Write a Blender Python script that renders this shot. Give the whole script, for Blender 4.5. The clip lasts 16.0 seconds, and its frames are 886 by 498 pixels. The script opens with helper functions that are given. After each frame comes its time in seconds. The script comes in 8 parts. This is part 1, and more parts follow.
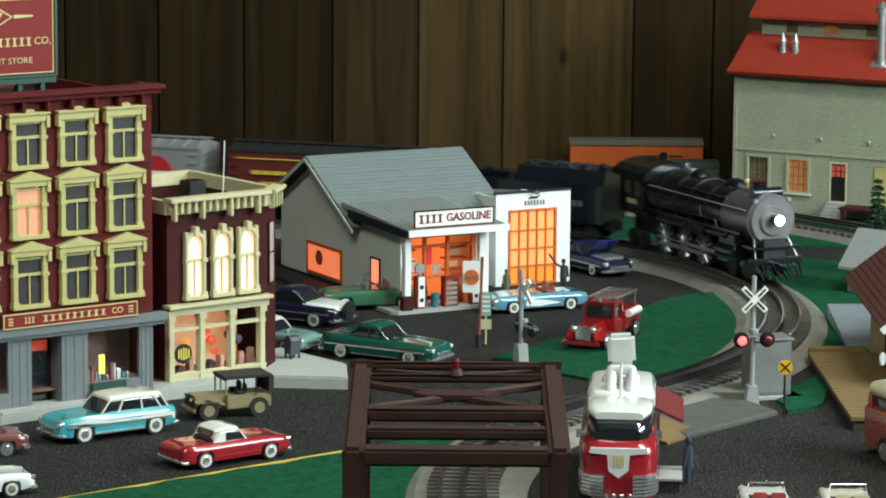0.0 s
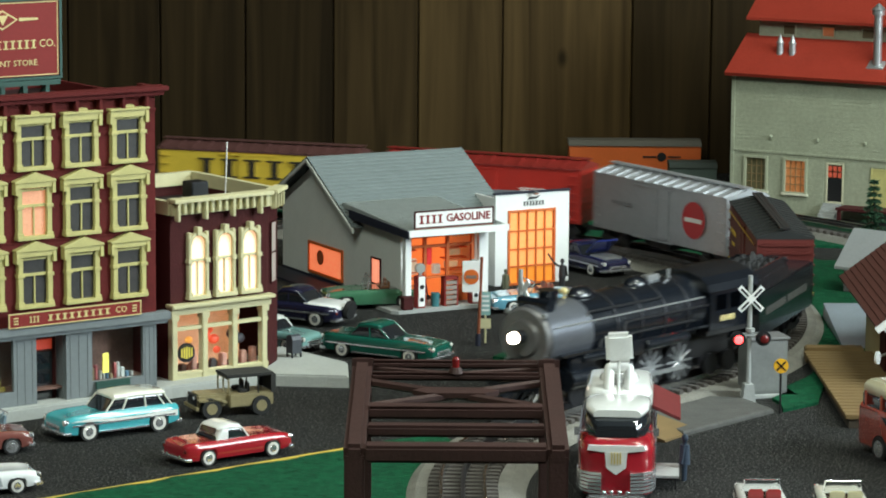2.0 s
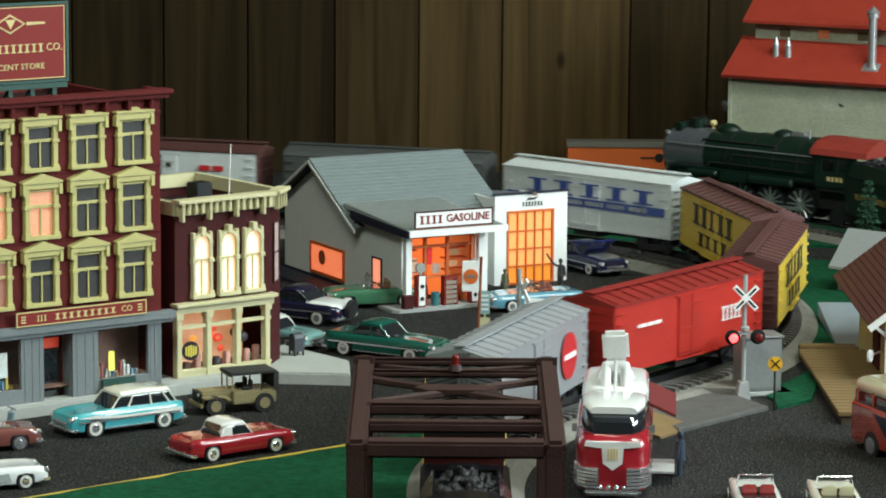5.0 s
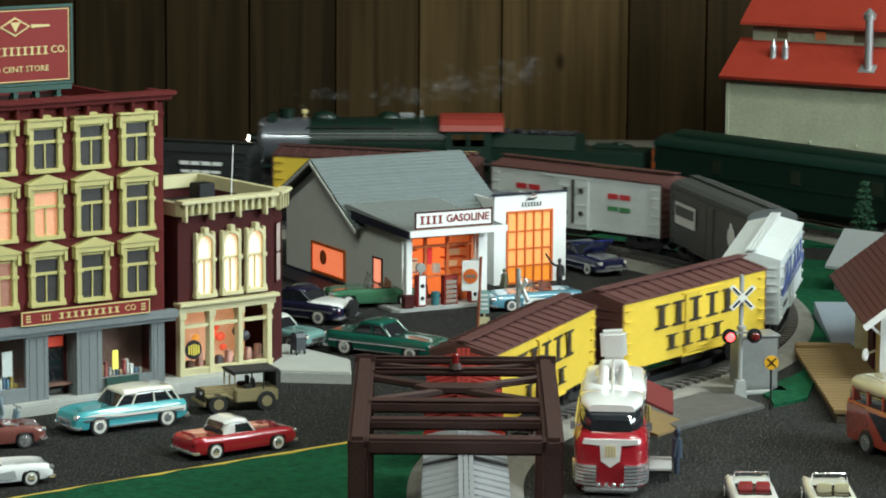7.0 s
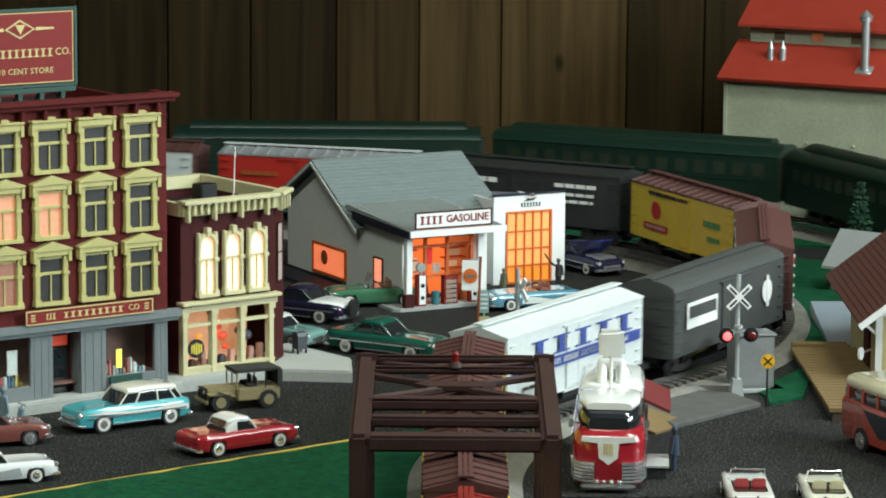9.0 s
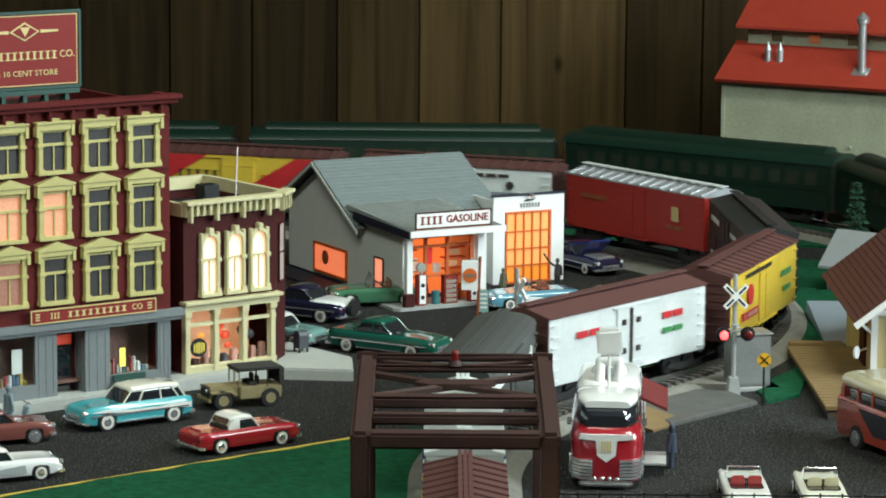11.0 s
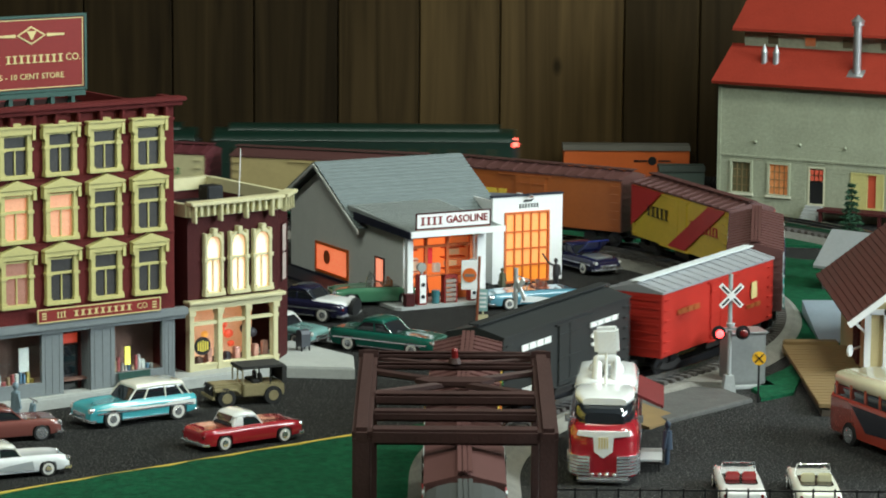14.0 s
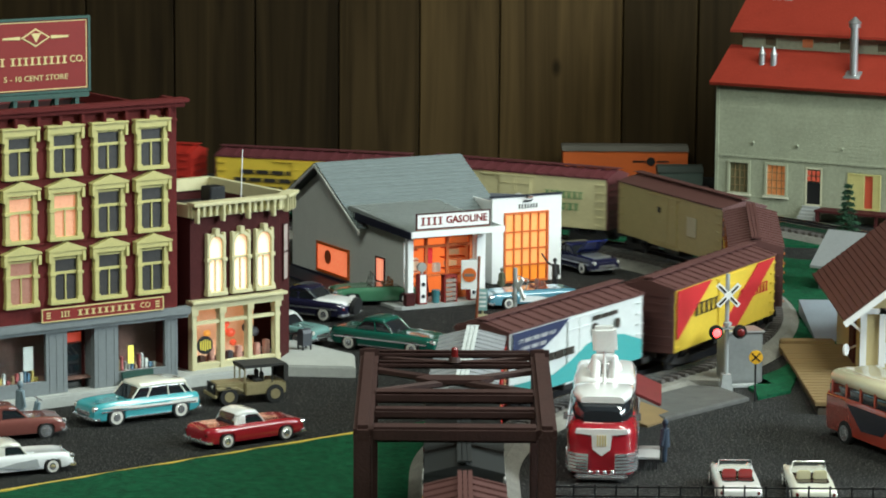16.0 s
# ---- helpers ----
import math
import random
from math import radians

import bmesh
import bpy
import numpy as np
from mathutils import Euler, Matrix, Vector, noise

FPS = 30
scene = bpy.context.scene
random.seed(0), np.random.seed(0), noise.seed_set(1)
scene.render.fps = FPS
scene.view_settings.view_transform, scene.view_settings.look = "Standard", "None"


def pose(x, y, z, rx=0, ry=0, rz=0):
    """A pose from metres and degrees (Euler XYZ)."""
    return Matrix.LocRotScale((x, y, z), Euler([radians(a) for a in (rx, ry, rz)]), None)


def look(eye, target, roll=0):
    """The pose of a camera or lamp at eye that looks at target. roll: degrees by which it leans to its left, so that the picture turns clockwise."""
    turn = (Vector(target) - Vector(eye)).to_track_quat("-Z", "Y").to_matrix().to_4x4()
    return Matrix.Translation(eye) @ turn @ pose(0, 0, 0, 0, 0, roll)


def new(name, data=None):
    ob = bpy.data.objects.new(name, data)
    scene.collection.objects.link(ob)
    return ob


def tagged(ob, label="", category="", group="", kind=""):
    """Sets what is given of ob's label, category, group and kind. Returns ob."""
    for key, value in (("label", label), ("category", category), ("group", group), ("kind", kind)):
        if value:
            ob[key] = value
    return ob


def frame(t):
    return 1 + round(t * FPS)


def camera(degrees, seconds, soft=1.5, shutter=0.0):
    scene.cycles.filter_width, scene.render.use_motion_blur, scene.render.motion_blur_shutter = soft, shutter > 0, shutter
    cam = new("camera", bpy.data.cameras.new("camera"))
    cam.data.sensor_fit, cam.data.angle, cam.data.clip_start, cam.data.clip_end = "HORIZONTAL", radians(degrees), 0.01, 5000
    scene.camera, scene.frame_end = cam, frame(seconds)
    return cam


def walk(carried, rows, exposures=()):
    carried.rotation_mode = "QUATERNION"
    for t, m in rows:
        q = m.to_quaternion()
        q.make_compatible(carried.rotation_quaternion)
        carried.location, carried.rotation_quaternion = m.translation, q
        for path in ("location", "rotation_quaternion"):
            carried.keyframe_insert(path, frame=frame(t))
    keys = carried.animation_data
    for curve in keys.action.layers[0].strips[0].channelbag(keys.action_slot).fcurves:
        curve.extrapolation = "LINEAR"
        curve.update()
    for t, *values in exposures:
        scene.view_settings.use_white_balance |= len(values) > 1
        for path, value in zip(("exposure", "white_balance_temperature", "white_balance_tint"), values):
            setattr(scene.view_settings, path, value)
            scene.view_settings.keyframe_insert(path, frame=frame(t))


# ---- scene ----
# ---------------------------------------------------------------- camera
H_EYE, PITCH, ROLL, D_MID = 0.5885, 9.121, 0.4, 2.95


def zoom(t):
    return 1 - 0.0824 * (t / 16) * (1 + 0.12 * (1 - t / 16))


def eye_pose(t):
    back = D_MID * (zoom(8) / zoom(t) - 1)
    p = radians(PITCH)
    eye = Vector((0, -back * math.cos(p), H_EYE + back * math.sin(p)))
    return look(eye, eye + Vector((0, math.cos(p), -math.sin(p))), ROLL)


cam = camera(15.81, 16.0, soft=1.9, shutter=0.5)
walk(cam, [(t, eye_pose(t)) for t in (0, 2, 4, 6, 8, 10, 12, 14, 16)], [(0, 0.0), (16, 0.0)])

# ---------------------------------------------------------------- light
world = bpy.data.worlds.new("room_world")
scene.world = world
world.use_nodes = True
wn = world.node_tree.nodes
sky = wn.new("ShaderNodeTexSky")
sky.sky_type, sky.sun_disc, sky.sun_elevation, sky.sun_rotation = "NISHITA", False, radians(40), radians(120)
world.node_tree.links.new(sky.outputs[0], wn["Background"].inputs[0])
wn["Background"].inputs[1].default_value = 0.08


def area_lamp(name, eye, target, w, h, watts, color):
    d = bpy.data.lights.new(name, "AREA")
    d.shape, d.size, d.size_y, d.energy, d.color = "RECTANGLE", w, h, watts, color
    ob = new(name, d)
    ob.matrix_world = look(eye, target)
    return ob


# daylight through the window in the room's right-hand wall, and two ceiling tube fixtures over the layout
area_lamp("window_daylight", (1.94, 2.2, 0.95), (0.0, 3.0, 0.05), 1.3, 0.9, 65, (0.82, 0.97, 1.0))
area_lamp("ceiling_tubes", (-0.45, 1.15, 1.80), (0.20, 2.60, 0.0), 1.2, 0.10, 29, (0.90, 1.0, 0.88))
area_lamp("ceiling_tubes", (0.85, 2.65, 1.80), (0.55, 2.95, 0.0), 0.10, 1.2, 32, (0.90, 1.0, 0.88))

# ---------------------------------------------------------------- materials
def mat(name, color, rough=0.6, metal=0.0, var=0.12, scale=40.0, bump=0.0, bscale=200.0, emit=None, coat=0.0, alpha=None, obrand=0.0, spec=0.5):
    m = bpy.data.materials.new(name)
    m.use_nodes = True
    nt = m.node_tree
    b = nt.nodes["Principled BSDF"]
    b.inputs["Base Color"].default_value = (*color, 1)
    b.inputs["Roughness"].default_value = rough
    b.inputs["Metallic"].default_value = metal
    b.inputs["Specular IOR Level"].default_value = spec
    b.inputs["Coat Weight"].default_value = coat
    b.inputs["Coat Roughness"].default_value = 0.06
    tc = nt.nodes.new("ShaderNodeTexCoord")
    if var > 0:
        n1, n2 = nt.nodes.new("ShaderNodeTexNoise"), nt.nodes.new("ShaderNodeTexNoise")
        n1.inputs["Scale"].default_value, n2.inputs["Scale"].default_value = scale, scale * 9
        n1.inputs["Detail"].default_value, n2.inputs["Detail"].default_value = 4, 3
        nt.links.new(tc.outputs["Object"], n1.inputs["Vector"])
        nt.links.new(tc.outputs["Object"], n2.inputs["Vector"])
        add = nt.nodes.new("ShaderNodeMath")
        add.operation = "ADD"
        nt.links.new(n1.outputs[0], add.inputs[0])
        nt.links.new(n2.outputs[0], add.inputs[1])
        src = add
        if obrand:
            oi, ma = nt.nodes.new("ShaderNodeObjectInfo"), nt.nodes.new("ShaderNodeMath")
            ma.operation = "MULTIPLY_ADD"
            ma.inputs[1].default_value = obrand
            nt.links.new(oi.outputs["Random"], ma.inputs[0])
            nt.links.new(add.outputs[0], ma.inputs[2])
            src = ma
        mr = nt.nodes.new("ShaderNodeMapRange")
        mr.inputs[1].default_value, mr.inputs[2].default_value = 0.55, 1.45 + obrand
        mr.inputs[3].default_value, mr.inputs[4].default_value = 1 - var, 1 + var
        nt.links.new(src.outputs[0], mr.inputs[0])
        mx = nt.nodes.new("ShaderNodeVectorMath")
        mx.operation = "SCALE"
        mx.inputs[0].default_value = color
        nt.links.new(mr.outputs[0], mx.inputs["Scale"])
        nt.links.new(mx.outputs[0], b.inputs["Base Color"])
    if bump > 0:
        n3, bp = nt.nodes.new("ShaderNodeTexNoise"), nt.nodes.new("ShaderNodeBump")
        n3.inputs["Scale"].default_value = bscale
        n3.inputs["Detail"].default_value = 5
        bp.inputs["Strength"].default_value, bp.inputs["Distance"].default_value = bump, 0.002
        nt.links.new(tc.outputs["Object"], n3.inputs["Vector"])
        nt.links.new(n3.outputs[0], bp.inputs["Height"])
        nt.links.new(bp.outputs[0], b.inputs["Normal"])
    if emit:
        b.inputs["Emission Color"].default_value = (*emit[0], 1)
        b.inputs["Emission Strength"].default_value = emit[1]
    return m


def glass(name, tint=(0.9, 0.95, 0.95), rough=0.03):
    m = bpy.data.materials.new(name)
    m.use_nodes = True
    b = m.node_tree.nodes["Principled BSDF"]
    b.inputs["Base Color"].default_value = (*tint, 1)
    b.inputs["Roughness"].default_value = rough
    b.inputs["Transmission Weight"].default_value = 1.0
    b.inputs["IOR"].default_value = 1.2
    return m


# ---------------------------------------------------------------- mesh helpers
def B():
    return bmesh.new()


def box(bm, x0, x1, y0, y1, z0, z1, bevel=0.0, m=None):
    v = [bm.verts.new((x, y, z)) for z in (z0, z1) for y in (y0, y1) for x in (x0, x1)]
    fs = [bm.faces.new([v[i] for i in q]) for q in ((0, 2, 3, 1), (4, 5, 7, 6), (0, 1, 5, 4), (2, 6, 7, 3), (0, 4, 6, 2), (1, 3, 7, 5))]
    vs = v
    if bevel > 0:
        es = list({e for f in fs for e in f.edges})
        r = bmesh.ops.bevel(bm, geom=es, offset=bevel, segments=2, affect="EDGES", clamp_overlap=True)
        vs = list(set(r["verts"]) | {w for w in v if w.is_valid})
    if m is not None:
        bmesh.ops.transform(bm, matrix=m, verts=vs)
    return vs


def prism(bm, pts, y0, y1, axis="y"):
    """A polygon of (a, b) pairs pushed along one axis: y gives (a, y, b), x gives (x, a, b), z gives (a, b, z)."""
    def P(a, b, c):
        return (a, c, b) if axis == "y" else ((c, a, b) if axis == "x" else (a, b, c))
    lo, hi = [bm.verts.new(P(a, b, y0)) for a, b in pts], [bm.verts.new(P(a, b, y1)) for a, b in pts]
    bm.faces.new(lo)
    bm.faces.new(hi[::-1])
    n = len(pts)
    for i in range(n):
        bm.faces.new((lo[i], hi[i], hi[(i + 1) % n], lo[(i + 1) % n]))
    bmesh.ops.recalc_face_normals(bm, faces=bm.faces[:])
    return lo + hi


def cyl(bm, p, q, r, r2=None, seg=12):
    p, q = Vector(p), Vector(q)
    d = q - p
    m = Matrix.Translation((p + q) / 2) @ d.to_track_quat("Z", "Y").to_matrix().to_4x4()
    return bmesh.ops.create_cone(bm, cap_ends=True, segments=seg, radius1=r, radius2=r if r2 is None else r2, depth=d.length, matrix=m)["verts"]


def ball(bm, c, r, sx=1, sy=1, sz=1, seg=12):
    return bmesh.ops.create_uvsphere(bm, u_segments=seg, v_segments=max(6, seg // 2 + 2), radius=r, matrix=Matrix.Translation(c) @ Matrix.Diagonal((sx, sy, sz, 1)))["verts"]


def part(name, bm, material, parent, label="", smooth=False, m=None):
    me = bpy.data.meshes.new(name)
    bmesh.ops.recalc_face_normals(bm, faces=bm.faces[:])
    if smooth:
        for f in bm.faces:
            f.smooth = True
        for e in bm.edges:
            if len(e.link_faces) == 2 and e.calc_face_angle(0) > 0.7:
                e.smooth = False
    bm.to_mesh(me)
    bm.free()
    me.materials.append(material)
    ob = new(name, me)
    if parent is not None:
        ob.parent = parent
    if m is not None:
        ob.matrix_basis = m
    if label:
        ob["label"] = label
    return ob


def twin(ob, parent, m, name=None):
    """The same mesh again as a part of its own."""
    o = new(name or ob.name.split(".")[0], ob.data)
    o.parent = parent
    o.matrix_basis = m
    if "label" in ob:
        o["label"] = ob["label"]
    return o


def thing(name, m, label, category, group="", kind=""):
    e = new(name)
    e.empty_display_size = 0.02
    e.matrix_basis = m
    return tagged(e, label, category, group, kind)


def text_mesh(body, size, width=None, depth=0.0004, bold=0.0):
    c = bpy.data.curves.new("txt", "FONT")
    c.body, c.size, c.extrude, c.offset = body, size, depth, bold
    c.align_x, c.align_y = "CENTER", "CENTER"
    c.resolution_u = 2
    o = bpy.data.objects.new("txt", c)
    scene.collection.objects.link(o)
    bpy.context.view_layer.update()
    me = bpy.data.meshes.new_from_object(o.evaluated_get(bpy.context.evaluated_depsgraph_get()))
    bpy.data.objects.remove(o)
    bpy.data.curves.remove(c)
    bm = B()
    bm.from_mesh(me)
    bpy.data.meshes.remove(me)
    if width and bm.verts:
        xs = [v.co.x for v in bm.verts]
        k = width / max(1e-6, max(xs) - min(xs))
        for v in bm.verts:
            v.co.x *= k
    return bm


def lettering(name, body, size, material, parent, m, width=None, label="", bold=0.0):
    """Raised letters that stand in the parent's x-z plane, facing its -y side."""
    bm = text_mesh(body, size, width, bold=bold)
    return part(name, bm, material, parent, label, m=m @ pose(0, 0, 0, 90))

# ---------------------------------------------------------------- the way of the track
LOOP_C, LOOP_R = Vector((-0.3076, 3.256)), 0.6435
TURN_AT, REV_R, REV_END = radians(-44.0), 0.4955, radians(-90.0)      # the reverse bend by which the near track leaves the circle
# before the wide bend: a tighter bend, a straight along the back, a bend at the left and a straight along the left
TIGHT_AT, TIGHT_R, TIGHT_END, BACK_END, LEFT_R = -0.62, 0.4445, radians(73), -2.0, 0.55
FAR_C, FAR_R = Vector((0.0, 3.42)), 0.58


def loop_point(s):
    """Place and heading on the near track; s = 0 where the reverse bend begins, growing along the way of travel."""
    a = TURN_AT
    if s < TIGHT_AT:
        b1 = a - TIGHT_AT / LOOP_R
        c3 = LOOP_C + (LOOP_R - TIGHT_R) * Vector((math.cos(b1), math.sin(b1)))
        b = b1 + (TIGHT_AT - s) / TIGHT_R
        if b < TIGHT_END:
            return c3 + TIGHT_R * Vector((math.cos(b), math.sin(b))), b - math.pi / 2
        s2, h = TIGHT_AT - (TIGHT_END - b1) * TIGHT_R, TIGHT_END - math.pi / 2
        p2 = c3 + TIGHT_R * Vector((math.cos(TIGHT_END), math.sin(TIGHT_END)))
        d = Vector((math.cos(h), math.sin(h)))
        if s > BACK_END:
            return p2 + (s - s2) * d, h
        p3 = p2 + (BACK_END - s2) * d
        c4 = p3 - LEFT_R * Vector((math.cos(TIGHT_END), math.sin(TIGHT_END)))
        b = min(TIGHT_END + (BACK_END - s) / LEFT_R, math.pi)
        p4 = c4 + LEFT_R * Vector((math.cos(b), math.sin(b)))
        rest = (BACK_END - s) - (b - TIGHT_END) * LEFT_R
        return p4 - Vector((0, rest)), b - math.pi / 2
    p0 = LOOP_C + LOOP_R * Vector((math.cos(a), math.sin(a)))
    h0 = a - math.pi / 2
    if s <= 0:
        b = a - s / LOOP_R
        return LOOP_C + LOOP_R * Vector((math.cos(b), math.sin(b))), b - math.pi / 2
    bend = REV_END - h0
    if s < bend * REV_R:
        h = h0 + s / REV_R
        c = p0 + REV_R * Vector((-math.sin(h0), math.cos(h0)))
        return c + REV_R * Vector((math.sin(h), -math.cos(h))), h
    c = p0 + REV_R * Vector((-math.sin(h0), math.cos(h0)))
    e = c + REV_R * Vector((math.sin(REV_END), -math.cos(REV_END)))
    d = s - bend * REV_R
    return e + d * Vector((math.cos(REV_END), math.sin(REV_END))), REV_END


def far_point(s):
    """The far track: straight up at the right, a bend, then straight along the back wall; s = 0 where the bend ends."""
    quarter = FAR_R * math.pi / 2
    if s >= 0:
        return Vector((-s, FAR_C.y + FAR_R)), math.pi
    if s > -quarter:
        a = math.pi / 2 + s / FAR_R
        return FAR_C + FAR_R * Vector((math.cos(a), math.sin(a))), a + math.pi / 2
    return Vector((FAR_R, FAR_C.y + (s + quarter))), math.pi / 2


def on_track(way, s, half, z):
    a, _ = way(s + half)
    b, _ = way(s - half)
    m, d = (a + b) / 2, a - b
    return Matrix.Translation((m.x, m.y, z)) @ Matrix.Rotation(math.atan2(d.y, d.x), 4, "Z")

# ---------------------------------------------------------------- the setting
def ground_mat():
    m = mat("asphalt", (0.0145, 0.0142, 0.0138), 0.95, var=0.45, scale=25, bump=0.8, bscale=800, spec=0.15)
    nt = m.node_tree
    b = nt.nodes["Principled BSDF"]
    src = b.inputs["Base Color"].links[0].from_socket
    tc = nt.nodes.new("ShaderNodeTexCoord")
    vo = nt.nodes.new("ShaderNodeTexNoise")
    vo.inputs["Scale"].default_value, vo.inputs["Detail"].default_value = 520, 2
    mr = nt.nodes.new("ShaderNodeMapRange")
    mr.inputs[1].default_value, mr.inputs[2].default_value = 0.56, 0.72
    mx = nt.nodes.new("ShaderNodeMix")
    mx.data_type = "RGBA"
    mx.inputs[7].default_value = (0.19, 0.187, 0.175, 1)
    nt.links.new(tc.outputs["Object"], vo.inputs["Vector"])
    nt.links.new(vo.outputs[0], mr.inputs[0])
    nt.links.new(mr.outputs[0], mx.inputs[0])
    nt.links.new(src, mx.inputs[6])
    nt.links.new(mx.outputs[2], b.inputs["Base Color"])
    return m


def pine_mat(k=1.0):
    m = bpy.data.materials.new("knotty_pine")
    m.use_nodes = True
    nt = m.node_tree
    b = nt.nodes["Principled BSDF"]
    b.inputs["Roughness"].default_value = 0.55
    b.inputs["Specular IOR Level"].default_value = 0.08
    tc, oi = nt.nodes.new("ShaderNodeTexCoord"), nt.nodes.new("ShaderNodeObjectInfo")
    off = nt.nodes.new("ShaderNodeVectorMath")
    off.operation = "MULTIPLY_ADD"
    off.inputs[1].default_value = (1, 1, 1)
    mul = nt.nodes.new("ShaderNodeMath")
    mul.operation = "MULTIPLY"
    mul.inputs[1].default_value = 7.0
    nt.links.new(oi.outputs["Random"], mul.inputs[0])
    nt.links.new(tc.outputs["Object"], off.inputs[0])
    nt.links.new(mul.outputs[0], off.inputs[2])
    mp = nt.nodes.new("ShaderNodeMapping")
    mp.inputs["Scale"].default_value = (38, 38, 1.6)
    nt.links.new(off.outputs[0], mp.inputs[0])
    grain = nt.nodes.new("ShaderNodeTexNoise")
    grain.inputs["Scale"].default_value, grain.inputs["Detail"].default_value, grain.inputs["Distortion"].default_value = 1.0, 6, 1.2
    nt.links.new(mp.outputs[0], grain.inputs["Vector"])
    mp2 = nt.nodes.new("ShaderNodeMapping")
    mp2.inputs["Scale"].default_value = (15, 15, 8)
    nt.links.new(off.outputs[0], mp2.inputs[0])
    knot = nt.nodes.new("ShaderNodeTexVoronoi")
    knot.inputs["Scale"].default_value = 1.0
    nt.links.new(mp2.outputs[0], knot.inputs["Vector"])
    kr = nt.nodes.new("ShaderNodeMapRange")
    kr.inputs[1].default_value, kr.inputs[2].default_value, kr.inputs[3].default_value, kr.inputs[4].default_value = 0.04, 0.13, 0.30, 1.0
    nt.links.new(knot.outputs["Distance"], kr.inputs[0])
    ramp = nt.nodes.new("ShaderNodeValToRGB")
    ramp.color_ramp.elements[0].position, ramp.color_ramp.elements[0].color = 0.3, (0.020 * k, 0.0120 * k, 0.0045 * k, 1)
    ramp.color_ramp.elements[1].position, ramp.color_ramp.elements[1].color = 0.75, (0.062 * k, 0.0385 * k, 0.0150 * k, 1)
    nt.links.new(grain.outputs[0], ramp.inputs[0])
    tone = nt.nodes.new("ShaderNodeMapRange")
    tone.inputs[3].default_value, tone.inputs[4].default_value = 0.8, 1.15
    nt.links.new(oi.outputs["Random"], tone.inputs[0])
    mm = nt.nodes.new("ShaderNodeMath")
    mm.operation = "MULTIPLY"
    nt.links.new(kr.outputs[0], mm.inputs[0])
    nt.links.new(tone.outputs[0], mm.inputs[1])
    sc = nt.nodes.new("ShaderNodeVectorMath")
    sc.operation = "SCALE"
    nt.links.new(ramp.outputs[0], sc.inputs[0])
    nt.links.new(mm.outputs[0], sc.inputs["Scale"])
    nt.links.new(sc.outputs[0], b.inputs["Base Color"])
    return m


ASPHALT = ground_mat()
# one wood in three tones: plain, lit middle of the back wall, shaded stretches
PINE, PINE_LIT, PINE_SHADED = pine_mat(0.98), pine_mat(1.55), pine_mat(0.66)
TURF = mat("turf", (0.0065, 0.078, 0.034), 0.95, var=0.8, scale=150, bump=1.0, bscale=900, spec=0.15)
BALLAST = mat("ballast", (0.20, 0.19, 0.165), 0.9, var=0.3, scale=60, bump=0.9, bscale=900)
CONCRETE = mat("concrete", (0.33, 0.34, 0.33), 0.85, var=0.12, scale=30, bump=0.3, bscale=500)
RAIL = mat("rail_steel", (0.55, 0.55, 0.56), 0.25, 1.0, var=0.1)
RAIL_DARK = mat("centre_rail", (0.05, 0.05, 0.055), 0.4, 0.7, var=0.1)
TIE = mat("tie", (0.075, 0.065, 0.058), 0.8, var=0.3, obrand=0.4)
YELLOW_LINE = mat("road_paint", (0.55, 0.42, 0.06), 0.7, var=0.2, scale=90)
PLASTER = mat("plaster", (0.10, 0.09, 0.075), 0.9, var=0.05, scale=4)
WINFRAME = mat("window_wood", (0.5, 0.47, 0.42), 0.5, var=0.08)
BLACK = mat("black_paint", (0.012, 0.012, 0.013), 0.4, var=0.15)
CHROME = mat("chrome", (0.80, 0.80, 0.82), 0.14, 0.85, var=0.05)
TYRE = mat("tyre_rubber", (0.012, 0.012, 0.012), 0.7, var=0.1)
WHITEWALL = mat("whitewall", (0.62, 0.60, 0.55), 0.6, var=0.06)
WHITE = mat("white_paint", (0.8, 0.8, 0.78), 0.4, var=0.04, coat=0.2)
SMOKED = mat("smoked_glass", (0.015, 0.018, 0.022), 0.06, var=0.0, coat=0.8, spec=0.9)
REDLIGHT = mat("red_lens_lit", (0.8, 0.02, 0.02), 0.3, var=0, emit=((1.0, 0.05, 0.05), 7.0))
REDDARK = mat("red_lens", (0.12, 0.012, 0.012), 0.15, var=0)
GLASS = glass("clear_glass")

bm = B()
box(bm, -1.85, 1.85, -1.5, 4.320, -0.05, 0.0)
tagged(part("ground", bm, ASPHALT, None), "dark speckled asphalt-coloured tabletop of the model layout", "ground", kind="structure")
bm = B()
box(bm, -2.0, 2.0, -1.6, 4.83, -0.97, -0.92)
tagged(part("floor", bm, mat("floorboards", (0.16, 0.11, 0.07), 0.6, var=0.2, scale=6), None), "worn brown wooden room floor under the layout", "floor", kind="structure")
bm = B()
box(bm, -2.0, 2.0, -1.6, 4.83, 1.9, 2.0)
tagged(part("ceiling", bm, PLASTER, None), "plain dull brown-grey ceiling", "ceiling", kind="structure")
bm = B()
box(bm, -2.1, -2.0, -1.6, 4.83, -0.97, 1.9)
tagged(part("wall_west", bm, PINE, None), "dark knotty pine side wall", "wall", kind="structure")
bm = B()
box(bm, -2.1, 2.1, -1.7, -1.6, -0.97, 1.9)
tagged(part("wall_south", bm, PINE, None), "dark knotty pine wall behind the viewer", "wall", kind="structure")
bm = B()
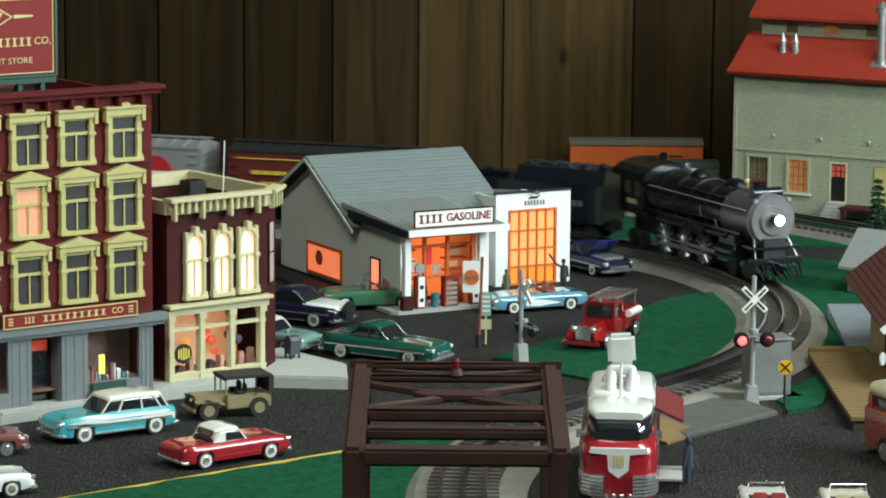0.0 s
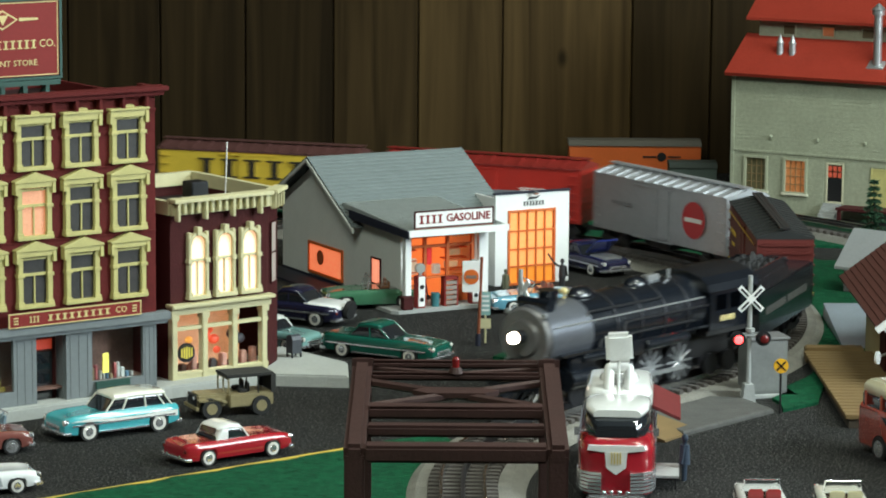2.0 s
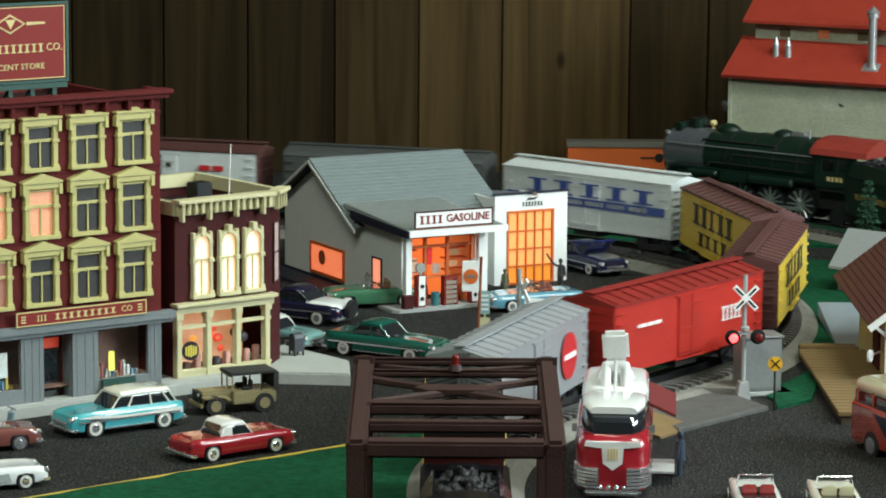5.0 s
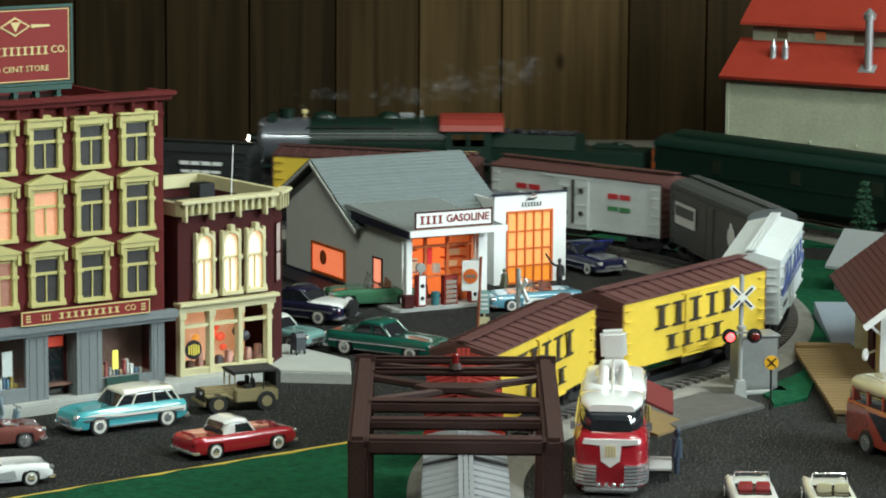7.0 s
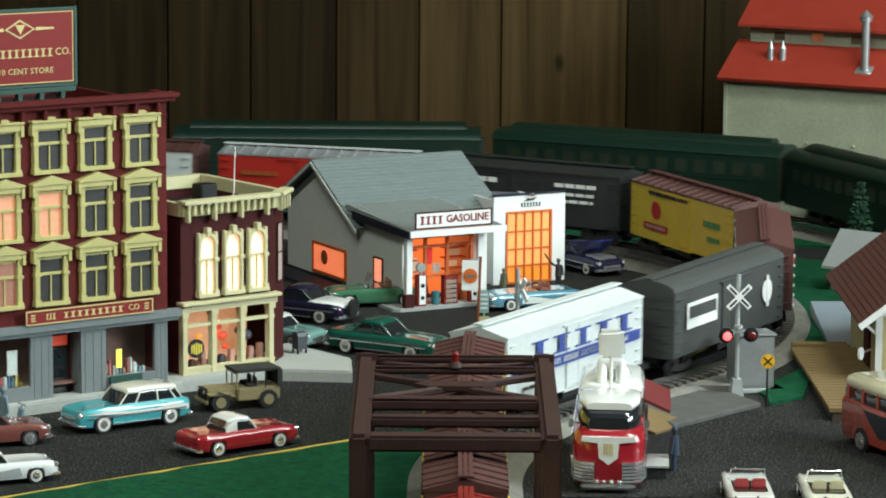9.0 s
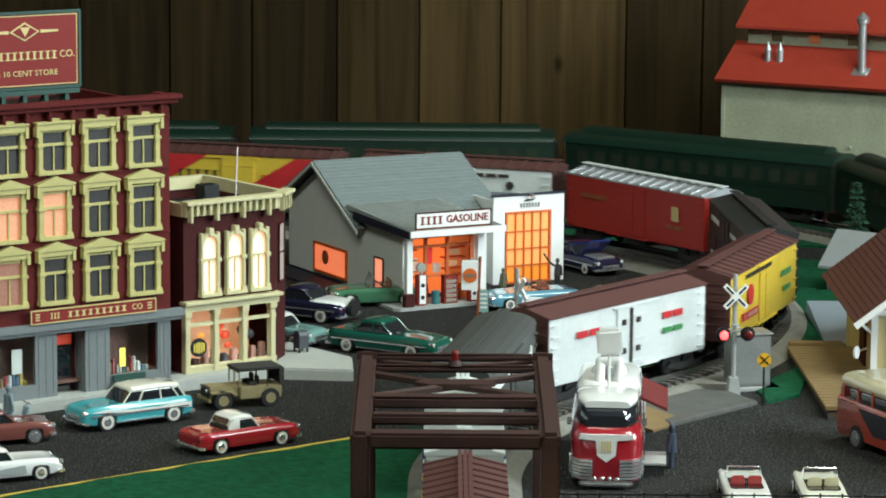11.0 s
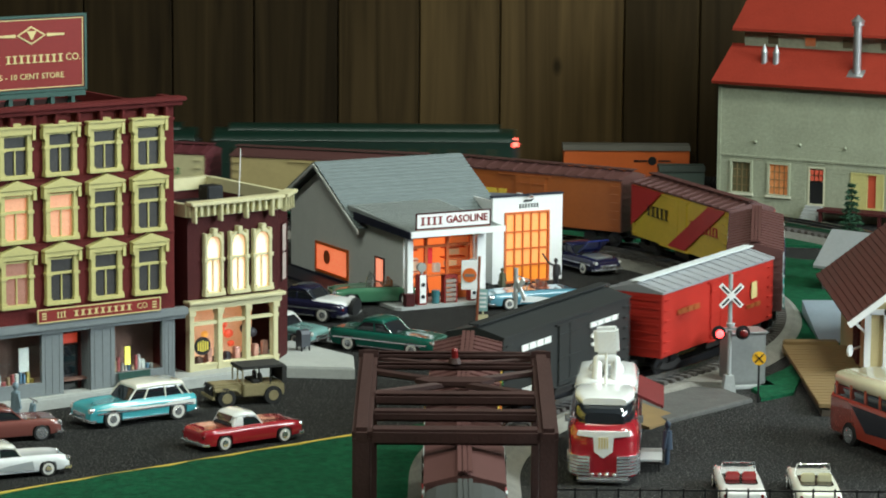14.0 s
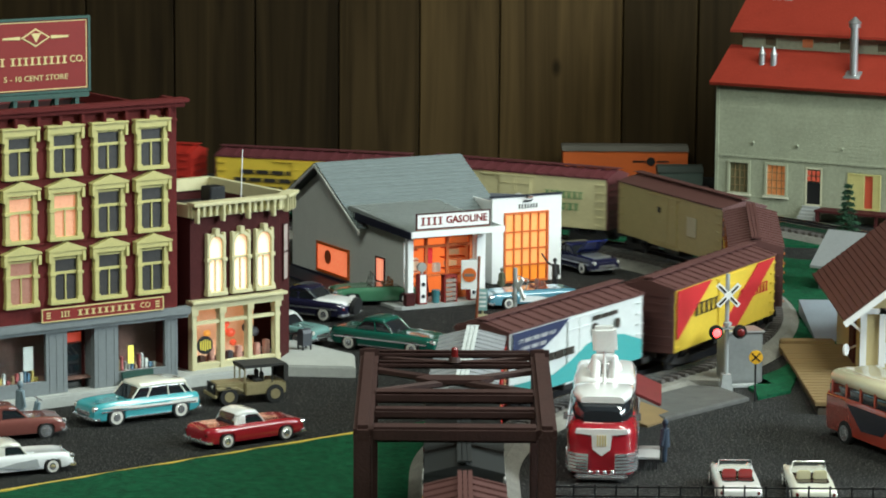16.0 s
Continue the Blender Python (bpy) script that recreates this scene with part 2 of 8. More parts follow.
for q in ((2.0, 2.1, -1.6, 1.5, -0.97, 1.9), (2.0, 2.1, 2.9, 4.83, -0.97, 1.9), (2.0, 2.1, 1.5, 2.9, -0.97, 0.45), (2.0, 2.1, 1.5, 2.9, 1.45, 1.9)):
    box(bm, *q)
tagged(part("wall_east", bm, PINE, None), "dark knotty pine side wall with a window opening", "wall", kind="structure")
bm = B()
for q in ((1.5, 1.55, 0.45, 1.45), (2.85, 2.9, 0.45, 1.45), (1.55, 2.85, 0.45, 0.5), (1.55, 2.85, 1.40, 1.45), (2.18, 2.22, 0.5, 1.40)):
    box(bm, 2.02, 2.07, *q)
tagged(part("window_1", bm, WINFRAME, None), "painted wooden window frame in the side wall", "window", kind="structure")

# knotty pine boarding of the back wall, its light falloff put into the plank tones
wall = thing("wall_north", pose(0, 4.325, 0), "dark stained knotty pine board wall behind the layout", "wall", kind="structure")
bm = B()
box(bm, -2.0, 2.0, 0.02, 0.08, -0.97, 1.9)
part("backing", bm, BLACK, wall)
seams = [-1.99, -1.812, -1.694, -1.575, -1.457, -1.338, -1.22, -1.102, -0.983, -0.865, -0.747, -0.628, -0.501, -0.378, -0.265, -0.148, -0.035, 0.077, 0.249, 0.354, 0.466, 0.583, 0.701, 0.819, 0.938, 1.056, 1.175, 1.293, 1.411, 1.53, 1.648, 1.812, 1.99]
for a, c in zip(seams, seams[1:]):
    w = (c - a) / 2 - 0.0007
    bm = B()
    prism(bm, [(-w, 0.02), (-w, 0.0015), (-w + 0.0015, 0.0), (w - 0.0015, 0.0), (w, 0.0015), (w, 0.02)], -0.97, 1.9, "z")
    # lit middle and shaded left and mill side are coloured in, plank by plank
    part("plank", bm, PINE_LIT if -0.05 < a < 0.23 else (PINE_SHADED if a < -0.26 or 0.24 < a < 0.365 else PINE), wall, m=pose((a + c) / 2, 0, 0))


def patch(name, pts, z0, z1, material, label, category, jag=0.004, kind="structure"):
    """A thin sheet with a slightly ragged edge."""
    rnd = random.Random(len(pts) * 7 + int(1000 * abs(pts[0][0])))
    out = []
    for (x0, y0), (x1, y1) in zip(pts, pts[1:] + pts[:1]):
        n = max(1, int(math.hypot(x1 - x0, y1 - y0) / 0.02))
        for i in range(n):
            f = i / n
            out.append((x0 + (x1 - x0) * f + rnd.uniform(-jag, jag), y0 + (y1 - y0) * f + rnd.uniform(-jag, jag)))
    bm = B()
    lo, hi = [bm.verts.new((x, y, z0)) for x, y in out], [bm.verts.new((x, y, z1)) for x, y in out]
    n = len(out)
    bm.faces.new(hi)
    for i in range(n):
        bm.faces.new((lo[i], lo[(i + 1) % n], hi[(i + 1) % n], hi[i]))
    bmesh.ops.triangulate(bm, faces=[f for f in bm.faces if len(f.verts) > 4])
    return tagged(part(name, bm, material, None), label, category, kind=kind)


def arc(r, a0, a1, n=14, c=None):
    c = c or LOOP_C
    return [(c.x + r * math.cos(radians(a0 + (a1 - a0) * i / n)), c.y + r * math.sin(radians(a0 + (a1 - a0) * i / n))) for i in range(n + 1)]


# turf
patch("lawn", arc(0.60, -38, 12) + [(0.235, 3.345), (0.20, 3.29), (0.17, 3.22), (0.10, 3.10), (0.045, 3.02), (0.10, 2.955)], 0, 0.003, TURF, "bright green turf mat inside the track bend", "grass")
patch("lawn", [(-0.95, 1.85), (-0.61, 2.185), (-0.275, 2.462), (-0.076, 2.625), (-0.04, 2.66), (0.0, 2.68), (0.03, 2.62), (-0.02, 2.50), (-0.03, 1.3), (-0.9, 1.3)], 0, 0.003, TURF, "green turf mat beside the road", "grass")
patch("lawn", arc(0.68, 38, -12) + [(0.36, 3.0), (0.345, 2.9), (0.33, 2.82), (0.297, 2.79), (0.29, 2.84), (0.335, 2.95), (0.36, 3.02), (0.52, 3.05), (0.54, 3.3), (0.52, 3.55)], 0, 0.003, TURF, "green turf mat outside the track bend", "grass")
patch("lawn", arc(0.535, 30, 86, c=FAR_C) + arc(0.68, 100, 45), 0, 0.003, TURF, "dull green turf between the two tracks", "grass")
# road paint
bm = B()
a, c = Vector((-0.279, 2.467)), Vector((-0.076, 2.632))
d = (c - a).normalized()
n = Vector((-d.y, d.x))
a = a - d * 0.75
prism(bm, [tuple(a), tuple(c), tuple(c + n * 0.0042), tuple(a + n * 0.0042)], 0.0, 0.0012, "z")
tagged(part("road_line", bm, YELLOW_LINE, None), "thin yellow painted line along the road edge", "road marking", kind="structure")


# ballast and track
def strip(way, s0, s1, lo, hi, z0, z1, bevel, step=0.012):
    bm = B()
    rows = []
    n = int((s1 - s0) / step)
    for i in range(n + 1):
        p, h = way(s0 + (s1 - s0) * i / n)
        l = Vector((-math.sin(h), math.cos(h)))
        rows.append([bm.verts.new((*(p + l * u), z)) for u, z in ((lo, z0), (lo + bevel, z1), (hi - bevel, z1), (hi, z0))])
    for r, q in zip(rows, rows[1:]):
        for i in range(3):
            bm.faces.new((r[i], q[i], q[i + 1], r[i + 1]))
        bm.faces.new((r[3], q[3], q[0], r[0]))
    bm.faces.new(rows[0])
    bm.faces.new(rows[-1][::-1])
    return bm


def lay_track(name, way, s0, s1, near0, near1, label, wide):
    tagged(part("ballast", strip(way, s0, s1, -wide, wide, -0.002, 0.007, 0.016), BALLAST, None, smooth=False), "grey gritty ballast bed under " + label, "ballast", kind="structure")
    tr = thing(name, pose(0, 0, 0), label, "railway track")
    for off, m, nm in ((-0.0165, RAIL, "rail"), (0.0165, RAIL, "rail"), (0.0, RAIL_DARK, "centre_rail")):
        part(nm, strip(way, s0, s1, off - 0.0016, off + 0.0016, 0.009, 0.0165, 0.0004), m, tr)
    bm = B()
    box(bm, -0.0034, 0.0034, -0.027, 0.027, 0.0055, 0.0105, 0.0006)
    tie = None
    rest = B()
    s = s0
    while s < s1:
        p, h = way(s)
        m = Matrix.Translation((p.x, p.y, 0)) @ Matrix.Rotation(h, 4, "Z")
        if near0 <= s <= near1:
            if tie is None:
                tie = part("tie", bm, TIE, tr, m=m)
            else:
                twin(tie, tr, m)
        else:
            box(rest, -0.0034, 0.0034, -0.027, 0.027, 0.0055, 0.0105, m=m)
        s += 0.0125
    r = part("ties_beyond", rest, TIE, tr)
    r["kind"] = "stuff"


lay_track("near_track", loop_point, -6.3, 4.25, -1.0, 0.9, "curved three-rail model track with dark ties", 0.052)
lay_track("far_track", far_point, -4.9, 1.8, -1.1, 0.2, "three-rail model track along the back", 0.05)

# ---------------------------------------------------------------- buildings
BRICK = mat("red_brick_paint", (0.105, 0.0135, 0.0125), 0.75, var=0.2, scale=30, bump=0.35, bscale=600, spec=0.2)
BRICK2 = mat("maroon_brick", (0.055, 0.0105, 0.0105), 0.75, var=0.2, scale=30, bump=0.35, bscale=600, spec=0.2)
CREAM = mat("cream_trim", (0.48, 0.425, 0.165), 0.55, var=0.14, scale=60)
CREAM2 = mat("pale_cream_trim", (0.56, 0.51, 0.30), 0.55, var=0.08, scale=60)
STOREGREY = mat("storefront_grey", (0.165, 0.183, 0.188), 0.65, var=0.12, scale=25)
SIGNRED = mat("sign_red", (0.21, 0.021, 0.018), 0.55, var=0.08, spec=0.25)
GOLD = mat("gold_lettering", (0.62, 0.50, 0.22), 0.5, var=0.05)
DKGREEN = mat("dark_green_paint", (0.015, 0.06, 0.045), 0.5, var=0.1)
CURTAIN = mat("curtain_pane", (0.036, 0.033, 0.033), 0.4, var=0.45, scale=150)
LITWARM = mat("lit_pane_warm", (0.5, 0.28, 0.18), 0.5, var=0.3, scale=60, emit=((1.0, 0.34, 0.15), 0.42))
LITDIM = mat("lit_pane_dim", (0.22, 0.12, 0.09), 0.5, var=0.4, scale=60, emit=((1.0, 0.33, 0.20), 0.16))
LITBRIGHT = mat("lit_pane_bright", (0.9, 0.8, 0.6), 0.5, var=0.1, emit=((1.0, 0.56, 0.32), 0.85))
LITORANGE = mat("lit_room_orange", (0.7, 0.3, 0.1), 0.7, var=0.3, scale=70, emit=((1.0, 0.22, 0.05), 0.8))
LITGARAGE = mat("lit_garage_pane", (0.5, 0.28, 0.10), 0.5, var=0.25, scale=40, emit=((1.0, 0.30, 0.06), 0.75))
INTERIOR = mat("shop_interior", (0.16, 0.08, 0.06), 0.8, var=0.4, scale=120)
ORANGE = mat("orange_frame", (0.62, 0.13, 0.02), 0.5, var=0.08)
SIDING = mat("grey_siding", (0.70, 0.71, 0.675), 0.6, var=0.06, scale=40)
ROOFGREY = mat("grey_shingle", (0.17, 0.20, 0.20), 0.75, var=0.12, scale=80, obrand=0.3)
NAVY = mat("navy_base", (0.012, 0.014, 0.03), 0.6, var=0.1)
GRAINWALL = mat("sage_clapboard", (0.30, 0.315, 0.225), 0.8, var=0.2, scale=25, bump=0.35, bscale=380)
ROOFRED = mat("red_roof", (0.30, 0.033, 0.018), 0.75, spec=0.2, var=0.12, scale=40, bump=0.3, bscale=400)
ROOFBROWN = mat("brown_roof", (0.085, 0.026, 0.020), 0.7, var=0.15, scale=60)
GALV = mat("galvanised", (0.55, 0.56, 0.57), 0.35, 0.8, var=0.1)
BUFF = mat("buff_wall", (0.5, 0.40, 0.20), 0.7, var=0.1)
DOCKWOOD = mat("dock_wood", (0.17, 0.108, 0.042), 0.75, var=0.15, scale=60)
POSTERY = mat("yellow_card", (0.75, 0.6, 0.08), 0.6, var=0.1)
BLUEGREY = mat("blue_grey_plate", (0.30, 0.36, 0.42), 0.4, 0.3, var=0.1)


def frame_bm(w, h, t, d, y=0.0):
    """A rectangular frame, centred on x, standing on z = 0, front at y - d."""
    bm = B()
    for q in ((-w / 2, -w / 2 + t, 0, h), (w / 2 - t, w / 2, 0, h), (-w / 2 + t, w / 2 - t, 0, t), (-w / 2 + t, w / 2 - t, h - t, h)):
        box(bm, q[0], q[1], y - d, y, q[2], q[3])
    return bm


def sash_window(parent, x, z, w, h, hood, lit, memo={}):
    """A trimmed upper-storey window set on the facade plane y = 0; x is its middle, z its sill."""
    key = (w, h, hood)
    pane_m = {"dark": CURTAIN, "warm": LITWARM, "bright": LITBRIGHT, "dim": LITDIM}[lit]
    if key not in memo:
        bm = B()
        t = w * 0.15
        for q in ((-w / 2, -w / 2 + t, 0, h), (w / 2 - t, w / 2, 0, h)):
            box(bm, q[0], q[1], -0.0045, 0.001, q[2], q[3], 0.0006)
            box(bm, q[0] - 0.0008, q[1] + 0.0008, -0.0055, 0.001, h * 0.52, h * 0.58)
            box(bm, q[0] - 0.0006, q[1] + 0.0006, -0.0055, 0.001, 0, h * 0.06)
        box(bm, -w / 2 - 0.001, w / 2 + 0.001, -0.0065, 0.001, -0.003, 0.0005, 0.0005)
        if hood == "flat":
            box(bm, -w / 2 - 0.0015, w / 2 + 0.0015, -0.006, 0.001, h - 0.006, h, 0.0005)
            box(bm, -w / 2 - 0.003, w / 2 + 0.003, -0.0075, 0.001, h, h + 0.002, 0.0004)
            box(bm, -w * 0.16, w * 0.16, -0.006, 0.001, h + 0.002, h + 0.0045, 0.0006)
            for sx in (-1, 1):
                box(bm, sx * (w / 2 + 0.001) - 0.0015, sx * (w / 2 + 0.001) + 0.0015, -0.0068, 0.001, h - 0.011, h - 0.001)
        elif hood == "gable":
            box(bm, -w / 2 - 0.0015, w / 2 + 0.0015, -0.006, 0.001, h - 0.005, h, 0.0005)
            prism(bm, [(-w / 2 - 0.003, h), (w / 2 + 0.003, h), (w / 2 + 0.003, h + 0.0015), (0, h + 0.0085), (-w / 2 - 0.003, h + 0.0015)], -0.0072, 0.001)
            for sx in (-1, 1):
                box(bm, sx * (w / 2 + 0.001) - 0.0015, sx * (w / 2 + 0.001) + 0.0015, -0.0068, 0.001, h - 0.010, h - 0.001)
        else:
            n, r = 10, w / 2
            pts = [(r * math.cos(math.pi * i / n), h - r + r * math.sin(math.pi * i / n)) for i in range(n + 1)]
            inn = [((r - t) * math.cos(math.pi * i / n), h - r + (r - t) * math.sin(math.pi * i / n)) for i in range(n + 1)]
            for i in range(n):
                prism(bm, [pts[i], pts[i + 1], inn[i + 1], inn[i]], -0.005, 0.001)
            box(bm, -w * 0.12, w * 0.12, -0.0065, 0.001, h - 0.003, h + 0.0045, 0.0005)
        fr = bm
        iw = w / 2 - t
        top = h - (0.006 if hood != "arch" else 0.002)
        pn = B()
        if hood == "arch":
            n = 10
            prism(pn, [(iw, 0.0005)] + [(iw * math.cos(math.pi * i / n), h - w / 2 + iw * math.sin(math.pi * i / n)) for i in range(n + 1)] + [(-iw, 0.0005)], -0.0012, 0.0004)
        else:
            box(pn, -iw, iw, -0.0012, 0.0004, 0.0005, top)
        br = B()
        zm = h * 0.56
        box(br, -iw, iw, -0.0030, -0.001, zm - 0.0012, zm + 0.0012)
        box(br, -0.0006, 0.0006, -0.0026, -0.001, 0.001, zm)
        if hood != "arch":
            box(br, -iw, iw, -0.0030, -0.001, top - 0.0018, top)
        memo[key] = [fr, pn, br]
        win = part("window", fr, CREAM if hood != "arch" else CREAM2, parent, m=pose(x, 0, z))
        a, b2 = part("pane", pn, pane_m, win), part("sash", br, CREAM if hood != "arch" else CREAM2, win)
        memo[key] = (win.data, a.data, b2.data)
    else:
        win = new("window", memo[key][0])
        win.parent, win.matrix_basis = parent, pose(x, 0, z)
        me = memo[key][1].copy()
        me.materials.clear()
        me.materials.append(pane_m)
        a, b2 = new("pane", me), new("sash", memo[key][2])
        a.parent = b2.parent = win
    if lit != "dark":
        a["label"] = "lamp-lit window pane"
    return win


def word_blocks(name, parent, m, material, n, w, h, gap=0.28, skip=(), label=""):
    """A word as a row of plain upright bars, one for each letter; x-z plane, facing -y, centred."""
    holder = None
    step = w / n
    for i in range(n):
        bm = B()
        if i in skip:
            continue
        x = -w / 2 + i * step
        a, b2 = x + step * gap / 2, x + step * (1 - gap / 2)
        u = (b2 - a) * 0.2
        box(bm, (a + b2) / 2 - u, (a + b2) / 2 + u, -0.0005, 0.0003, -h * 0.38, h * 0.38)
        box(bm, a, b2, -0.0005, 0.0003, -h / 2, -h * 0.38)
        box(bm, a, b2, -0.0005, 0.0003, h * 0.38, h / 2)
        holder = part("letter_bar", bm, material, parent, label, m=m)
    return holder


def big_store():
    """Four-storey brick store; its local x runs along the front, y goes back."""
    W, D, Ht = 0.34, 0.20, 0.272
    st = thing("department_store", pose(-0.2486, 2.8212, 0, 0, 0, 36), "four-storey dark red brick store with cream window trim and grey shopfront", "building")
    bm = B()
    box(bm, -W, 0, 0.0, 0.004, 0.079, Ht)
    part("front_wall", bm, BRICK, st)
    bm = B()
    box(bm, -0.004, 0.0, 0.004, D, 0, Ht - 0.006)
    box(bm, -W, -W + 0.004, 0.004, D, 0, Ht - 0.006)
    box(bm, -W + 0.004, -0.004, D - 0.004, D, 0, Ht - 0.006)
    part("side_wall", bm, BRICK, st)
    bm = B()
    box(bm, -W + 0.004, -0.004, 0.004, D - 0.004, Ht - 0.020, Ht - 0.016)
    part("roof", bm, BLACK, st, "black flat roof")
    bm = B()
    box(bm, -W, 0.009, -0.010, 0.006, Ht, Ht + 0.004, 0.0008)
    box(bm, -W, 0.006, -0.007, 0.0, Ht - 0.004, Ht, 0.0006)
    box(bm, 0.0, 0.006, 0.0, 0.03, Ht - 0.004, Ht + 0.003)
    i = -W + 0.01
    while i < 0.005:
        box(bm, i - 0.0018, i + 0.0018, -0.0065, 0.0, Ht - 0.0145, Ht - 0.004, 0.0007)
        i += 0.0228
    box(bm, -W, 0, -0.002, 0.0, Ht - 0.0175, Ht - 0.0150)
    part("cornice", bm, BRICK, st, "dark red bracketed cornice")
    bm = B()
    for z in (0.2085, 0.1500):
        box(bm, -W, 0, -0.0012, 0.0, z, z + 0.0014)
    part("string_course", bm, BRICK, st)
    lits = {2: "warm", 3: "warm", 5: "warm"}
    for c in range(7):
        x = -0.0285 - 0.0458 * c
        sash_window(st, x, 0.2145, 0.033, 0.0425, "flat", "dark")
        sash_window(st, x, 0.1560, 0.033, 0.0460, "gable", lits.get(c, "dark"))
        sash_window(st, x, 0.0975, 0.033, 0.0460, "gable", "dim" if c in (3, 4) else "dark")
    # shopfront
    bm = B()
    box(bm, -W, 0.012, -0.006, 0.004, 0.0715, 0.079, 0.001)
    box(bm, -W, 0.010, -0.003, 0.003, 0.0685, 0.0715)
    part("ledge", bm, STOREGREY, st, "grey painted ledge over the shopfront")
    for a, b2 in ((-0.0135, 0.0), (-0.0893, -0.0640), (-0.140, -0.1180), (-0.2150, -0.1910), (-0.2900, -0.2650)):
        bm = B()
        box(bm, a, b2, 0.0, 0.004, 0.0, 0.0690)
        for k in range(3):
            x = a + (b2 - a) * (k + 0.5) / 3
            box(bm, x - 0.0004, x + 0.0004, -0.0004, 0.0, 0.004, 0.066)
        part("pilaster", bm, STOREGREY, st, "grey grooved pilaster")
    for a, b2 in ((-0.0640, -0.0135), (-0.1910, -0.140), (-0.2650, -0.2150)):
        bm = B()
        box(bm, a, b2, 0.0, 0.004, 0.0, 0.0235)
        part("stall_riser", bm, STOREGREY, st)
    for a, b2 in ((-0.0640, -0.0135), (-0.1910, -0.140), (-0.2650, -0.2150)):
        g = B()
        box(g, a, b2, 0.0025, 0.0032, 0.0235, 0.069)
        o = part("shop_window", g, GLASS, st)
        o.visible_shadow = False
    bm = B()
    box(bm, -W + 0.01, -0.006, 0.030, 0.033, 0.0, 0.0690)
    part("shop_back_wall", bm, INTERIOR, st, "dim brown shop interior")
    bm = B()
    box(bm, -W + 0.01, -0.006, 0.006, 0.030, 0.0205, 0.0225)
    part("display_shelf", bm, INTERIOR, st)
    rnd = random.Random(5)
    cols = [mat("goods_red", (0.25, 0.05, 0.05), 0.5), mat("goods_white", (0.35, 0.35, 0.33), 0.5), mat("goods_ochre", (0.3, 0.22, 0.05), 0.5), mat("goods_blue", (0.06, 0.12, 0.18), 0.5), mat("goods_tan", (0.2, 0.13, 0.07), 0.5)]
    for a, b2 in ((-0.0640, -0.0135), (-0.1910, -0.140)):
        x = a + 0.004
        while x < b2 - 0.004:
            w, h = rnd.uniform(0.002, 0.004), rnd.uniform(0.003, 0.014)
            bm = B()
            box(bm, x, x + w, 0.009, 0.013, 0.0225, 0.0225 + h, 0.0006)
            part("display_goods", bm, rnd.choice(cols), st)
            x += w + rnd.uniform(0.0005, 0.002)
    bm = B()
    box(bm, -0.0500, -0.0440, 0.0065, 0.0072, 0.029, 0.046)
    part("window_card", bm, POSTERY, st, "yellow show card in the shop window")
    bm = B()
    box(bm, -0.160, -0.150, 0.0065, 0.0072, 0.034, 0.056)
    part("window_card", bm, cols[1], st, "white show card with red bars")
    # recessed door
    dr = part("door", frame_bm(0.0230, 0.060, 0.0028, 0.002), BRICK2, st, m=pose(-0.1035, 0.016, 0.006))
    bm = B()
    box(bm, -0.0086, 0.0086, -0.001, 0.0, 0.003, 0.046)
    part("door_glass", bm, SMOKED, dr)
    bm = B()
    box(bm, -0.0086, 0.0086, -0.001, 0.0, 0.048, 0.057)
    part("transom_light", bm, mat("red_transom", (0.5, 0.05, 0.03), 0.5, var=0.1, emit=((1, 0.1, 0.04), 0.22)), dr)
    bm = B()
    for a in (-0.118, -0.0893):
        box(bm, a - 0.001, a + 0.001, 0.004, 0.016, 0.0, 0.069)
    box(bm, -0.117, -0.0903, -0.002, 0.016, 0.0, 0.006)
    part("door_recess", bm, STOREGREY, st)
    # name board over the shopfront: gold bars on red
    bd = part("name_board", frame_bm(0.1285, 0.0125, 0.0009, 0.0015), GOLD, st, m=pose(-0.0838, -0.0065, 0.0795))
    bm = B()
    box(bm, -0.0635, 0.0635, -0.001, 0.0, 0.0006, 0.0119)
    part("board_face", bm, SIGNRED, bd, "red sign face with gold bars")
    word_blocks("name_bars", bd, pose(-0.040, -0.0012, 0.0062), GOLD, 3, 0.010, 0.0052)
    word_blocks("name_bars", bd, pose(0.003, -0.0012, 0.0062), GOLD, 9, 0.062, 0.0052)
    lettering("letters", "CO", 0.0075, GOLD, bd, pose(0.0445, -0.0012, 0.0062))
    for sx in (-1, 1):
        bm = B()
        for k in range(3):
            box(bm, -0.0022, 0.0022, -0.0004, 0.0, -0.003 + k * 0.0024, -0.0018 + k * 0.0024)
        part("ornament", bm, GOLD, bd, m=pose(sx * 0.0575, -0.0012, 0.0062))
    # bench
    bm = B()
    box(bm, -0.062, -0.028, -0.014, -0.002, 0.014, 0.0175, 0.0006)
    for x in (-0.060, -0.030):
        box(bm, x, x + 0.002, -0.013, -0.011, 0.0, 0.014)
        box(bm, x, x + 0.002, -0.005, -0.003, 0.0, 0.014)
    box(bm, -0.062, -0.028, -0.003, -0.001, 0.0175, 0.024, 0.0006)
    bench = part("bench", bm, DKGREEN, None, m=pose(-0.2486, 2.8212, 0.0, 0, 0, 36))
    tagged(bench, "dark green bench against the grey shopfront", "bench")
    # roof billboard
    bb = thing("billboard", pose(-0.2486, 2.8212, 0.2560, 0, 0, 36) @ pose(-0.1210, 0.050, 0), "red rooftop billboard with gold bars in a dark green frame", "sign")
    bw, bh, z0 = 0.110, 0.066, 0.028
    part("frame", frame_bm(bw + 0.004, bh + 0.004, 0.0024, 0.004), DKGREEN, bb, m=pose(0, 0, z0 - 0.002))
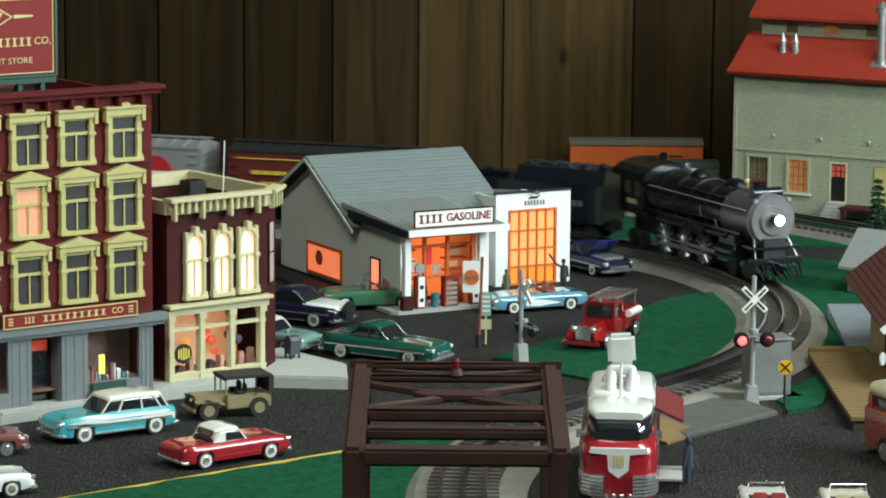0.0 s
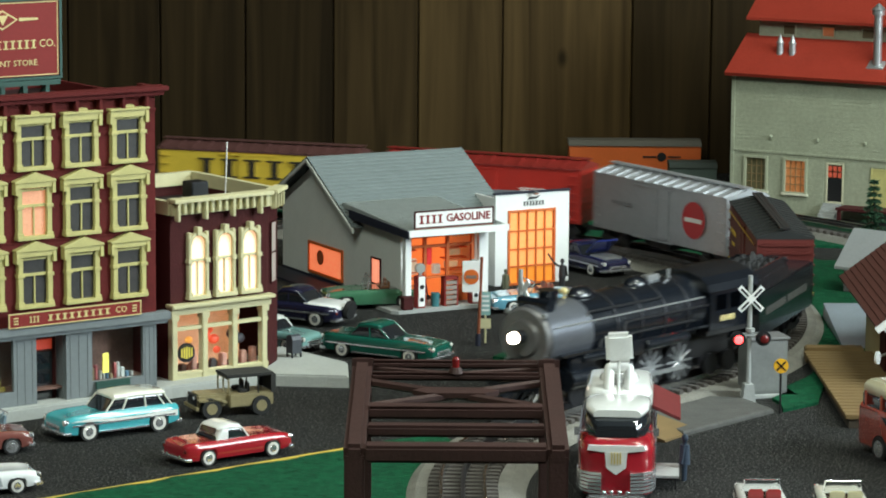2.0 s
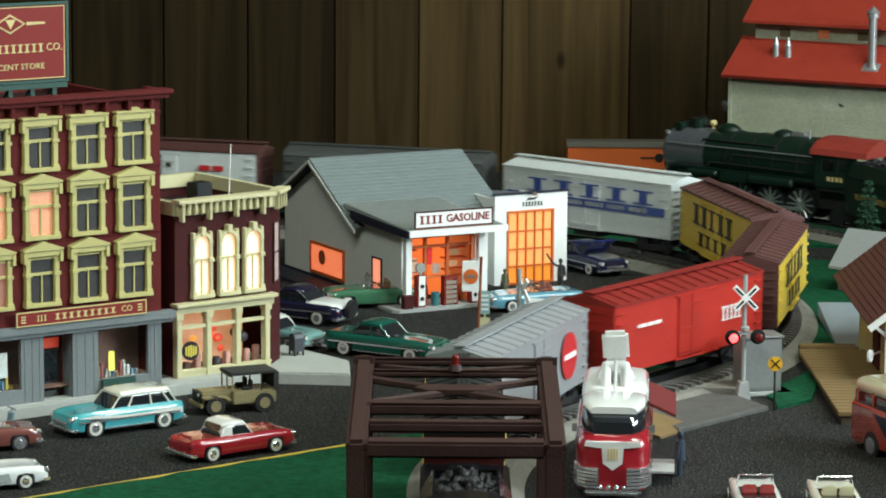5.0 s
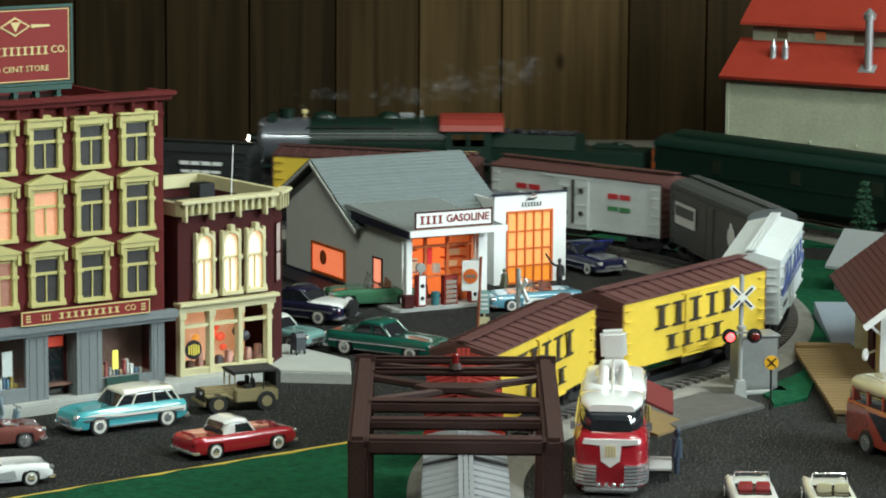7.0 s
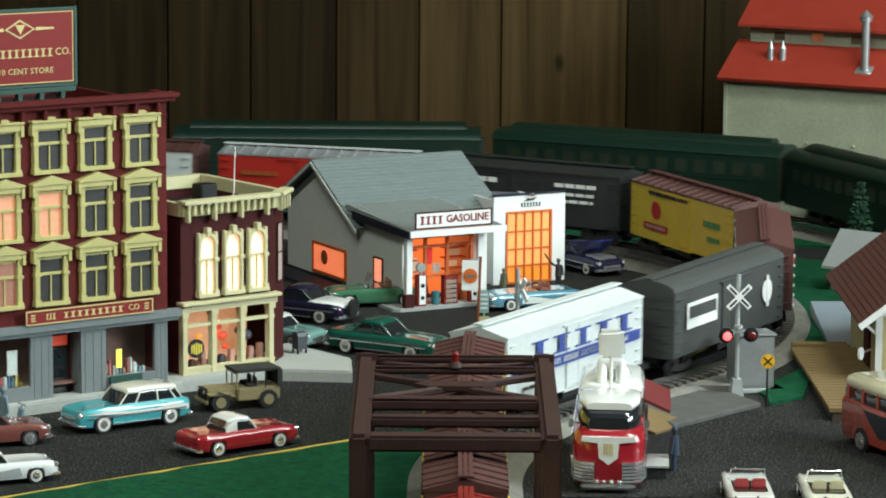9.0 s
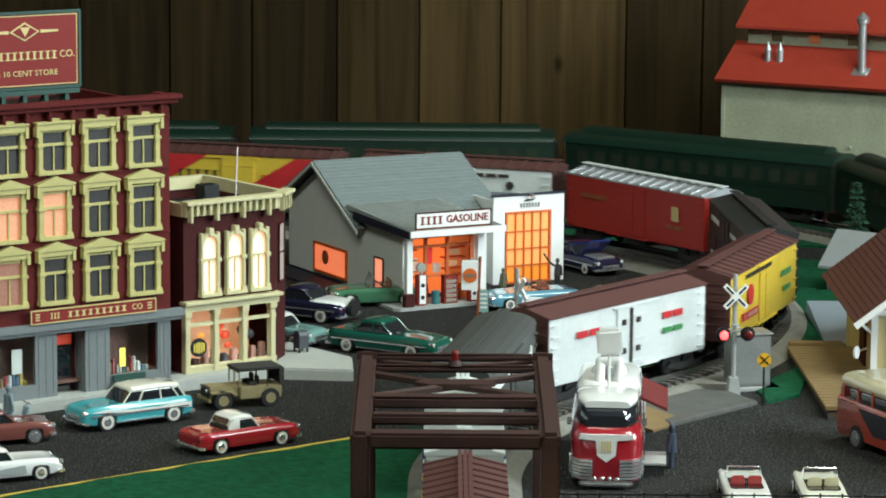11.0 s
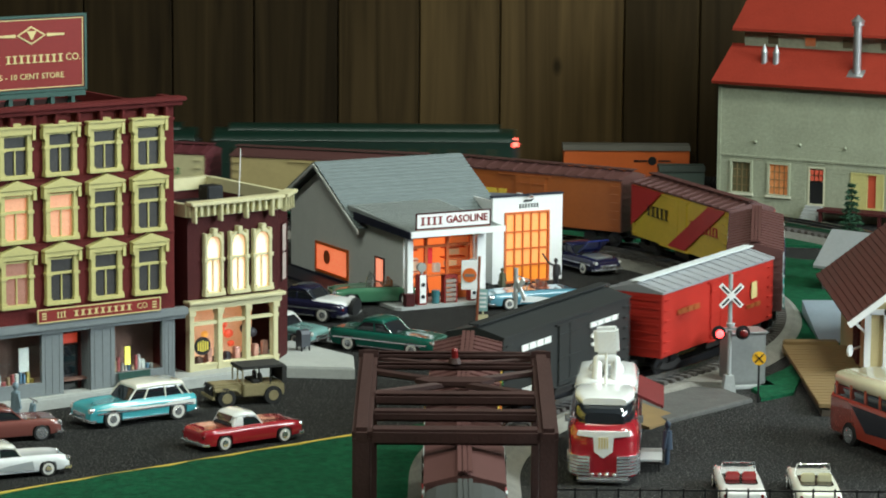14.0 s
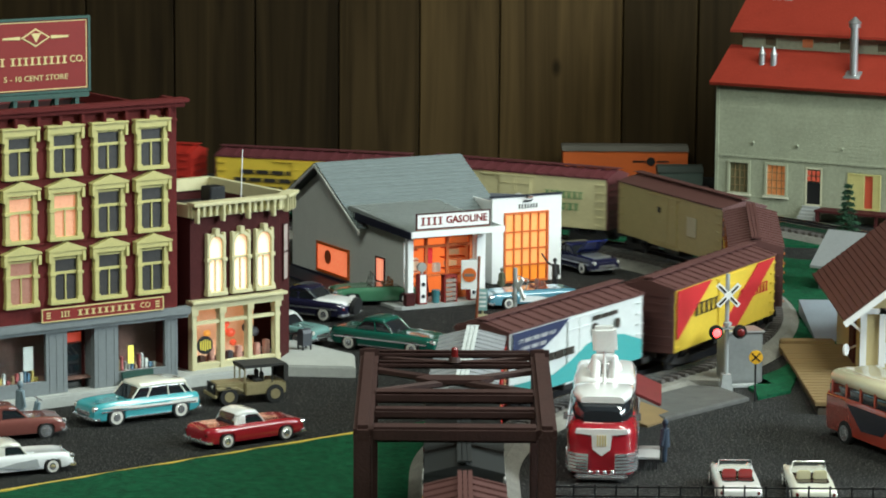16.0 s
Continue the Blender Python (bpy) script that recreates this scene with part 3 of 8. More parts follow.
    part("gold_border", frame_bm(bw - 0.003, bh - 0.003, 0.0008, 0.0006), GOLD, bb, m=pose(0, -0.0026, z0 + 0.0015))
    bm = B()
    box(bm, -bw / 2, bw / 2, -0.003, -0.0005, z0 + 0.001, z0 + bh - 0.001)
    part("face", bm, SIGNRED, bb)
    for k in range(5):
        x = -bw / 2 + 0.012 + k * (bw - 0.024) / 4
        bm = B()
        box(bm, x - 0.0020, x + 0.0020, -0.003, 0.001, 0, z0)
        part("support", bm, DKGREEN, bb)
        bm = B()
        cyl(bm, (x, 0.018, 0.0), (x, 0.001, z0 * 0.85), 0.0012, seg=6)
        part("brace", bm, DKGREEN, bb)
    bm = B()
    box(bm, -bw / 2, bw / 2, -0.0045, 0.0035, z0 - 0.007, z0 - 0.0025)
    part("catwalk", bm, DKGREEN, bb)
    word_blocks("name_bars", bb, pose(0.003, -0.0032, z0 + 0.0285), GOLD, 9, 0.060, 0.0072)
    word_blocks("name_bars", bb, pose(-0.0375, -0.0032, z0 + 0.0285), GOLD, 2, 0.012, 0.0072)
    lettering("letters", "CO.", 0.0092, GOLD, bb, pose(0.0430, -0.0032, z0 + 0.0285))
    lettering("letters", "5 - 10 CENT STORE", 0.0072, GOLD, bb, pose(0.0, -0.0032, z0 + 0.0125), 0.066)
    bm = B()
    prism(bm, [(-0.015, 0.0), (0.0, 0.0085), (0.015, 0.0), (0.0, -0.0085)], -0.0006, 0.0)
    dm = part("emblem", bm, GOLD, bb, "gold diamond emblem with side bars", m=pose(0.0, -0.0031, z0 + 0.050))
    bm = B()
    prism(bm, [(-0.0125, 0.0), (0.0, 0.0068), (0.0125, 0.0), (0.0, -0.0068)], -0.0004, 0.0)
    part("emblem_field", bm, SIGNRED, dm, m=pose(0, -0.0006, 0))
    bm = B()
    prism(bm, [(-0.005, 0.004), (0.005, 0.004), (0.0, -0.0045)], -0.0004, 0.0)
    part("emblem_mark", bm, GOLD, dm, m=pose(0, -0.001, 0))
    for sx in (-1, 1):
        bm = B()
        prism(bm, [(sx * 0.016, 0.0015), (sx * 0.034, 0.0008), (sx * 0.034, -0.0008), (sx * 0.016, -0.0015)], -0.0006, 0)
        part("emblem_bar", bm, GOLD, dm)


big_store()


def corner_shop():
    W, Ht = 0.103, 0.158
    st = thing("corner_shop", pose(-0.2392, 2.8554, 0, 0, 0, 38), "two-storey maroon brick shop with cream cornice and lit display windows", "building")
    bm = B()
    box(bm, 0.0, W, 0.0, 0.004, 0.079, Ht)
    part("front_wall", bm, BRICK2, st)
    bm = B()
    ch = 0.026
    prism(bm, [(W, 0.0), (W + ch, ch * 0.8), (W + ch - 0.003, ch * 0.8 + 0.003), (W - 0.003, 0.003)], 0.0, Ht, "z")
    part("corner_wall", bm, BRICK2, st, "angled maroon corner wall")
    bm = B()
    box(bm, W + ch - 0.004, W + ch, ch * 0.8, 0.16, 0.0, Ht)
    part("side_wall", bm, BRICK2, st)
    bm = B()
    box(bm, 0.0, 0.004, 0.004, 0.16, 0.0, Ht)
    part("party_wall", bm, BRICK2, st)
    bm = B()
    box(bm, 0.004, W + ch - 0.004, 0.156, 0.16, 0.0, Ht)
    part("back_wall", bm, BRICK2, st)
    bm = B()
    prism(bm, [(0.004, 0.004), (W - 0.003, 0.004), (W + ch - 0.005, ch * 0.8 + 0.003), (W + ch - 0.005, 0.155), (0.004, 0.155)], Ht - 0.012, Ht - 0.009, "z")
    part("roof", bm, BLACK, st)
    # parapet capping behind the cornice
    bm = B()
    box(bm, -0.002, 0.004, 0.0, 0.162, Ht, Ht + 0.012)
    box(bm, 0.004, W + ch, 0.154, 0.162, Ht, Ht + 0.012)
    box(bm, W + ch - 0.004, W + ch + 0.002, ch * 0.8, 0.154, Ht, Ht + 0.012)
    part("parapet", bm, CREAM2, st, "cream parapet")
    bm = B()
    box(bm, -0.001, W + 0.002, -0.010, 0.004, Ht + 0.011, Ht + 0.0145, 0.0006)
    box(bm, 0.0, W + 0.001, -0.004, 0.004, Ht, Ht + 0.011)
    for k in range(14):
        x = 0.004 + k * (W - 0.008) / 13
        box(bm, x - 0.0014, x + 0.0014, -0.008 if k % 4 else -0.0095, -0.003, Ht + 0.001 if k % 4 else Ht - 0.005, Ht + 0.011, 0.0005)
    d = math.degrees(math.atan2(0.8, 1))
    m = pose(W, 0, 0, 0, 0, d)
    L = ch * math.hypot(1, 0.8)
    box(bm, 0, L + 0.002, -0.010, 0.003, Ht + 0.011, Ht + 0.0145, 0.0006, m)
    box(bm, 0, L, -0.004, 0.003, Ht, Ht + 0.011, m=m)
    for k in range(4):
        x = 0.004 + k * (L - 0.008) / 3
        box(bm, x - 0.0014, x + 0.0014, -0.008, -0.003, Ht - 0.003, Ht + 0.011, 0.0005, m)
    part("cornice", bm, CREAM2, st, "cream bracketed cornice")
    for i, x in enumerate((0.0275, 0.0560, 0.0830)):
        sash_window(st, x, 0.0845, 0.0215, 0.0570, "arch", "bright")
    cw = part("corner_window", frame_bm(0.016, 0.056, 0.0012, 0.0015), BRICK2, st, m=m @ pose(L / 2, -0.0005, 0.086))
    bm = B()
    box(bm, -0.0068, 0.0068, -0.001, 0.0, 0.001, 0.0265)
    box(bm, -0.0068, 0.0068, -0.001, 0.0, 0.0285, 0.055)
    part("pane", bm, mat("pale_blind", (0.42, 0.34, 0.3), 0.6, var=0.15), cw)
    # shopfront
    bm = B()
    box(bm, -0.003, W + 0.004, -0.009, 0.004, 0.0755, 0.079, 0.0007)
    box(bm, -0.001, W + 0.002, -0.004, 0.004, 0.0690, 0.0755)
    box(bm, 0, W, -0.002, 0.004, 0.0, 0.0150)
    box(bm, 0, W, -0.003, 0.004, 0.0150, 0.0170)
    for x in (0.0025, 0.0345, 0.0665, 0.0985):
        box(bm, x - 0.0028, x + 0.0028, -0.0035, 0.004, 0.0, 0.0690, 0.0006)
        box(bm, x - 0.0036, x + 0.0036, -0.0048, 0.004, 0.0, 0.0040)
        box(bm, x - 0.0036, x + 0.0036, -0.0048, 0.004, 0.0640, 0.0690)
    box(bm, 0, W, -0.002, 0.003, 0.0545, 0.0575)
    part("shopfront", bm, CREAM2, st, "cream timber shopfront with three bays")
    for x in (0.0185, 0.0505, 0.0825):
        g = B()
        box(g, x - 0.0132, x + 0.0132, 0.001, 0.0016, 0.017, 0.069)
        o = part("shop_window", g, GLASS, st)
        o.visible_shadow = False
    bm = B()
    box(bm, 0.003, W - 0.003, 0.040, 0.043, 0.0, 0.079)
    part("shop_back_wall", bm, mat("lit_shop_wall", (0.6, 0.4, 0.28), 0.8, var=0.35, scale=70, emit=((1.0, 0.40, 0.16), 0.45)), st, "warmly lit shop interior")
    bm = B()
    box(bm, 0.003, W - 0.003, 0.005, 0.040, 0.012, 0.014)
    part("display_shelf", bm, INTERIOR, st)
    # scarlet and amber goods carry some emission in place of shop light falling on them
    red, dk, wh = mat("goods_scarlet", (0.6, 0.06, 0.03), 0.4, emit=((1, 0.12, 0.04), 0.5)), mat("goods_dark", (0.06, 0.05, 0.06), 0.5), mat("goods_amber", (0.8, 0.4, 0.1), 0.5, emit=((1, 0.35, 0.05), 0.8))
    rnd = random.Random(2)
    for x, z, r, mt in ((0.045, 0.044, 0.006, red), (0.055, 0.040, 0.0055, red), (0.050, 0.049, 0.004, red), (0.028, 0.042, 0.004, wh), (0.058, 0.030, 0.004, red), (0.075, 0.043, 0.0065, dk), (0.082, 0.038, 0.006, dk)):
        bm = B()
        ball(bm, (x, 0.014, z), r, 1, 0.6, 0.8)
        part("display_ornament", bm, mt, st, smooth=True)
    for k in range(9):
        x, h = 0.008 + k * 0.0108, rnd.uniform(0.006, 0.016)
        bm = B()
        box(bm, x, x + 0.006, 0.012, 0.018, 0.014, 0.014 + h, 0.0008)
        part("display_goods", bm, rnd.choice((dk, INTERIOR, mat("goods_pink%d" % k, (0.5, 0.25, 0.2), 0.5))), st)
    bm = B()
    cyl(bm, (0.0165, -0.0004, 0.034), (0.0165, 0.0012, 0.034), 0.0088, seg=24)
    em = part("window_emblem", bm, BLACK, st, "black disc with yellow bars on the glass")
    for k in (-2, -1, 0, 1, 2):
        bm = B()
        hgt = 0.0055 - abs(k) * 0.0008
        box(bm, 0.0165 + k * 0.0026 - 0.0007, 0.0165 + k * 0.0026 + 0.0007, -0.0009, -0.0004, 0.034 - hgt, 0.034 + hgt)
        part("emblem_bar", bm, POSTERY, em)
    # rooftop vent and whip aerial
    bm = B()
    box(bm, 0.060, 0.078, 0.055, 0.072, Ht - 0.009, Ht + 0.018, 0.001)
    part("roof_vent", bm, BLACK, st, "black roof vent box")
    bm = B()
    cyl(bm, (0.078, 0.030, Ht - 0.009), (0.081, 0.030, Ht + 0.056), 0.0006, seg=6)
    part("aerial", bm, WHITE, st, "thin white whip aerial")


corner_shop()

# pavement in front of the shops
SIDEWALK = mat("sidewalk", (0.40, 0.41, 0.385), 0.85, var=0.12, scale=30, bump=0.3, bscale=600)
bm = B()
prism(bm, [(-0.249, 2.815), (-0.236, 2.830), (-0.157, 2.888), (-0.083, 2.881), (-0.086, 2.945), (-0.150, 3.02), (-0.20, 2.96), (-0.26, 2.86), (-0.60, 2.60), (-0.572, 2.565)], 0.0, 0.011, "z")
bmesh.ops.bevel(bm, geom=[e for e in bm.edges if all(v.co.z > 0.01 for v in e.verts)], offset=0.0015, segments=2, affect="EDGES")
tagged(part("pavement", bm, SIDEWALK, None), "raised light grey pavement beside the shops", "pavement", kind="structure")


def cladding(name, parent, x0, x1, y0, y1, z0, z1, axis, step, depth, material):
    """Overlapping boards up a wall face; axis y: the face looks to -y at y0, axis x: to -x at x0."""
    z = z0
    while z < z1 - 1e-6:
        t = min(z + step, z1)
        bm = B()
        if axis == "y":
            prism(bm, [(y0 - depth, z), (y0, z), (y0, t), (y0 - depth * 0.25, t)], x0, x1, "x")
        else:
            prism(bm, [(x0 - depth, z), (x0, z), (x0, t), (x0 - depth * 0.25, t)], y0, y1, "y")
        part(name, bm, material, parent)
        z += step


def gas_station():
    st = thing("filling_station", pose(-0.093, 3.40, 0, 0, 0, 28), "grey clapboard filling station with lit orange interior and grey shingle roof", "building")
    # main house
    bm = B()
    gable = [(-0.028, 0.0), (0.155, 0.0), (0.155, 0.080), (0.066, 0.1285), (-0.028, 0.0775)]
    prism(bm, gable, -0.010, -0.007, "x")
    prism(bm, gable, 0.147, 0.150, "x")
    box(bm, -0.007, 0.147, 0.152, 0.155, 0, 0.080)
    box(bm, -0.007, 0.147, -0.028, -0.025, 0, 0.0775)
    part("house_wall", bm, SIDING, st)
    bm = B()
    box(bm, -0.0115, -0.010, -0.028, 0.155, 0.0, 0.0035)
    box(bm, -0.0135, -0.012, -0.131, -0.028, 0.0, 0.010)
    part("base_course", bm, NAVY, st, "dark navy base course")
    bm = B()
    box(bm, -0.046, -0.0140, -0.100, 0.160, 0.0, 0.0022)
    part("plinth", bm, NAVY, st, "dark navy plinth strip along the side wall")
    # main roof in rows of shingles
    for side in (-1, 1):
        n = 20
        for k in range(n):
            f0, f1 = k / n, (k + 1.15) / n
            def P(f):
                return 0.066 + side * f * 0.111, 0.133 - f * 0.0605
            (y0, z0), (y1, z1) = P(f0), P(min(f1, 1.02))
            bm = B()
            prism(bm, [(y0, z0), (y1, z1 + 0.0014), (y1, z1), (y0, z0 - 0.002)], -0.024, 0.162, "x")
            part("shingle", bm, ROOFGREY, st)
    bm = B()
    for side in (-1, 1):
        prism(bm, [(0.066, 0.131), (0.066 + side * 0.112, 0.070), (0.066 + side * 0.112, 0.0665), (0.066, 0.1275)], -0.0255, -0.0235, "x")
    part("barge_board", bm, SIDING, st)
    # side window with orange frame
    w = part("side_window", frame_bm(0.083, 0.034, 0.0028, 0.002), ORANGE, st, "wide orange-framed lit side window", m=pose(-0.0105, 0.046, 0.0062, 0, 0, -90))
    bm = B()
    box(bm, -0.039, 0.039, -0.0008, 0.0, 0.002, 0.032)
    part("pane", bm, mat("lit_side_pane", (0.7, 0.35, 0.25), 0.3, var=0.45, scale=45, emit=((1.0, 0.20, 0.07), 0.75)), w)
    bm = B()
    cyl(bm, (-0.012, -0.0008, 0.019), (-0.012, -0.0016, 0.019), 0.008, seg=18)
    part("window_disc", bm, mat("dark_orange_disc", (0.4, 0.09, 0.03), 0.5), w)
    # front block: office with porch roof
    for q in ((-0.012, -0.009, -0.130, -0.028, 0.083), (-0.009, 0.0, -0.031, -0.0282, 0.0774), (0.074, 0.077, -0.130, -0.0282, 0.083)):
        bm = B()
        box(bm, *q[:4], 0.0, q[4])
        part("office_wall", bm, SIDING, st)
    w = part("office_side_window", frame_bm(0.022, 0.028, 0.0016, 0.0016), BRICK2, st, m=pose(-0.0122, -0.076, 0.017, 0, 0, -90))
    bm = B()
    box(bm, -0.0095, -0.0008, -0.0006, 0, 0.001, 0.027)
    box(bm, 0.0008, 0.0095, -0.0006, 0, 0.001, 0.027)
    part("pane", bm, mat("lit_pink_pane", (0.7, 0.4, 0.35), 0.4, var=0.2, emit=((1, 0.30, 0.16), 0.9)), w)
    bm = B()
    prism(bm, [(-0.012, 0.0940), (-0.162, 0.0850), (-0.162, 0.0820), (-0.012, 0.0890)], -0.020, 0.091, "x")
    PORCH = mat("ribbed_roof_sheet", (0.36, 0.39, 0.38), 0.55, var=0.12, scale=80)
    pr = part("porch_roof", bm, PORCH, st)
    for k in range(37):
        bm = B()
        x = -0.019 + k * 0.003
        prism(bm, [(-0.013, 0.0946), (-0.1625, 0.0857), (-0.1625, 0.0846), (-0.013, 0.0934)], x - 0.0006, x + 0.0006, "x")
        part("roof_seam", bm, PORCH, pr)
    bm = B()
    prism(bm, [(-0.030, 0.0890), (-0.163, 0.0845), (-0.163, 0.0770), (-0.030, 0.0800)], -0.0215, -0.020, "x")
    part("fascia", bm, NAVY, st, "dark navy fascia board")
    bm = B()
    box(bm, -0.020, 0.094, -0.1645, -0.162, 0.0785, 0.0850)
    box(bm, -0.018, 0.090, -0.152, -0.124, 0.0760, 0.0795)
    part("gutter", bm, WHITE, st, "white eaves board")
    bm = B()
    box(bm, -0.017, -0.010, -0.150, -0.143, 0.003, 0.0765, 0.0005)
    o = part("porch_post", bm, WHITE, st, "white square porch post")
    twin(o, st, pose(0.0845, 0, 0))
    bm = B()
    box(bm, 0.070, 0.090, -0.128, -0.124, 0.0, 0.077)
    part("white_panel", bm, WHITE, st)
    # office front: orange mullions and lit room
    for x in (-0.008, 0.016, 0.042, 0.071):
        bm = B()
        box(bm, x - 0.0016, x + 0.0016, -0.130, -0.126, 0.003, 0.074)
        part("mullion", bm, ORANGE, st, "orange painted mullion")
    for z in (0.030, 0.062, 0.0725):
        bm = B()
        box(bm, -0.008, 0.071, -0.1295, -0.1265, z - 0.0014, z + 0.0014)
        part("rail", bm, ORANGE, st)
    for a, b2 in ((-0.0064, 0.0144), (0.0436, 0.0694)):
        bm = B()
        box(bm, a, b2, -0.1292, -0.1268, 0.003, 0.020)
        part("lower_panel", bm, ORANGE, st)
    bm = B()
    box(bm, -0.008, 0.073, -0.070, -0.068, 0.0, 0.075)
    box(bm, -0.0085, -0.0075, -0.126, -0.070, 0.0, 0.075)
    part("office_back_wall", bm, LITORANGE, st, "orange lit office interior")
    for k, (x, z, w2, h2, c) in enumerate(((0.008, 0.040, 0.010, 0.016, (0.6, 0.5, 0.35)), (0.027, 0.050, 0.006, 0.018, (0.6, 0.02, 0.02)), (0.053, 0.040, 0.014, 0.006, (0.5, 0.3, 0.15)), (0.055, 0.052, 0.016, 0.006, (0.35, 0.2, 0.1)), (0.036, 0.036, 0.008, 0.010, (0.5, 0.45, 0.35)))):
        bm = B()
        box(bm, x - w2 / 2, x + w2 / 2, -0.118, -0.112, z - h2 / 2, z + h2 / 2, 0.0006)
        # emission in the goods' own colour stands in for the office lighting on them
        part("shelf_item", bm, mat("office_goods%d" % k, c, 0.6, emit=(c, 0.5)), st)
    bm = B()
    for z in (0.034, 0.046, 0.057):
        box(bm, -0.006, 0.012, -0.119, -0.108, z - 0.0006, z + 0.0006)
        box(bm, 0.044, 0.070, -0.119, -0.108, z - 0.0006, z + 0.0006)
    part("office_shelf", bm, ORANGE, st)
    # sign board above the eaves
    sb = part("sign_board", frame_bm(0.090, 0.0175, 0.0012, 0.002), BRICK2, st, "white sign board with red lettering", m=pose(0.032, -0.1600, 0.0865))
    bm = B()
    box(bm, -0.044, 0.044, -0.0015, 0.0, 0.001, 0.0165)
    part("board_face", bm, WHITE, sb)
    bm = B()
    box(bm, -0.045, 0.045, -0.001, 0.001, -0.006, 0.0)
    part("brick_band", bm, mat("orange_brick", (0.35, 0.10, 0.04), 0.7, var=0.3, scale=200), sb)
    word_blocks("name_bars", sb, pose(-0.0265, -0.0017, 0.0088), SIGNRED, 4, 0.028, 0.0085, 0.3)
    lettering("letters", "GASOLINE", 0.0112, SIGNRED, sb, pose(0.016, -0.0017, 0.0088), 0.050, bold=0.0002)
    # pump island
    isl = B()
    prism(isl, [(-0.034, -0.152), (-0.028, -0.158), (0.078, -0.158), (0.084, -0.152), (0.084, -0.110), (-0.034, -0.110)], 0.0, 0.0035, "z")
    part("island", isl, CONCRETE, st, "pale concrete forecourt slab")
    def pump(x):
        p = thing("fuel_pump", pose(-0.093, 3.40, 0.0035, 0, 0, 28) @ pose(x, -0.149, 0), "white and red fuel pump with round globe on the slab", "fuel pump", "pumps at the filling station")
        bm = B()
        box(bm, -0.0055, 0.0055, -0.004, 0.004, 0, 0.033, 0.0008)
        part("body", bm, SIGNRED, p)
        bm = B()
        box(bm, -0.0036, 0.0036, -0.0046, -0.004, 0.002, 0.0325)
        part("panel", bm, WHITE, p, "white pump panel")
        bm = B()
        for z in (0.009, 0.022):
            cyl(bm, (0, -0.0046, z), (0, -0.0052, z), 0.0022, seg=12)
        part("dial", bm, BLACK, p)
        bm = B()
        cyl(bm, (0, 0, 0.033), (0, 0, 0.036), 0.002, seg=8)
        cyl(bm, (0, -0.0018, 0.0405), (0, 0.0018, 0.0405), 0.0052, seg=18)
        part("globe", bm, mat("globe_grey", (0.3, 0.3, 0.28), 0.3), p)
        bm = B()
        cyl(bm, (0.006, -0.002, 0.024), (0.008, -0.003, 0.008), 0.0007, seg=6)
        part("hose", bm, BLACK, p)
    pump(0.000)
    pump(0.062)
    rk = thing("oil_rack", pose(-0.093, 3.40, 0.0035, 0, 0, 28) @ pose(0.034, -0.149, 0), "red oil can rack with dark slats on the slab", "display rack")
    bm = B()
    for q in ((-0.008, -0.006), (0.006, 0.008)):
        box(bm, q[0], q[1], -0.004, 0.004, 0, 0.030)
    box(bm, -0.008, 0.008, -0.004, 0.004, 0.027, 0.030)
    part("side_frame", bm, SIGNRED, rk)
    for k in range(5):
        bm = B()
        box(bm, -0.006, 0.006, -0.0045, -0.001, 0.002 + k * 0.005, 0.0055 + k * 0.005)
        part("slat", bm, mat("rack_slat", (0.25, 0.2, 0.17), 0.5), rk)
    bm = B()
    cyl(bm, (0, 0, 0), (0, 0, 0.014), 0.0040, 0.0046, 14)
    tagged(part("litter_bin", bm, mat("teal_bin", (0.04, 0.16, 0.18), 0.5), None, m=pose(-0.093, 3.40, 0.0035, 0, 0, 28) @ pose(0.018, -0.148, 0)), "small teal litter bin by the pumps", "bin")
    bm = B()
    box(bm, -0.0055, 0.0055, -0.004, 0.004, 0, 0.012, 0.0006)
    box(bm, -0.006, 0.006, -0.0045, 0.0045, 0.012, 0.0135)
    tagged(part("crate", bm, BRICK2, None, m=pose(-0.093, 3.40, 0.0035, 0, 0, 28) @ pose(-0.017, -0.1535, 0)), "dark red planter box at the porch post", "box")
    # garage with stepped false front
    gx0, gx1, gy, gh = 0.139, 0.2285, -0.054, 0.0975
    bm = B()
    for q in ((gx0, gx0 + 0.016, 0, gh), (gx1 - 0.018, gx1, 0, gh), (gx0 + 0.016, gx1 - 0.018, 0.0795, gh)):
        box(bm, q[0], q[1], gy, gy + 0.004, q[2], q[3])
    part("garage_front", bm, WHITE, st, "white garage false front")
    bm = B()
    box(bm, gx0, gx0 + 0.004, gy + 0.004, 0.046, 0, gh - 0.004)
    box(bm, gx1 - 0.004, gx1, gy + 0.004, 0.046, 0, gh - 0.012)
    box(bm, gx0, gx1, 0.046, 0.05, 0, gh - 0.022)
    part("garage_wall", bm, WHITE, st)
    bm = B()
    prism(bm, [(gx0 + 0.0042, gh - 0.005), (gx1 - 0.0042, gh - 0.013), (gx1 - 0.0042, gh - 0.017), (gx0 + 0.0042, gh - 0.009)], gy + 0.0042, 0.0458)
    part("garage_roof", bm, mat("slate_roof", (0.12, 0.13, 0.15), 0.6, var=0.1), st, "dark slate garage roof")
    bm = B()
    box(bm, gx0 - 0.001, gx1 + 0.001, gy - 0.0012, gy + 0.0052, gh, gh + 0.0016)
    part("coping", bm, NAVY, st, "thin dark coping")
    dr = part("garage_door", frame_bm(0.0575, 0.0800, 0.0022, 0.003), ORANGE, st, "orange panelled garage door with lit panes", m=pose((gx0 + gx1) / 2 - 0.001, gy + 0.0015, 0))
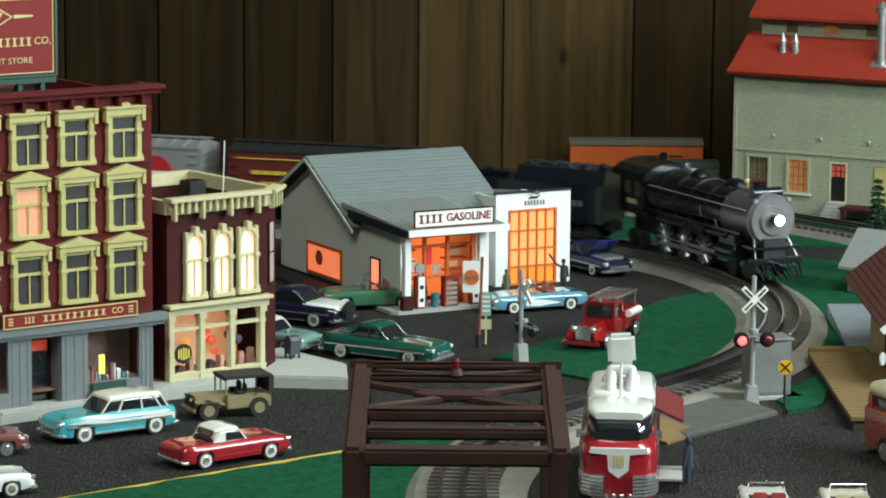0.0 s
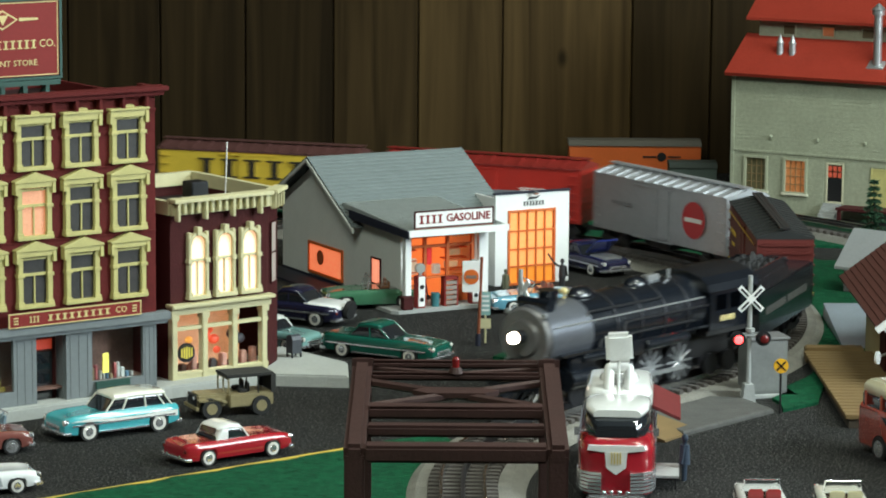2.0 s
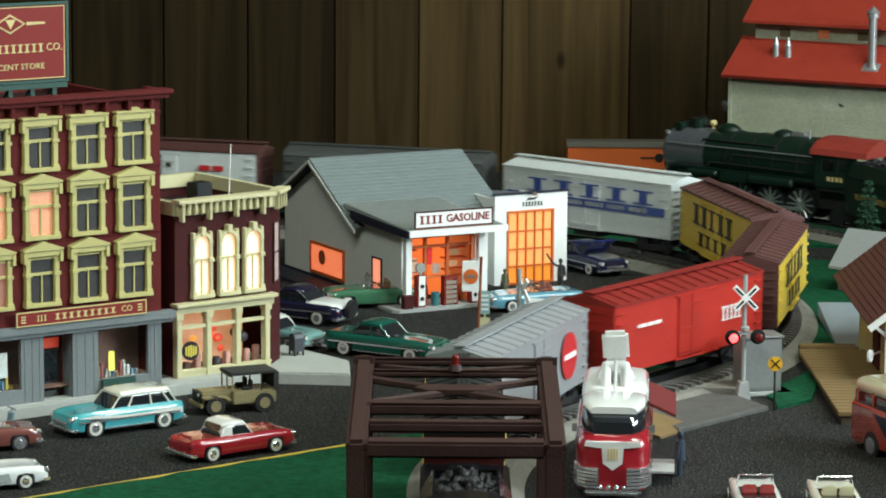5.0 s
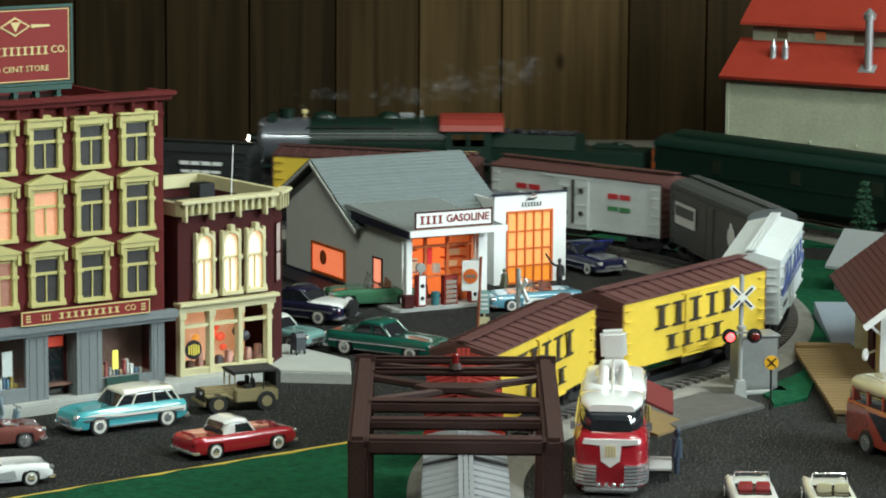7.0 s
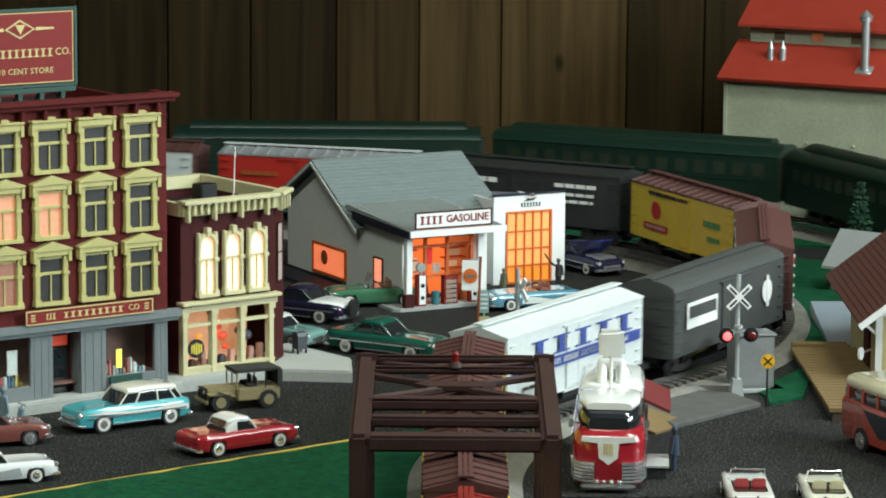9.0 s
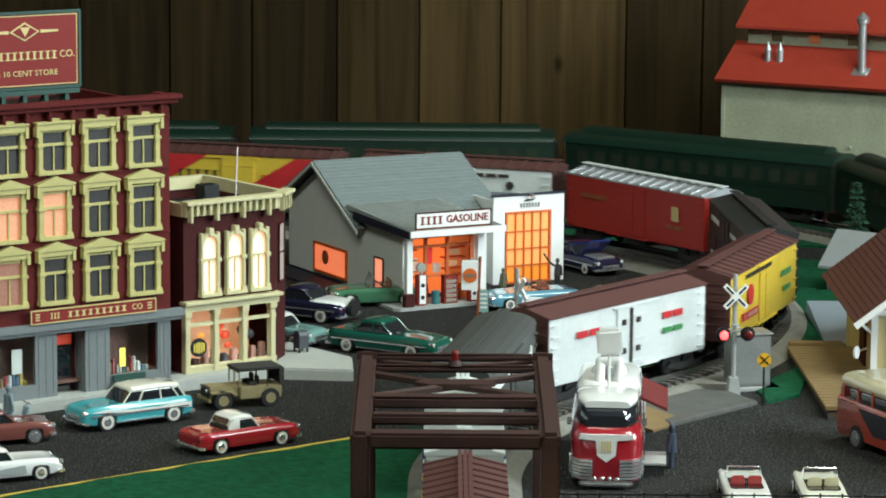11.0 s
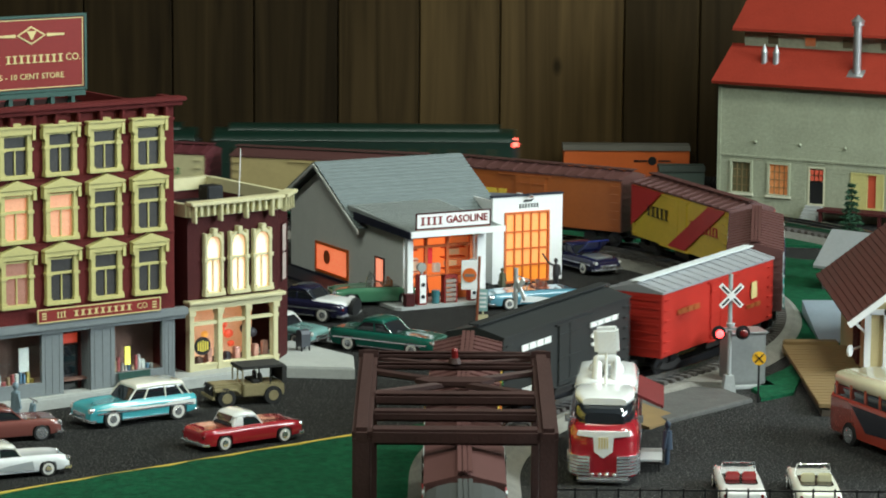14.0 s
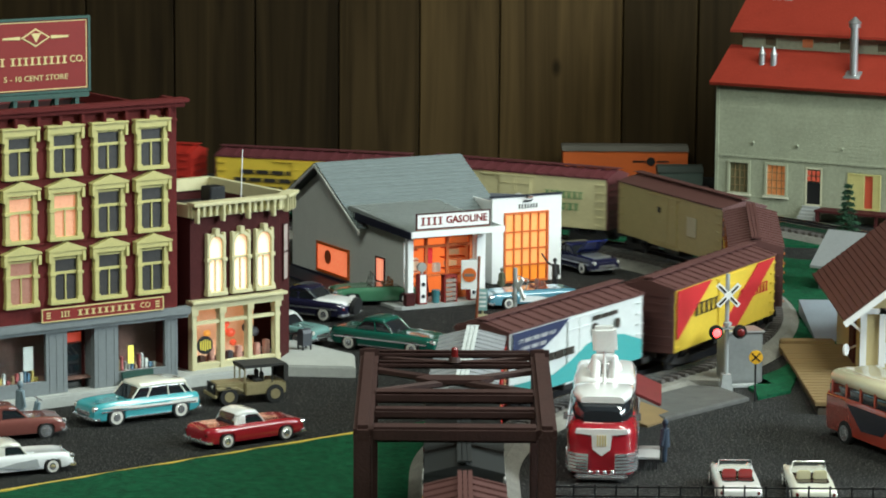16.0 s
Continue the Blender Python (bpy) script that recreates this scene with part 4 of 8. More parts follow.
    xs = [-0.0265 + k * 0.0106 for k in range(6)]
    zs = [0.0, 0.0195, 0.0380, 0.0575, 0.0780]
    bm = B()
    for x in xs[1:-1]:
        box(bm, x - 0.0007, x + 0.0007, -0.003, 0, 0.001, 0.078)
    for z in zs[1:-1]:
        box(bm, -0.0265, 0.0265, -0.0028, 0, z - 0.0009, z + 0.0009)
    part("glazing_bar", bm, ORANGE, dr)
    for i in range(5):
        for j in range(4):
            bm = B()
            box(bm, xs[i] + 0.0007, xs[i + 1] - 0.0007, -0.001, 0.0, zs[j] + 0.001, zs[j + 1] - 0.001)
            # the solid bottom panels are no lamps; a glow is added to their orange
            part("pane" if j else "panel", bm, LITGARAGE if j else mat("orange_panel", (0.6, 0.22, 0.02), 0.5, var=0.1, emit=((1, 0.3, 0.03), 0.5)), dr)
    word_blocks("sign_bars", st, pose((gx0 + gx1) / 2 + 0.001, gy - 0.0004, 0.0865), BLACK, 7, 0.026, 0.0042, 0.3)
    bm = B()
    prism(bm, [(-0.008, 0.0), (-0.004, 0.003), (0.002, 0.0025), (0.008, 0.004), (0.003, 0.0005)], -0.0005, 0.0003)
    part("sign_emblem", bm, BLACK, st, m=pose((gx0 + gx1) / 2 + 0.001, gy - 0.0002, 0.0905))
    bm = B()
    cyl(bm, (0, 0, 0), (0, -0.006, 0.003), 0.0008, seg=6)
    cyl(bm, (0, -0.006, 0.003), (0, -0.008, 0.0005), 0.0012, 0.003, 10)
    part("goose_lamp", bm, GALV, st, "small galvanised lamp above the door", m=pose((gx0 + gx1) / 2, gy, gh - 0.001))


gas_station()


def grain_house():
    st = thing("grain_mill", pose(0.4739, 3.9235, 0, 0, 0, -30), "tall sage clapboard mill with red two-tier roof", "building")
    X0, X1, D = -0.1375, 0.36, 0.22
    hole = [(-0.118, -0.091, 0.0275, 0.067), (-0.0655, -0.0385, 0.0275, 0.067), (-0.0115, 0.0115, 0.018, 0.067), (0.047, 0.092, 0.018, 0.064)]
    xs = sorted({X0, X1, *[h[0] for h in hole], *[h[1] for h in hole]})
    for a, b2 in zip(xs, xs[1:]):
        hs = [h for h in hole if h[0] <= a + 1e-6 and h[1] >= b2 - 1e-6]
        for z0, z1 in ((0, hs[0][2]), (hs[0][3], 0.172)) if hs else ((0, 0.172),):
            bm = B()
            box(bm, a, b2, 0, 0.004, z0, z1)
            part("wall_panel", bm, GRAINWALL, st)
    for q in ((X0, X0 + 0.004, 0.004, D), (X1 - 0.004, X1, 0.004, D), (X0 + 0.004, X1 - 0.004, D - 0.004, D)):
        bm = B()
        box(bm, *q, 0, 0.172)
        part("side_wall", bm, GRAINWALL, st)
    z = 0.003
    while z < 0.168:
        a = X0
        for h in [h for h in hole if h[2] - 0.003 < z < h[3] + 0.001] + [(X1, X1, 0, 1)]:
            if h[0] > a:
                bm = B()
                prism(bm, [(-0.0006, z), (0, z), (0, z + 0.0046), (-0.0002, z + 0.0046)], a, h[0] - (0.003 if h[0] < X1 else 0), "x")
                part("clapboard", bm, GRAINWALL, st)
            a = h[1] + 0.003
        z += 0.0048
    bm = B()
    box(bm, X0, X1, -0.0018, 0.0, 0.0735, 0.0760)
    box(bm, X0 - 0.0012, X0 + 0.003, -0.0018, 0.002, 0, 0.170)
    part("trim_board", bm, GRAINWALL, st)
    # lower roof skirt, upper storey, upper roof
    bm = B()
    prism(bm, [(-0.014, 0.1705), (0.050, 0.214), (0.050, 0.211), (-0.012, 0.1665)], X0 - 0.006, X1 + 0.006, "x")
    part("lower_roof", bm, ROOFRED, st, "red lower roof skirt")
    bm = B()
    box(bm, X0 + 0.012, X1 - 0.012, 0.047, D - 0.05, 0.205, 0.245)
    part("upper_wall", bm, GRAINWALL, st)
    bm = B()
    prism(bm, [(0.030, 0.2355), (0.115, 0.300), (0.20, 0.2355), (0.20, 0.232), (0.115, 0.2965), (0.030, 0.232)], X0 + 0.002, X1 - 0.002, "x")
    part("upper_roof", bm, ROOFRED, st, "red upper roof")
    for k in range(7):
        w = part("clerestory_window", frame_bm(0.018, 0.014, 0.0016, 0.0015), GRAINWALL, st, m=pose(-0.085 + k * 0.052, 0.0468, 0.214))
        bm = B()
        box(bm, -0.0075, 0.0075, -0.0007, 0, 0.0015, 0.0125)
        part("pane", bm, mat("amber_pane", (0.25, 0.10, 0.05), 0.4, var=0.3, emit=((1, 0.25, 0.08), 0.12)) if k % 3 == 1 else mat("dull_pane", (0.10, 0.075, 0.04), 0.4, var=0.3), w)
    def six_light(x0, x1, z0, z1, lit):
        w = part("window", frame_bm(x1 - x0 + 0.005, z1 - z0 + 0.005, 0.003, 0.003), mat("window_sage", (0.36, 0.37, 0.26), 0.6, var=0.1), st, m=pose((x0 + x1) / 2, 0.0005, z0 - 0.0025))
        bm = B()
        box(bm, -(x1 - x0) / 2, (x1 - x0) / 2, 0.0012, 0.002, 0.002, z1 - z0 + 0.002)
        part("pane", bm, lit, w)
        bm = B()
        for k in (1, 2, 3):
            x = -(x1 - x0) / 2 + k * (x1 - x0) / 4
            box(bm, x - 0.0004, x + 0.0004, 0.0, 0.0012, 0.002, z1 - z0 + 0.002)
        for k in (1, 2, 3):
            zz = 0.002 + k * (z1 - z0) / 4
            box(bm, -(x1 - x0) / 2, (x1 - x0) / 2, 0.0, 0.0012, zz - 0.0004, zz + 0.0004)
        part("glazing_bar", bm, mat("bar_brown", (0.22, 0.15, 0.07), 0.6), w)
        bm = B()
        box(bm, -(x1 - x0) / 2 - 0.004, (x1 - x0) / 2 + 0.004, -0.004, 0.0, -0.001, 0.0015)
        part("sill", bm, mat("sill_cream", (0.6, 0.58, 0.45), 0.6), w)
    six_light(-0.118, -0.091, 0.0275, 0.067, mat("dull_green_pane", (0.13, 0.115, 0.06), 0.4, var=0.3, scale=80))
    six_light(-0.0655, -0.0385, 0.0275, 0.067, mat("amber_window", (0.45, 0.20, 0.08), 0.4, var=0.5, scale=60, emit=((1, 0.30, 0.08), 0.16)))
    dr = part("door", frame_bm(0.023, 0.049, 0.002, 0.002), mat("door_frame_cream", (0.55, 0.52, 0.36), 0.6), st, "black door with red lit panes", m=pose(0, 0.0015, 0.018))
    bm = B()
    box(bm, -0.0095, 0.0095, -0.001, 0, 0.0, 0.030)
    part("door_panel", bm, BLACK, dr)
    bm = B()
    for i in range(3):
        for j in range(2):
            box(bm, -0.0090 + i * 0.0063, -0.0045 + i * 0.0063, -0.001, 0, 0.0315 + j * 0.0075, 0.0375 + j * 0.0075)
    part("door_panes", bm, mat("red_panes", (0.5, 0.1, 0.06), 0.4, emit=((1, 0.12, 0.06), 0.12)), dr)
    sd = part("sliding_door", frame_bm(0.045, 0.046, 0.002, 0.003), CREAM, st, "half-open cream sliding doors with red glow inside", m=pose(0.0695, 0.0015, 0.018))
    bm = B()
    box(bm, -0.0205, 0.000, -0.0025, 0, 0.0, 0.044)
    box(bm, 0.012, 0.0205, -0.0025, 0, 0.0, 0.044)
    part("door_leaf", bm, CREAM, sd)
    bm = B()
    box(bm, 0.0, 0.012, 0.001, 0.002, 0.0, 0.044)
    part("opening", bm, mat("red_glow", (0.4, 0.06, 0.03), 0.7, emit=((1, 0.15, 0.05), 0.08)), sd)
    # steps and loading dock
    for k in range(5):
        bm = B()
        box(bm, -0.013, 0.010, -0.006 - k * 0.005, -0.001 - k * 0.005, 0.0, 0.018 - k * 0.0037, 0.0004)
        part("step", bm, CONCRETE, st, "pale concrete step" if k == 0 else "")
    bm = B()
    box(bm, 0.014, X1, -0.030, -0.001, 0.0145, 0.0175)
    part("loading_dock", bm, BRICK2, st, "dark red loading dock deck")
    for k in range(9):
        bm = B()
        box(bm, 0.016 + k * 0.04, 0.020 + k * 0.04, -0.029, -0.025, 0, 0.0145)
        part("dock_post", bm, BRICK2, st)
    # wall ventilator knobs
    for k in range(5):
        bm = B()
        ball(bm, (-0.085 + k * 0.062, -0.002, 0.094), 0.0022, seg=8)
        part("tie_plate", bm, GRAINWALL, st, smooth=True)
    # roof ventilators: a pair with pointed caps, repeated on the upper roof
    for bx, by, bz in ((-0.078, 0.022, 0.1930), (-0.085, 0.085, 0.2755)):
        for dx in (-0.008, 0.0085):
            v = B()
            cyl(v, (0, 0, -0.006), (0, 0, 0.013), 0.0046, 0.0040, 14)
            cyl(v, (0, 0, 0.013), (0, 0, 0.0145), 0.0050, seg=14)
            cyl(v, (0, 0, 0.0145), (0, 0, 0.024), 0.0042, 0.0008, 14)
            part("roof_ventilator", v, GALV, st, "shiny galvanised roof ventilator", smooth=True, m=pose(bx + dx, by, bz))
            v = B()
            box(v, -0.0065, 0.0065, -0.005, 0.005, -0.0012, 0.0012, 0.0005)
            part("flashing", v, GALV, st, m=pose(bx + dx, by - 0.002, bz - 0.001, 33))
    v = B()
    cyl(v, (0, 0, -0.006), (0, 0, 0.066), 0.0052, seg=16)
    cyl(v, (0, 0, 0.062), (0, 0, 0.068), 0.0078, 0.0078, 16)
    cyl(v, (0, 0, 0.068), (0, 0, 0.076), 0.0090, 0.0008, 16)
    part("chimney_pipe", v, GALV, st, "tall galvanised chimney pipe", smooth=True, m=pose(0.045, 0.014, 0.186))
    v = B()
    box(v, -0.011, 0.011, -0.008, 0.008, -0.0014, 0.0014, 0.0005)
    part("flashing", v, GALV, st, m=pose(0.045, 0.012, 0.1872, 33))


grain_house()


def depot():
    """Small buff station house with a brown gabled roof, at the right of the bend."""
    st = thing("depot", pose(0.400, 2.86, 0, 0, 0, 0), "small buff depot with steep brown shingled roof and white trim", "building")
    bm = B()
    box(bm, 0.0, 0.004, 0.0, 0.20, 0.0, 0.075)
    box(bm, 0.004, 0.13, 0.0, 0.004, 0.0, 0.075)
    prism(bm, [(0.0, 0.075), (0.13, 0.075), (0.065, 0.122)], 0.0, 0.004, "y")
    part("wall", bm, BUFF, st)
    for side in (0, 1):
        n = 18
        for k in range(n):
            f0, f1 = k / n, (k + 1.1) / n
            x0, z0, x1, z1 = 0.065 - f0 * 0.086, 0.1335 - f0 * 0.0665, 0.065 - f1 * 0.086, 0.1335 - f1 * 0.0665
            if side:
                x0, x1 = 0.13 - x0, 0.13 - x1
            bm = B()
            prism(bm, [(x0, z0), (x1, z1 + 0.0012), (x1, z1 - 0.0004), (x0, z0 - 0.003)], -0.022, 0.240, "y")
            part("shingle", bm, ROOFBROWN, st)
    bm = B()
    prism(bm, [(-0.0225, 0.0655), (0.065, 0.1332), (0.1525, 0.0655), (0.1490, 0.0610), (0.065, 0.1270), (-0.0190, 0.0610)], -0.0245, -0.022, "y")
    part("barge_board", bm, WHITE, st, "white barge board")
    bm = B()
    for x in (0.0, 0.018):
        box(bm, x - 0.003, x + 0.003, -0.003, 0.0, 0.0, 0.075)
    box(bm, 0.0, 0.13, -0.003, 0.0, 0.070, 0.075)
    prism(bm, [(-0.0165, 0.064), (-0.0135, 0.065), (0.0, 0.053), (0.0, 0.0495)], -0.002, 0.001, "y")
    part("corner_board", bm, WHITE, st)
    ss = part("station_sign", frame_bm(0.026, 0.020, 0.0012, 0.0012), WHITE, st, "blue notice with white bars", m=pose(0.034, -0.0015, 0.022))
    bm = B()
    box(bm, -0.012, 0.012, -0.001, 0, 0.001, 0.019)
    part("notice_face", bm, mat("notice_blue", (0.05, 0.12, 0.35), 0.5), ss)
    bm = B()
    box(bm, -0.009, 0.009, -0.0014, -0.001, 0.011, 0.0145)
    box(bm, -0.007, 0.007, -0.0014, -0.001, 0.005, 0.0065)
    part("notice_bars", bm, WHITE, ss)
    bm = B()
    box(bm, -0.001, 0.001, -0.020, 0.0, 0.0345, 0.0358)
    cyl(bm, (-0.001, -0.024, 0.035), (0.001, -0.024, 0.035), 0.0058, seg=18)
    part("order_board", bm, WHITE, st, "round white order board on an arm", m=pose(-0.004, 0.02, 0.0, 0, 0, -30))
    bm = B()
    box(bm, -0.0025, 0.0, 0.050, 0.085, 0.0, 0.055)
    part("door", bm, BRICK2, st)
    # timber platform
    pl = thing("platform", pose(0, 0, 0), "low timber platform with buff boards beside the depot", "platform")
    k = 0
    for i in range(22):
        y = 2.725 + i * 0.0130
        x0 = 0.340 - 0.004 * i / 22
        bm = B()
        box(bm, x0, 0.40, y, y + 0.0122, 0.008, 0.012, 0.0005)
        part("plank", bm, DOCKWOOD, pl)
    bm = B()
    prism(bm, [(0.343, 2.727), (0.340, 3.010), (0.343, 3.010), (0.346, 2.727)], 0.0, 0.008, "z")
    box(bm, 0.346, 0.40, 2.727, 2.730, 0.0, 0.008)
    part("skirt", bm, mat("dark_skirt", (0.06, 0.045, 0.03), 0.8), pl)
    bm = B()
    box(bm, 0.338, 0.392, 3.008, 3.024, 0.0, 0.015, 0.001)
    part("end_beam", bm, DOCKWOOD, pl)
    # blue-grey ramp plate and small grey shed behind
    bm = B()
    prism(bm, [(3.07, 0.0), (3.07, 0.004), (3.23, 0.018), (3.23, 0.0)], 0.380, 0.424, "x")
    tagged(part("loading_ramp", bm, BLUEGREY, None), "low blue-grey metal loading ramp", "ramp")
    sh = thing("shed", pose(0.455, 3.36, 0, 0, 0, -38), "small shed with pale grey metal roof", "shed")
    bm = B()
    box(bm, -0.045, 0.045, 0.0, 0.06, 0.0, 0.036)
    part("wall", bm, mat("shed_wall", (0.2, 0.2, 0.2), 0.7), sh)
    bm = B()
    prism(bm, [(-0.008, 0.030), (0.030, 0.066), (0.068, 0.030), (0.068, 0.027), (0.030, 0.063), (-0.008, 0.027)], -0.052, 0.052, "x")
    part("roof", bm, mat("shed_roof", (0.45, 0.47, 0.48), 0.35, 0.5, var=0.08), sh)


depot()

# ---------------------------------------------------------------- die-cast cars
WHEEL = {}


def wheel(parent, x, y, r, w, white=True):
    side = 1 if y > 0 else -1
    key = (round(r, 4), round(w, 4), white, side)
    if key not in WHEEL:
        bm = B()
        cyl(bm, (0, -w / 2, 0), (0, w / 2, 0), r, seg=20)
        t = part("wheel", bm, TYRE, parent, smooth=True)
        bm = B()
        cyl(bm, (0, side * w / 2 * 0.6, 0), (0, side * (w / 2 + 0.0003), 0), r * 0.76, seg=20)
        a = part("whitewall" if white else "rim", bm, WHITEWALL if white else CHROME, t)
        bm = B()
        cyl(bm, (0, side * w / 2 * 0.6, 0), (0, side * (w / 2 + 0.0009), 0), r * 0.64, r * 0.40, 16)
        b2 = part("hubcap", bm, CHROME, t, smooth=True)
        WHEEL[key] = (t.data, a.data, b2.data)
    else:
        t = new("wheel", WHEEL[key][0])
        t.parent = parent
        a, b2 = new("whitewall" if white else "rim", WHEEL[key][1]), new("hubcap", WHEEL[key][2])
        a.parent = b2.parent = t
    t.matrix_basis = pose(x, y, r)
    return t


def loft(stations, n=6, bulge=0.55):
    """A closed skin through cross-sections (x, half width, bottom, top, shoulder) along x."""
    bm = B()
    rings = []
    for x, w, z0, z1, sh in stations:
        pts = [(-w * 0.96, z0), (-w, z0 + (z1 - z0) * 0.25), (-w, z0 + (z1 - z0) * sh)]
        for k in range(1, n):
            a = math.pi / 2 * k / n
            pts.append((-w + w * 0.30 * (1 - math.cos(a)), z0 + (z1 - z0) * (sh + (1 - sh) * math.sin(a) * 0.94)))
        pts.append((-w * 0.50, z1))
        pts.append((0, z1 * 0.985 + z0 * 0.015))
        pts = pts + [(-y, z) for y, z in pts[-2::-1]]
        rings.append([bm.verts.new((x, y, z)) for y, z in pts])
    for r, q in zip(rings, rings[1:]):
        m = len(r)
        for i in range(m):
            bm.faces.new((r[i], q[i], q[(i + 1) % m], r[(i + 1) % m]))
    bm.faces.new(rings[0])
    bm.faces.new(rings[-1][::-1])
    return bm


def shell(stations, wheels, r, arch):
    """A car body through cross-sections (x, half width, bottom, top, shoulder), with open wheel arches of radius arch."""
    def at(x):
        for p, q in zip(stations, stations[1:]):
            if p[0] <= x <= q[0]:
                f = (x - p[0]) / max(1e-9, q[0] - p[0])
                return [u + (v - u) * f for u, v in zip(p, q)]
        return list(stations[0] if x < stations[0][0] else stations[-1])
    xs = {p[0] for p in stations if all(abs(p[0] - w) > arch for w in wheels)}
    for w in wheels:
        xs |= {w - arch * 1.01, w + arch * 1.01} | {w + arch * math.cos(math.pi * i / 10) for i in range(11)}
    bm = B()
    rings = []
    for x in sorted(xs):
        _, w, z0, z1, sh = at(x)
        zs = z0 + (z1 - z0) * sh
        near = [abs(x - q) for q in wheels if abs(x - q) <= arch * 1.001]
        zb = min(zs * 0.98, r + math.sqrt(max(0.0, arch ** 2 - near[0] ** 2))) if near else z0
        pts = [(-w * 0.95, zb), (-w * 0.99, zb + (zs - zb) * 0.4), (-w, zs)]
        for k in range(1, 6):
            a = math.pi / 2 * k / 6
            pts.append((-w + w * 0.24 * (1 - math.cos(a)), zs + (z1 - zs) * math.sin(a)))
        pts += [(-w * 0.70, z1), (-w * 0.52, z1 - (z1 - z0) * 0.055), (0, z1 - (z1 - z0) * 0.02)]
        pts = pts + [(-y, z) for y, z in pts[-2::-1]]
        rings.append([bm.verts.new((x, y, z)) for y, z in pts])
    for p, q in zip(rings, rings[1:]):
        m = len(p)
        for i in range(m):
            bm.faces.new((p[i], q[i], q[(i + 1) % m], p[(i + 1) % m]))
    bm.faces.new(rings[0])
    bm.faces.new(rings[-1][::-1])
    return bm


PAINT = {}


def paint(c, rough=0.22):
    if c not in PAINT:
        PAINT[c] = mat("car_paint_%d" % len(PAINT), c, rough, 0.0, var=0.06, coat=1.0)
    return PAINT[c]


def car(name, place, label, L, W, Ht, body, roof=None, style="sedan", lower=None, trim=True, fins=0.0, white=True, cab=(0.12, 0.02, -0.20, -0.30), flame=None, seats=(0.35, 0.1, 0.06)):
    """A 1950s die-cast car, nose to +x, standing on z = 0."""
    c = thing(name, place, label, "model car", "die-cast cars")
    r = Ht * 0.225
    belt = Ht * 0.62
    z0 = Ht * 0.17
    h = W / 2
    f = L / 2
    st = [(-f, h * 0.70, z0 + 0.0030, belt * 0.74 + fins * 0.5, 0.55), (-f * 0.985, h * 0.84, z0 + 0.0018, belt * 0.84 + fins, 0.58), (-f * 0.93, h * 0.94, z0 + 0.0008, belt * 0.92 + fins, 0.62), (-f * 0.78, h * 0.98, z0, belt * 0.96 + fins * 0.7, 0.62), (-f * 0.55, h, z0, belt * 0.98 + fins * 0.3, 0.60), (-f * 0.25, h, z0, belt, 0.62),
          (f * 0.10, h, z0, belt, 0.62), (f * 0.35, h * 0.99, z0, belt * 1.0, 0.60), (f * 0.62, h * 0.975, z0, belt * 0.985, 0.58), (f * 0.82, h * 0.955, z0, belt * 0.95, 0.58), (f * 0.94, h * 0.92, z0 + 0.0008, belt * 0.89, 0.56), (f * 0.985, h * 0.85, z0 + 0.0018, belt * 0.81, 0.55), (f, h * 0.72, z0 + 0.003, belt * 0.70, 0.5)]
    wx = f * 0.60
    bd = part("body", shell(st, (-wx, wx), r, r * 1.16), paint(body), c, smooth=True)
    bm = B()
    box(bm, -f * 0.90, f * 0.90, -h * 0.74, h * 0.74, z0 * 0.75, belt * 0.82, 0.001)
    part("chassis", bm, TYRE, c)
    if lower:
        bm = B()
        for s in (-1, 1):
            prism(bm, [(-f * 0.40, belt * 0.66), (-f * 0.2, belt * 0.64), (f * 0.40, belt * 0.84), (f * 0.40, z0 + 0.002), (-f * 0.40, z0 + 0.002)], s * h * 0.97, s * h * 1.008)
        part("side_panel", bm, paint(lower), c)
    for sx in (-1, 1):
        for sy in (-1, 1):
            wheel(c, sx * wx, sy * h * 0.875, r, W * 0.13, white)
    a, b2, d, e = [v * L for v in cab]
    if style in ("sedan", "wagon", "coupe"):
        g, top, mid = h * 0.86, Ht - 0.0016, (b2 + d) / 2
        gl = [(e - 0.001, g * 0.90, belt * 0.85, belt * 0.98, 0.6), ((e + d) / 2, g * 0.90, belt * 0.85, (belt + top) / 2 + 0.0008, 0.7), (d, g * 0.86, belt * 0.85, top, 0.62), (mid, g * 0.88, belt * 0.85, top + 0.0005, 0.62), (b2, g * 0.86, belt * 0.85, top, 0.62), ((a + b2) / 2, g * 0.90, belt * 0.85, (belt + top) / 2 + 0.0006, 0.7), (a + 0.001, g * 0.92, belt * 0.85, belt * 0.98, 0.6)]
        part("window_glass", loft(gl), SMOKED, c, smooth=True)
        k = (Ht - belt) * 0.30
        rf = [(d - 0.0035, g * 0.74, top - k, top - k * 0.35, 0.3), (d - 0.0005, g * 0.87, top - k, top + 0.0004, 0.4), (mid, g * 0.90, Ht - k * 1.15, Ht, 0.4), (b2 + 0.0005, g * 0.87, top - k, top + 0.0006, 0.4), (b2 + 0.0025, g * 0.76, top - k * 0.9, top - k * 0.3, 0.3)]
        part("roof", loft(rf), paint(roof or body), c, "" if roof is None else "contrasting roof", smooth=True)
        posts = [(a, b2 + 0.001), (e + 0.001, d)]
        if style == "wagon":
            posts += [(e * 0.60 + a * 0.40, d * 0.60 + b2 * 0.40), (e * 0.25 + a * 0.75, d * 0.25 + b2 * 0.75), (e * 0.88 + a * 0.12, d * 0.86 + b2 * 0.14)]
        elif style == "sedan":
            posts += [(e * 0.45 + a * 0.55, d * 0.45 + b2 * 0.55)]
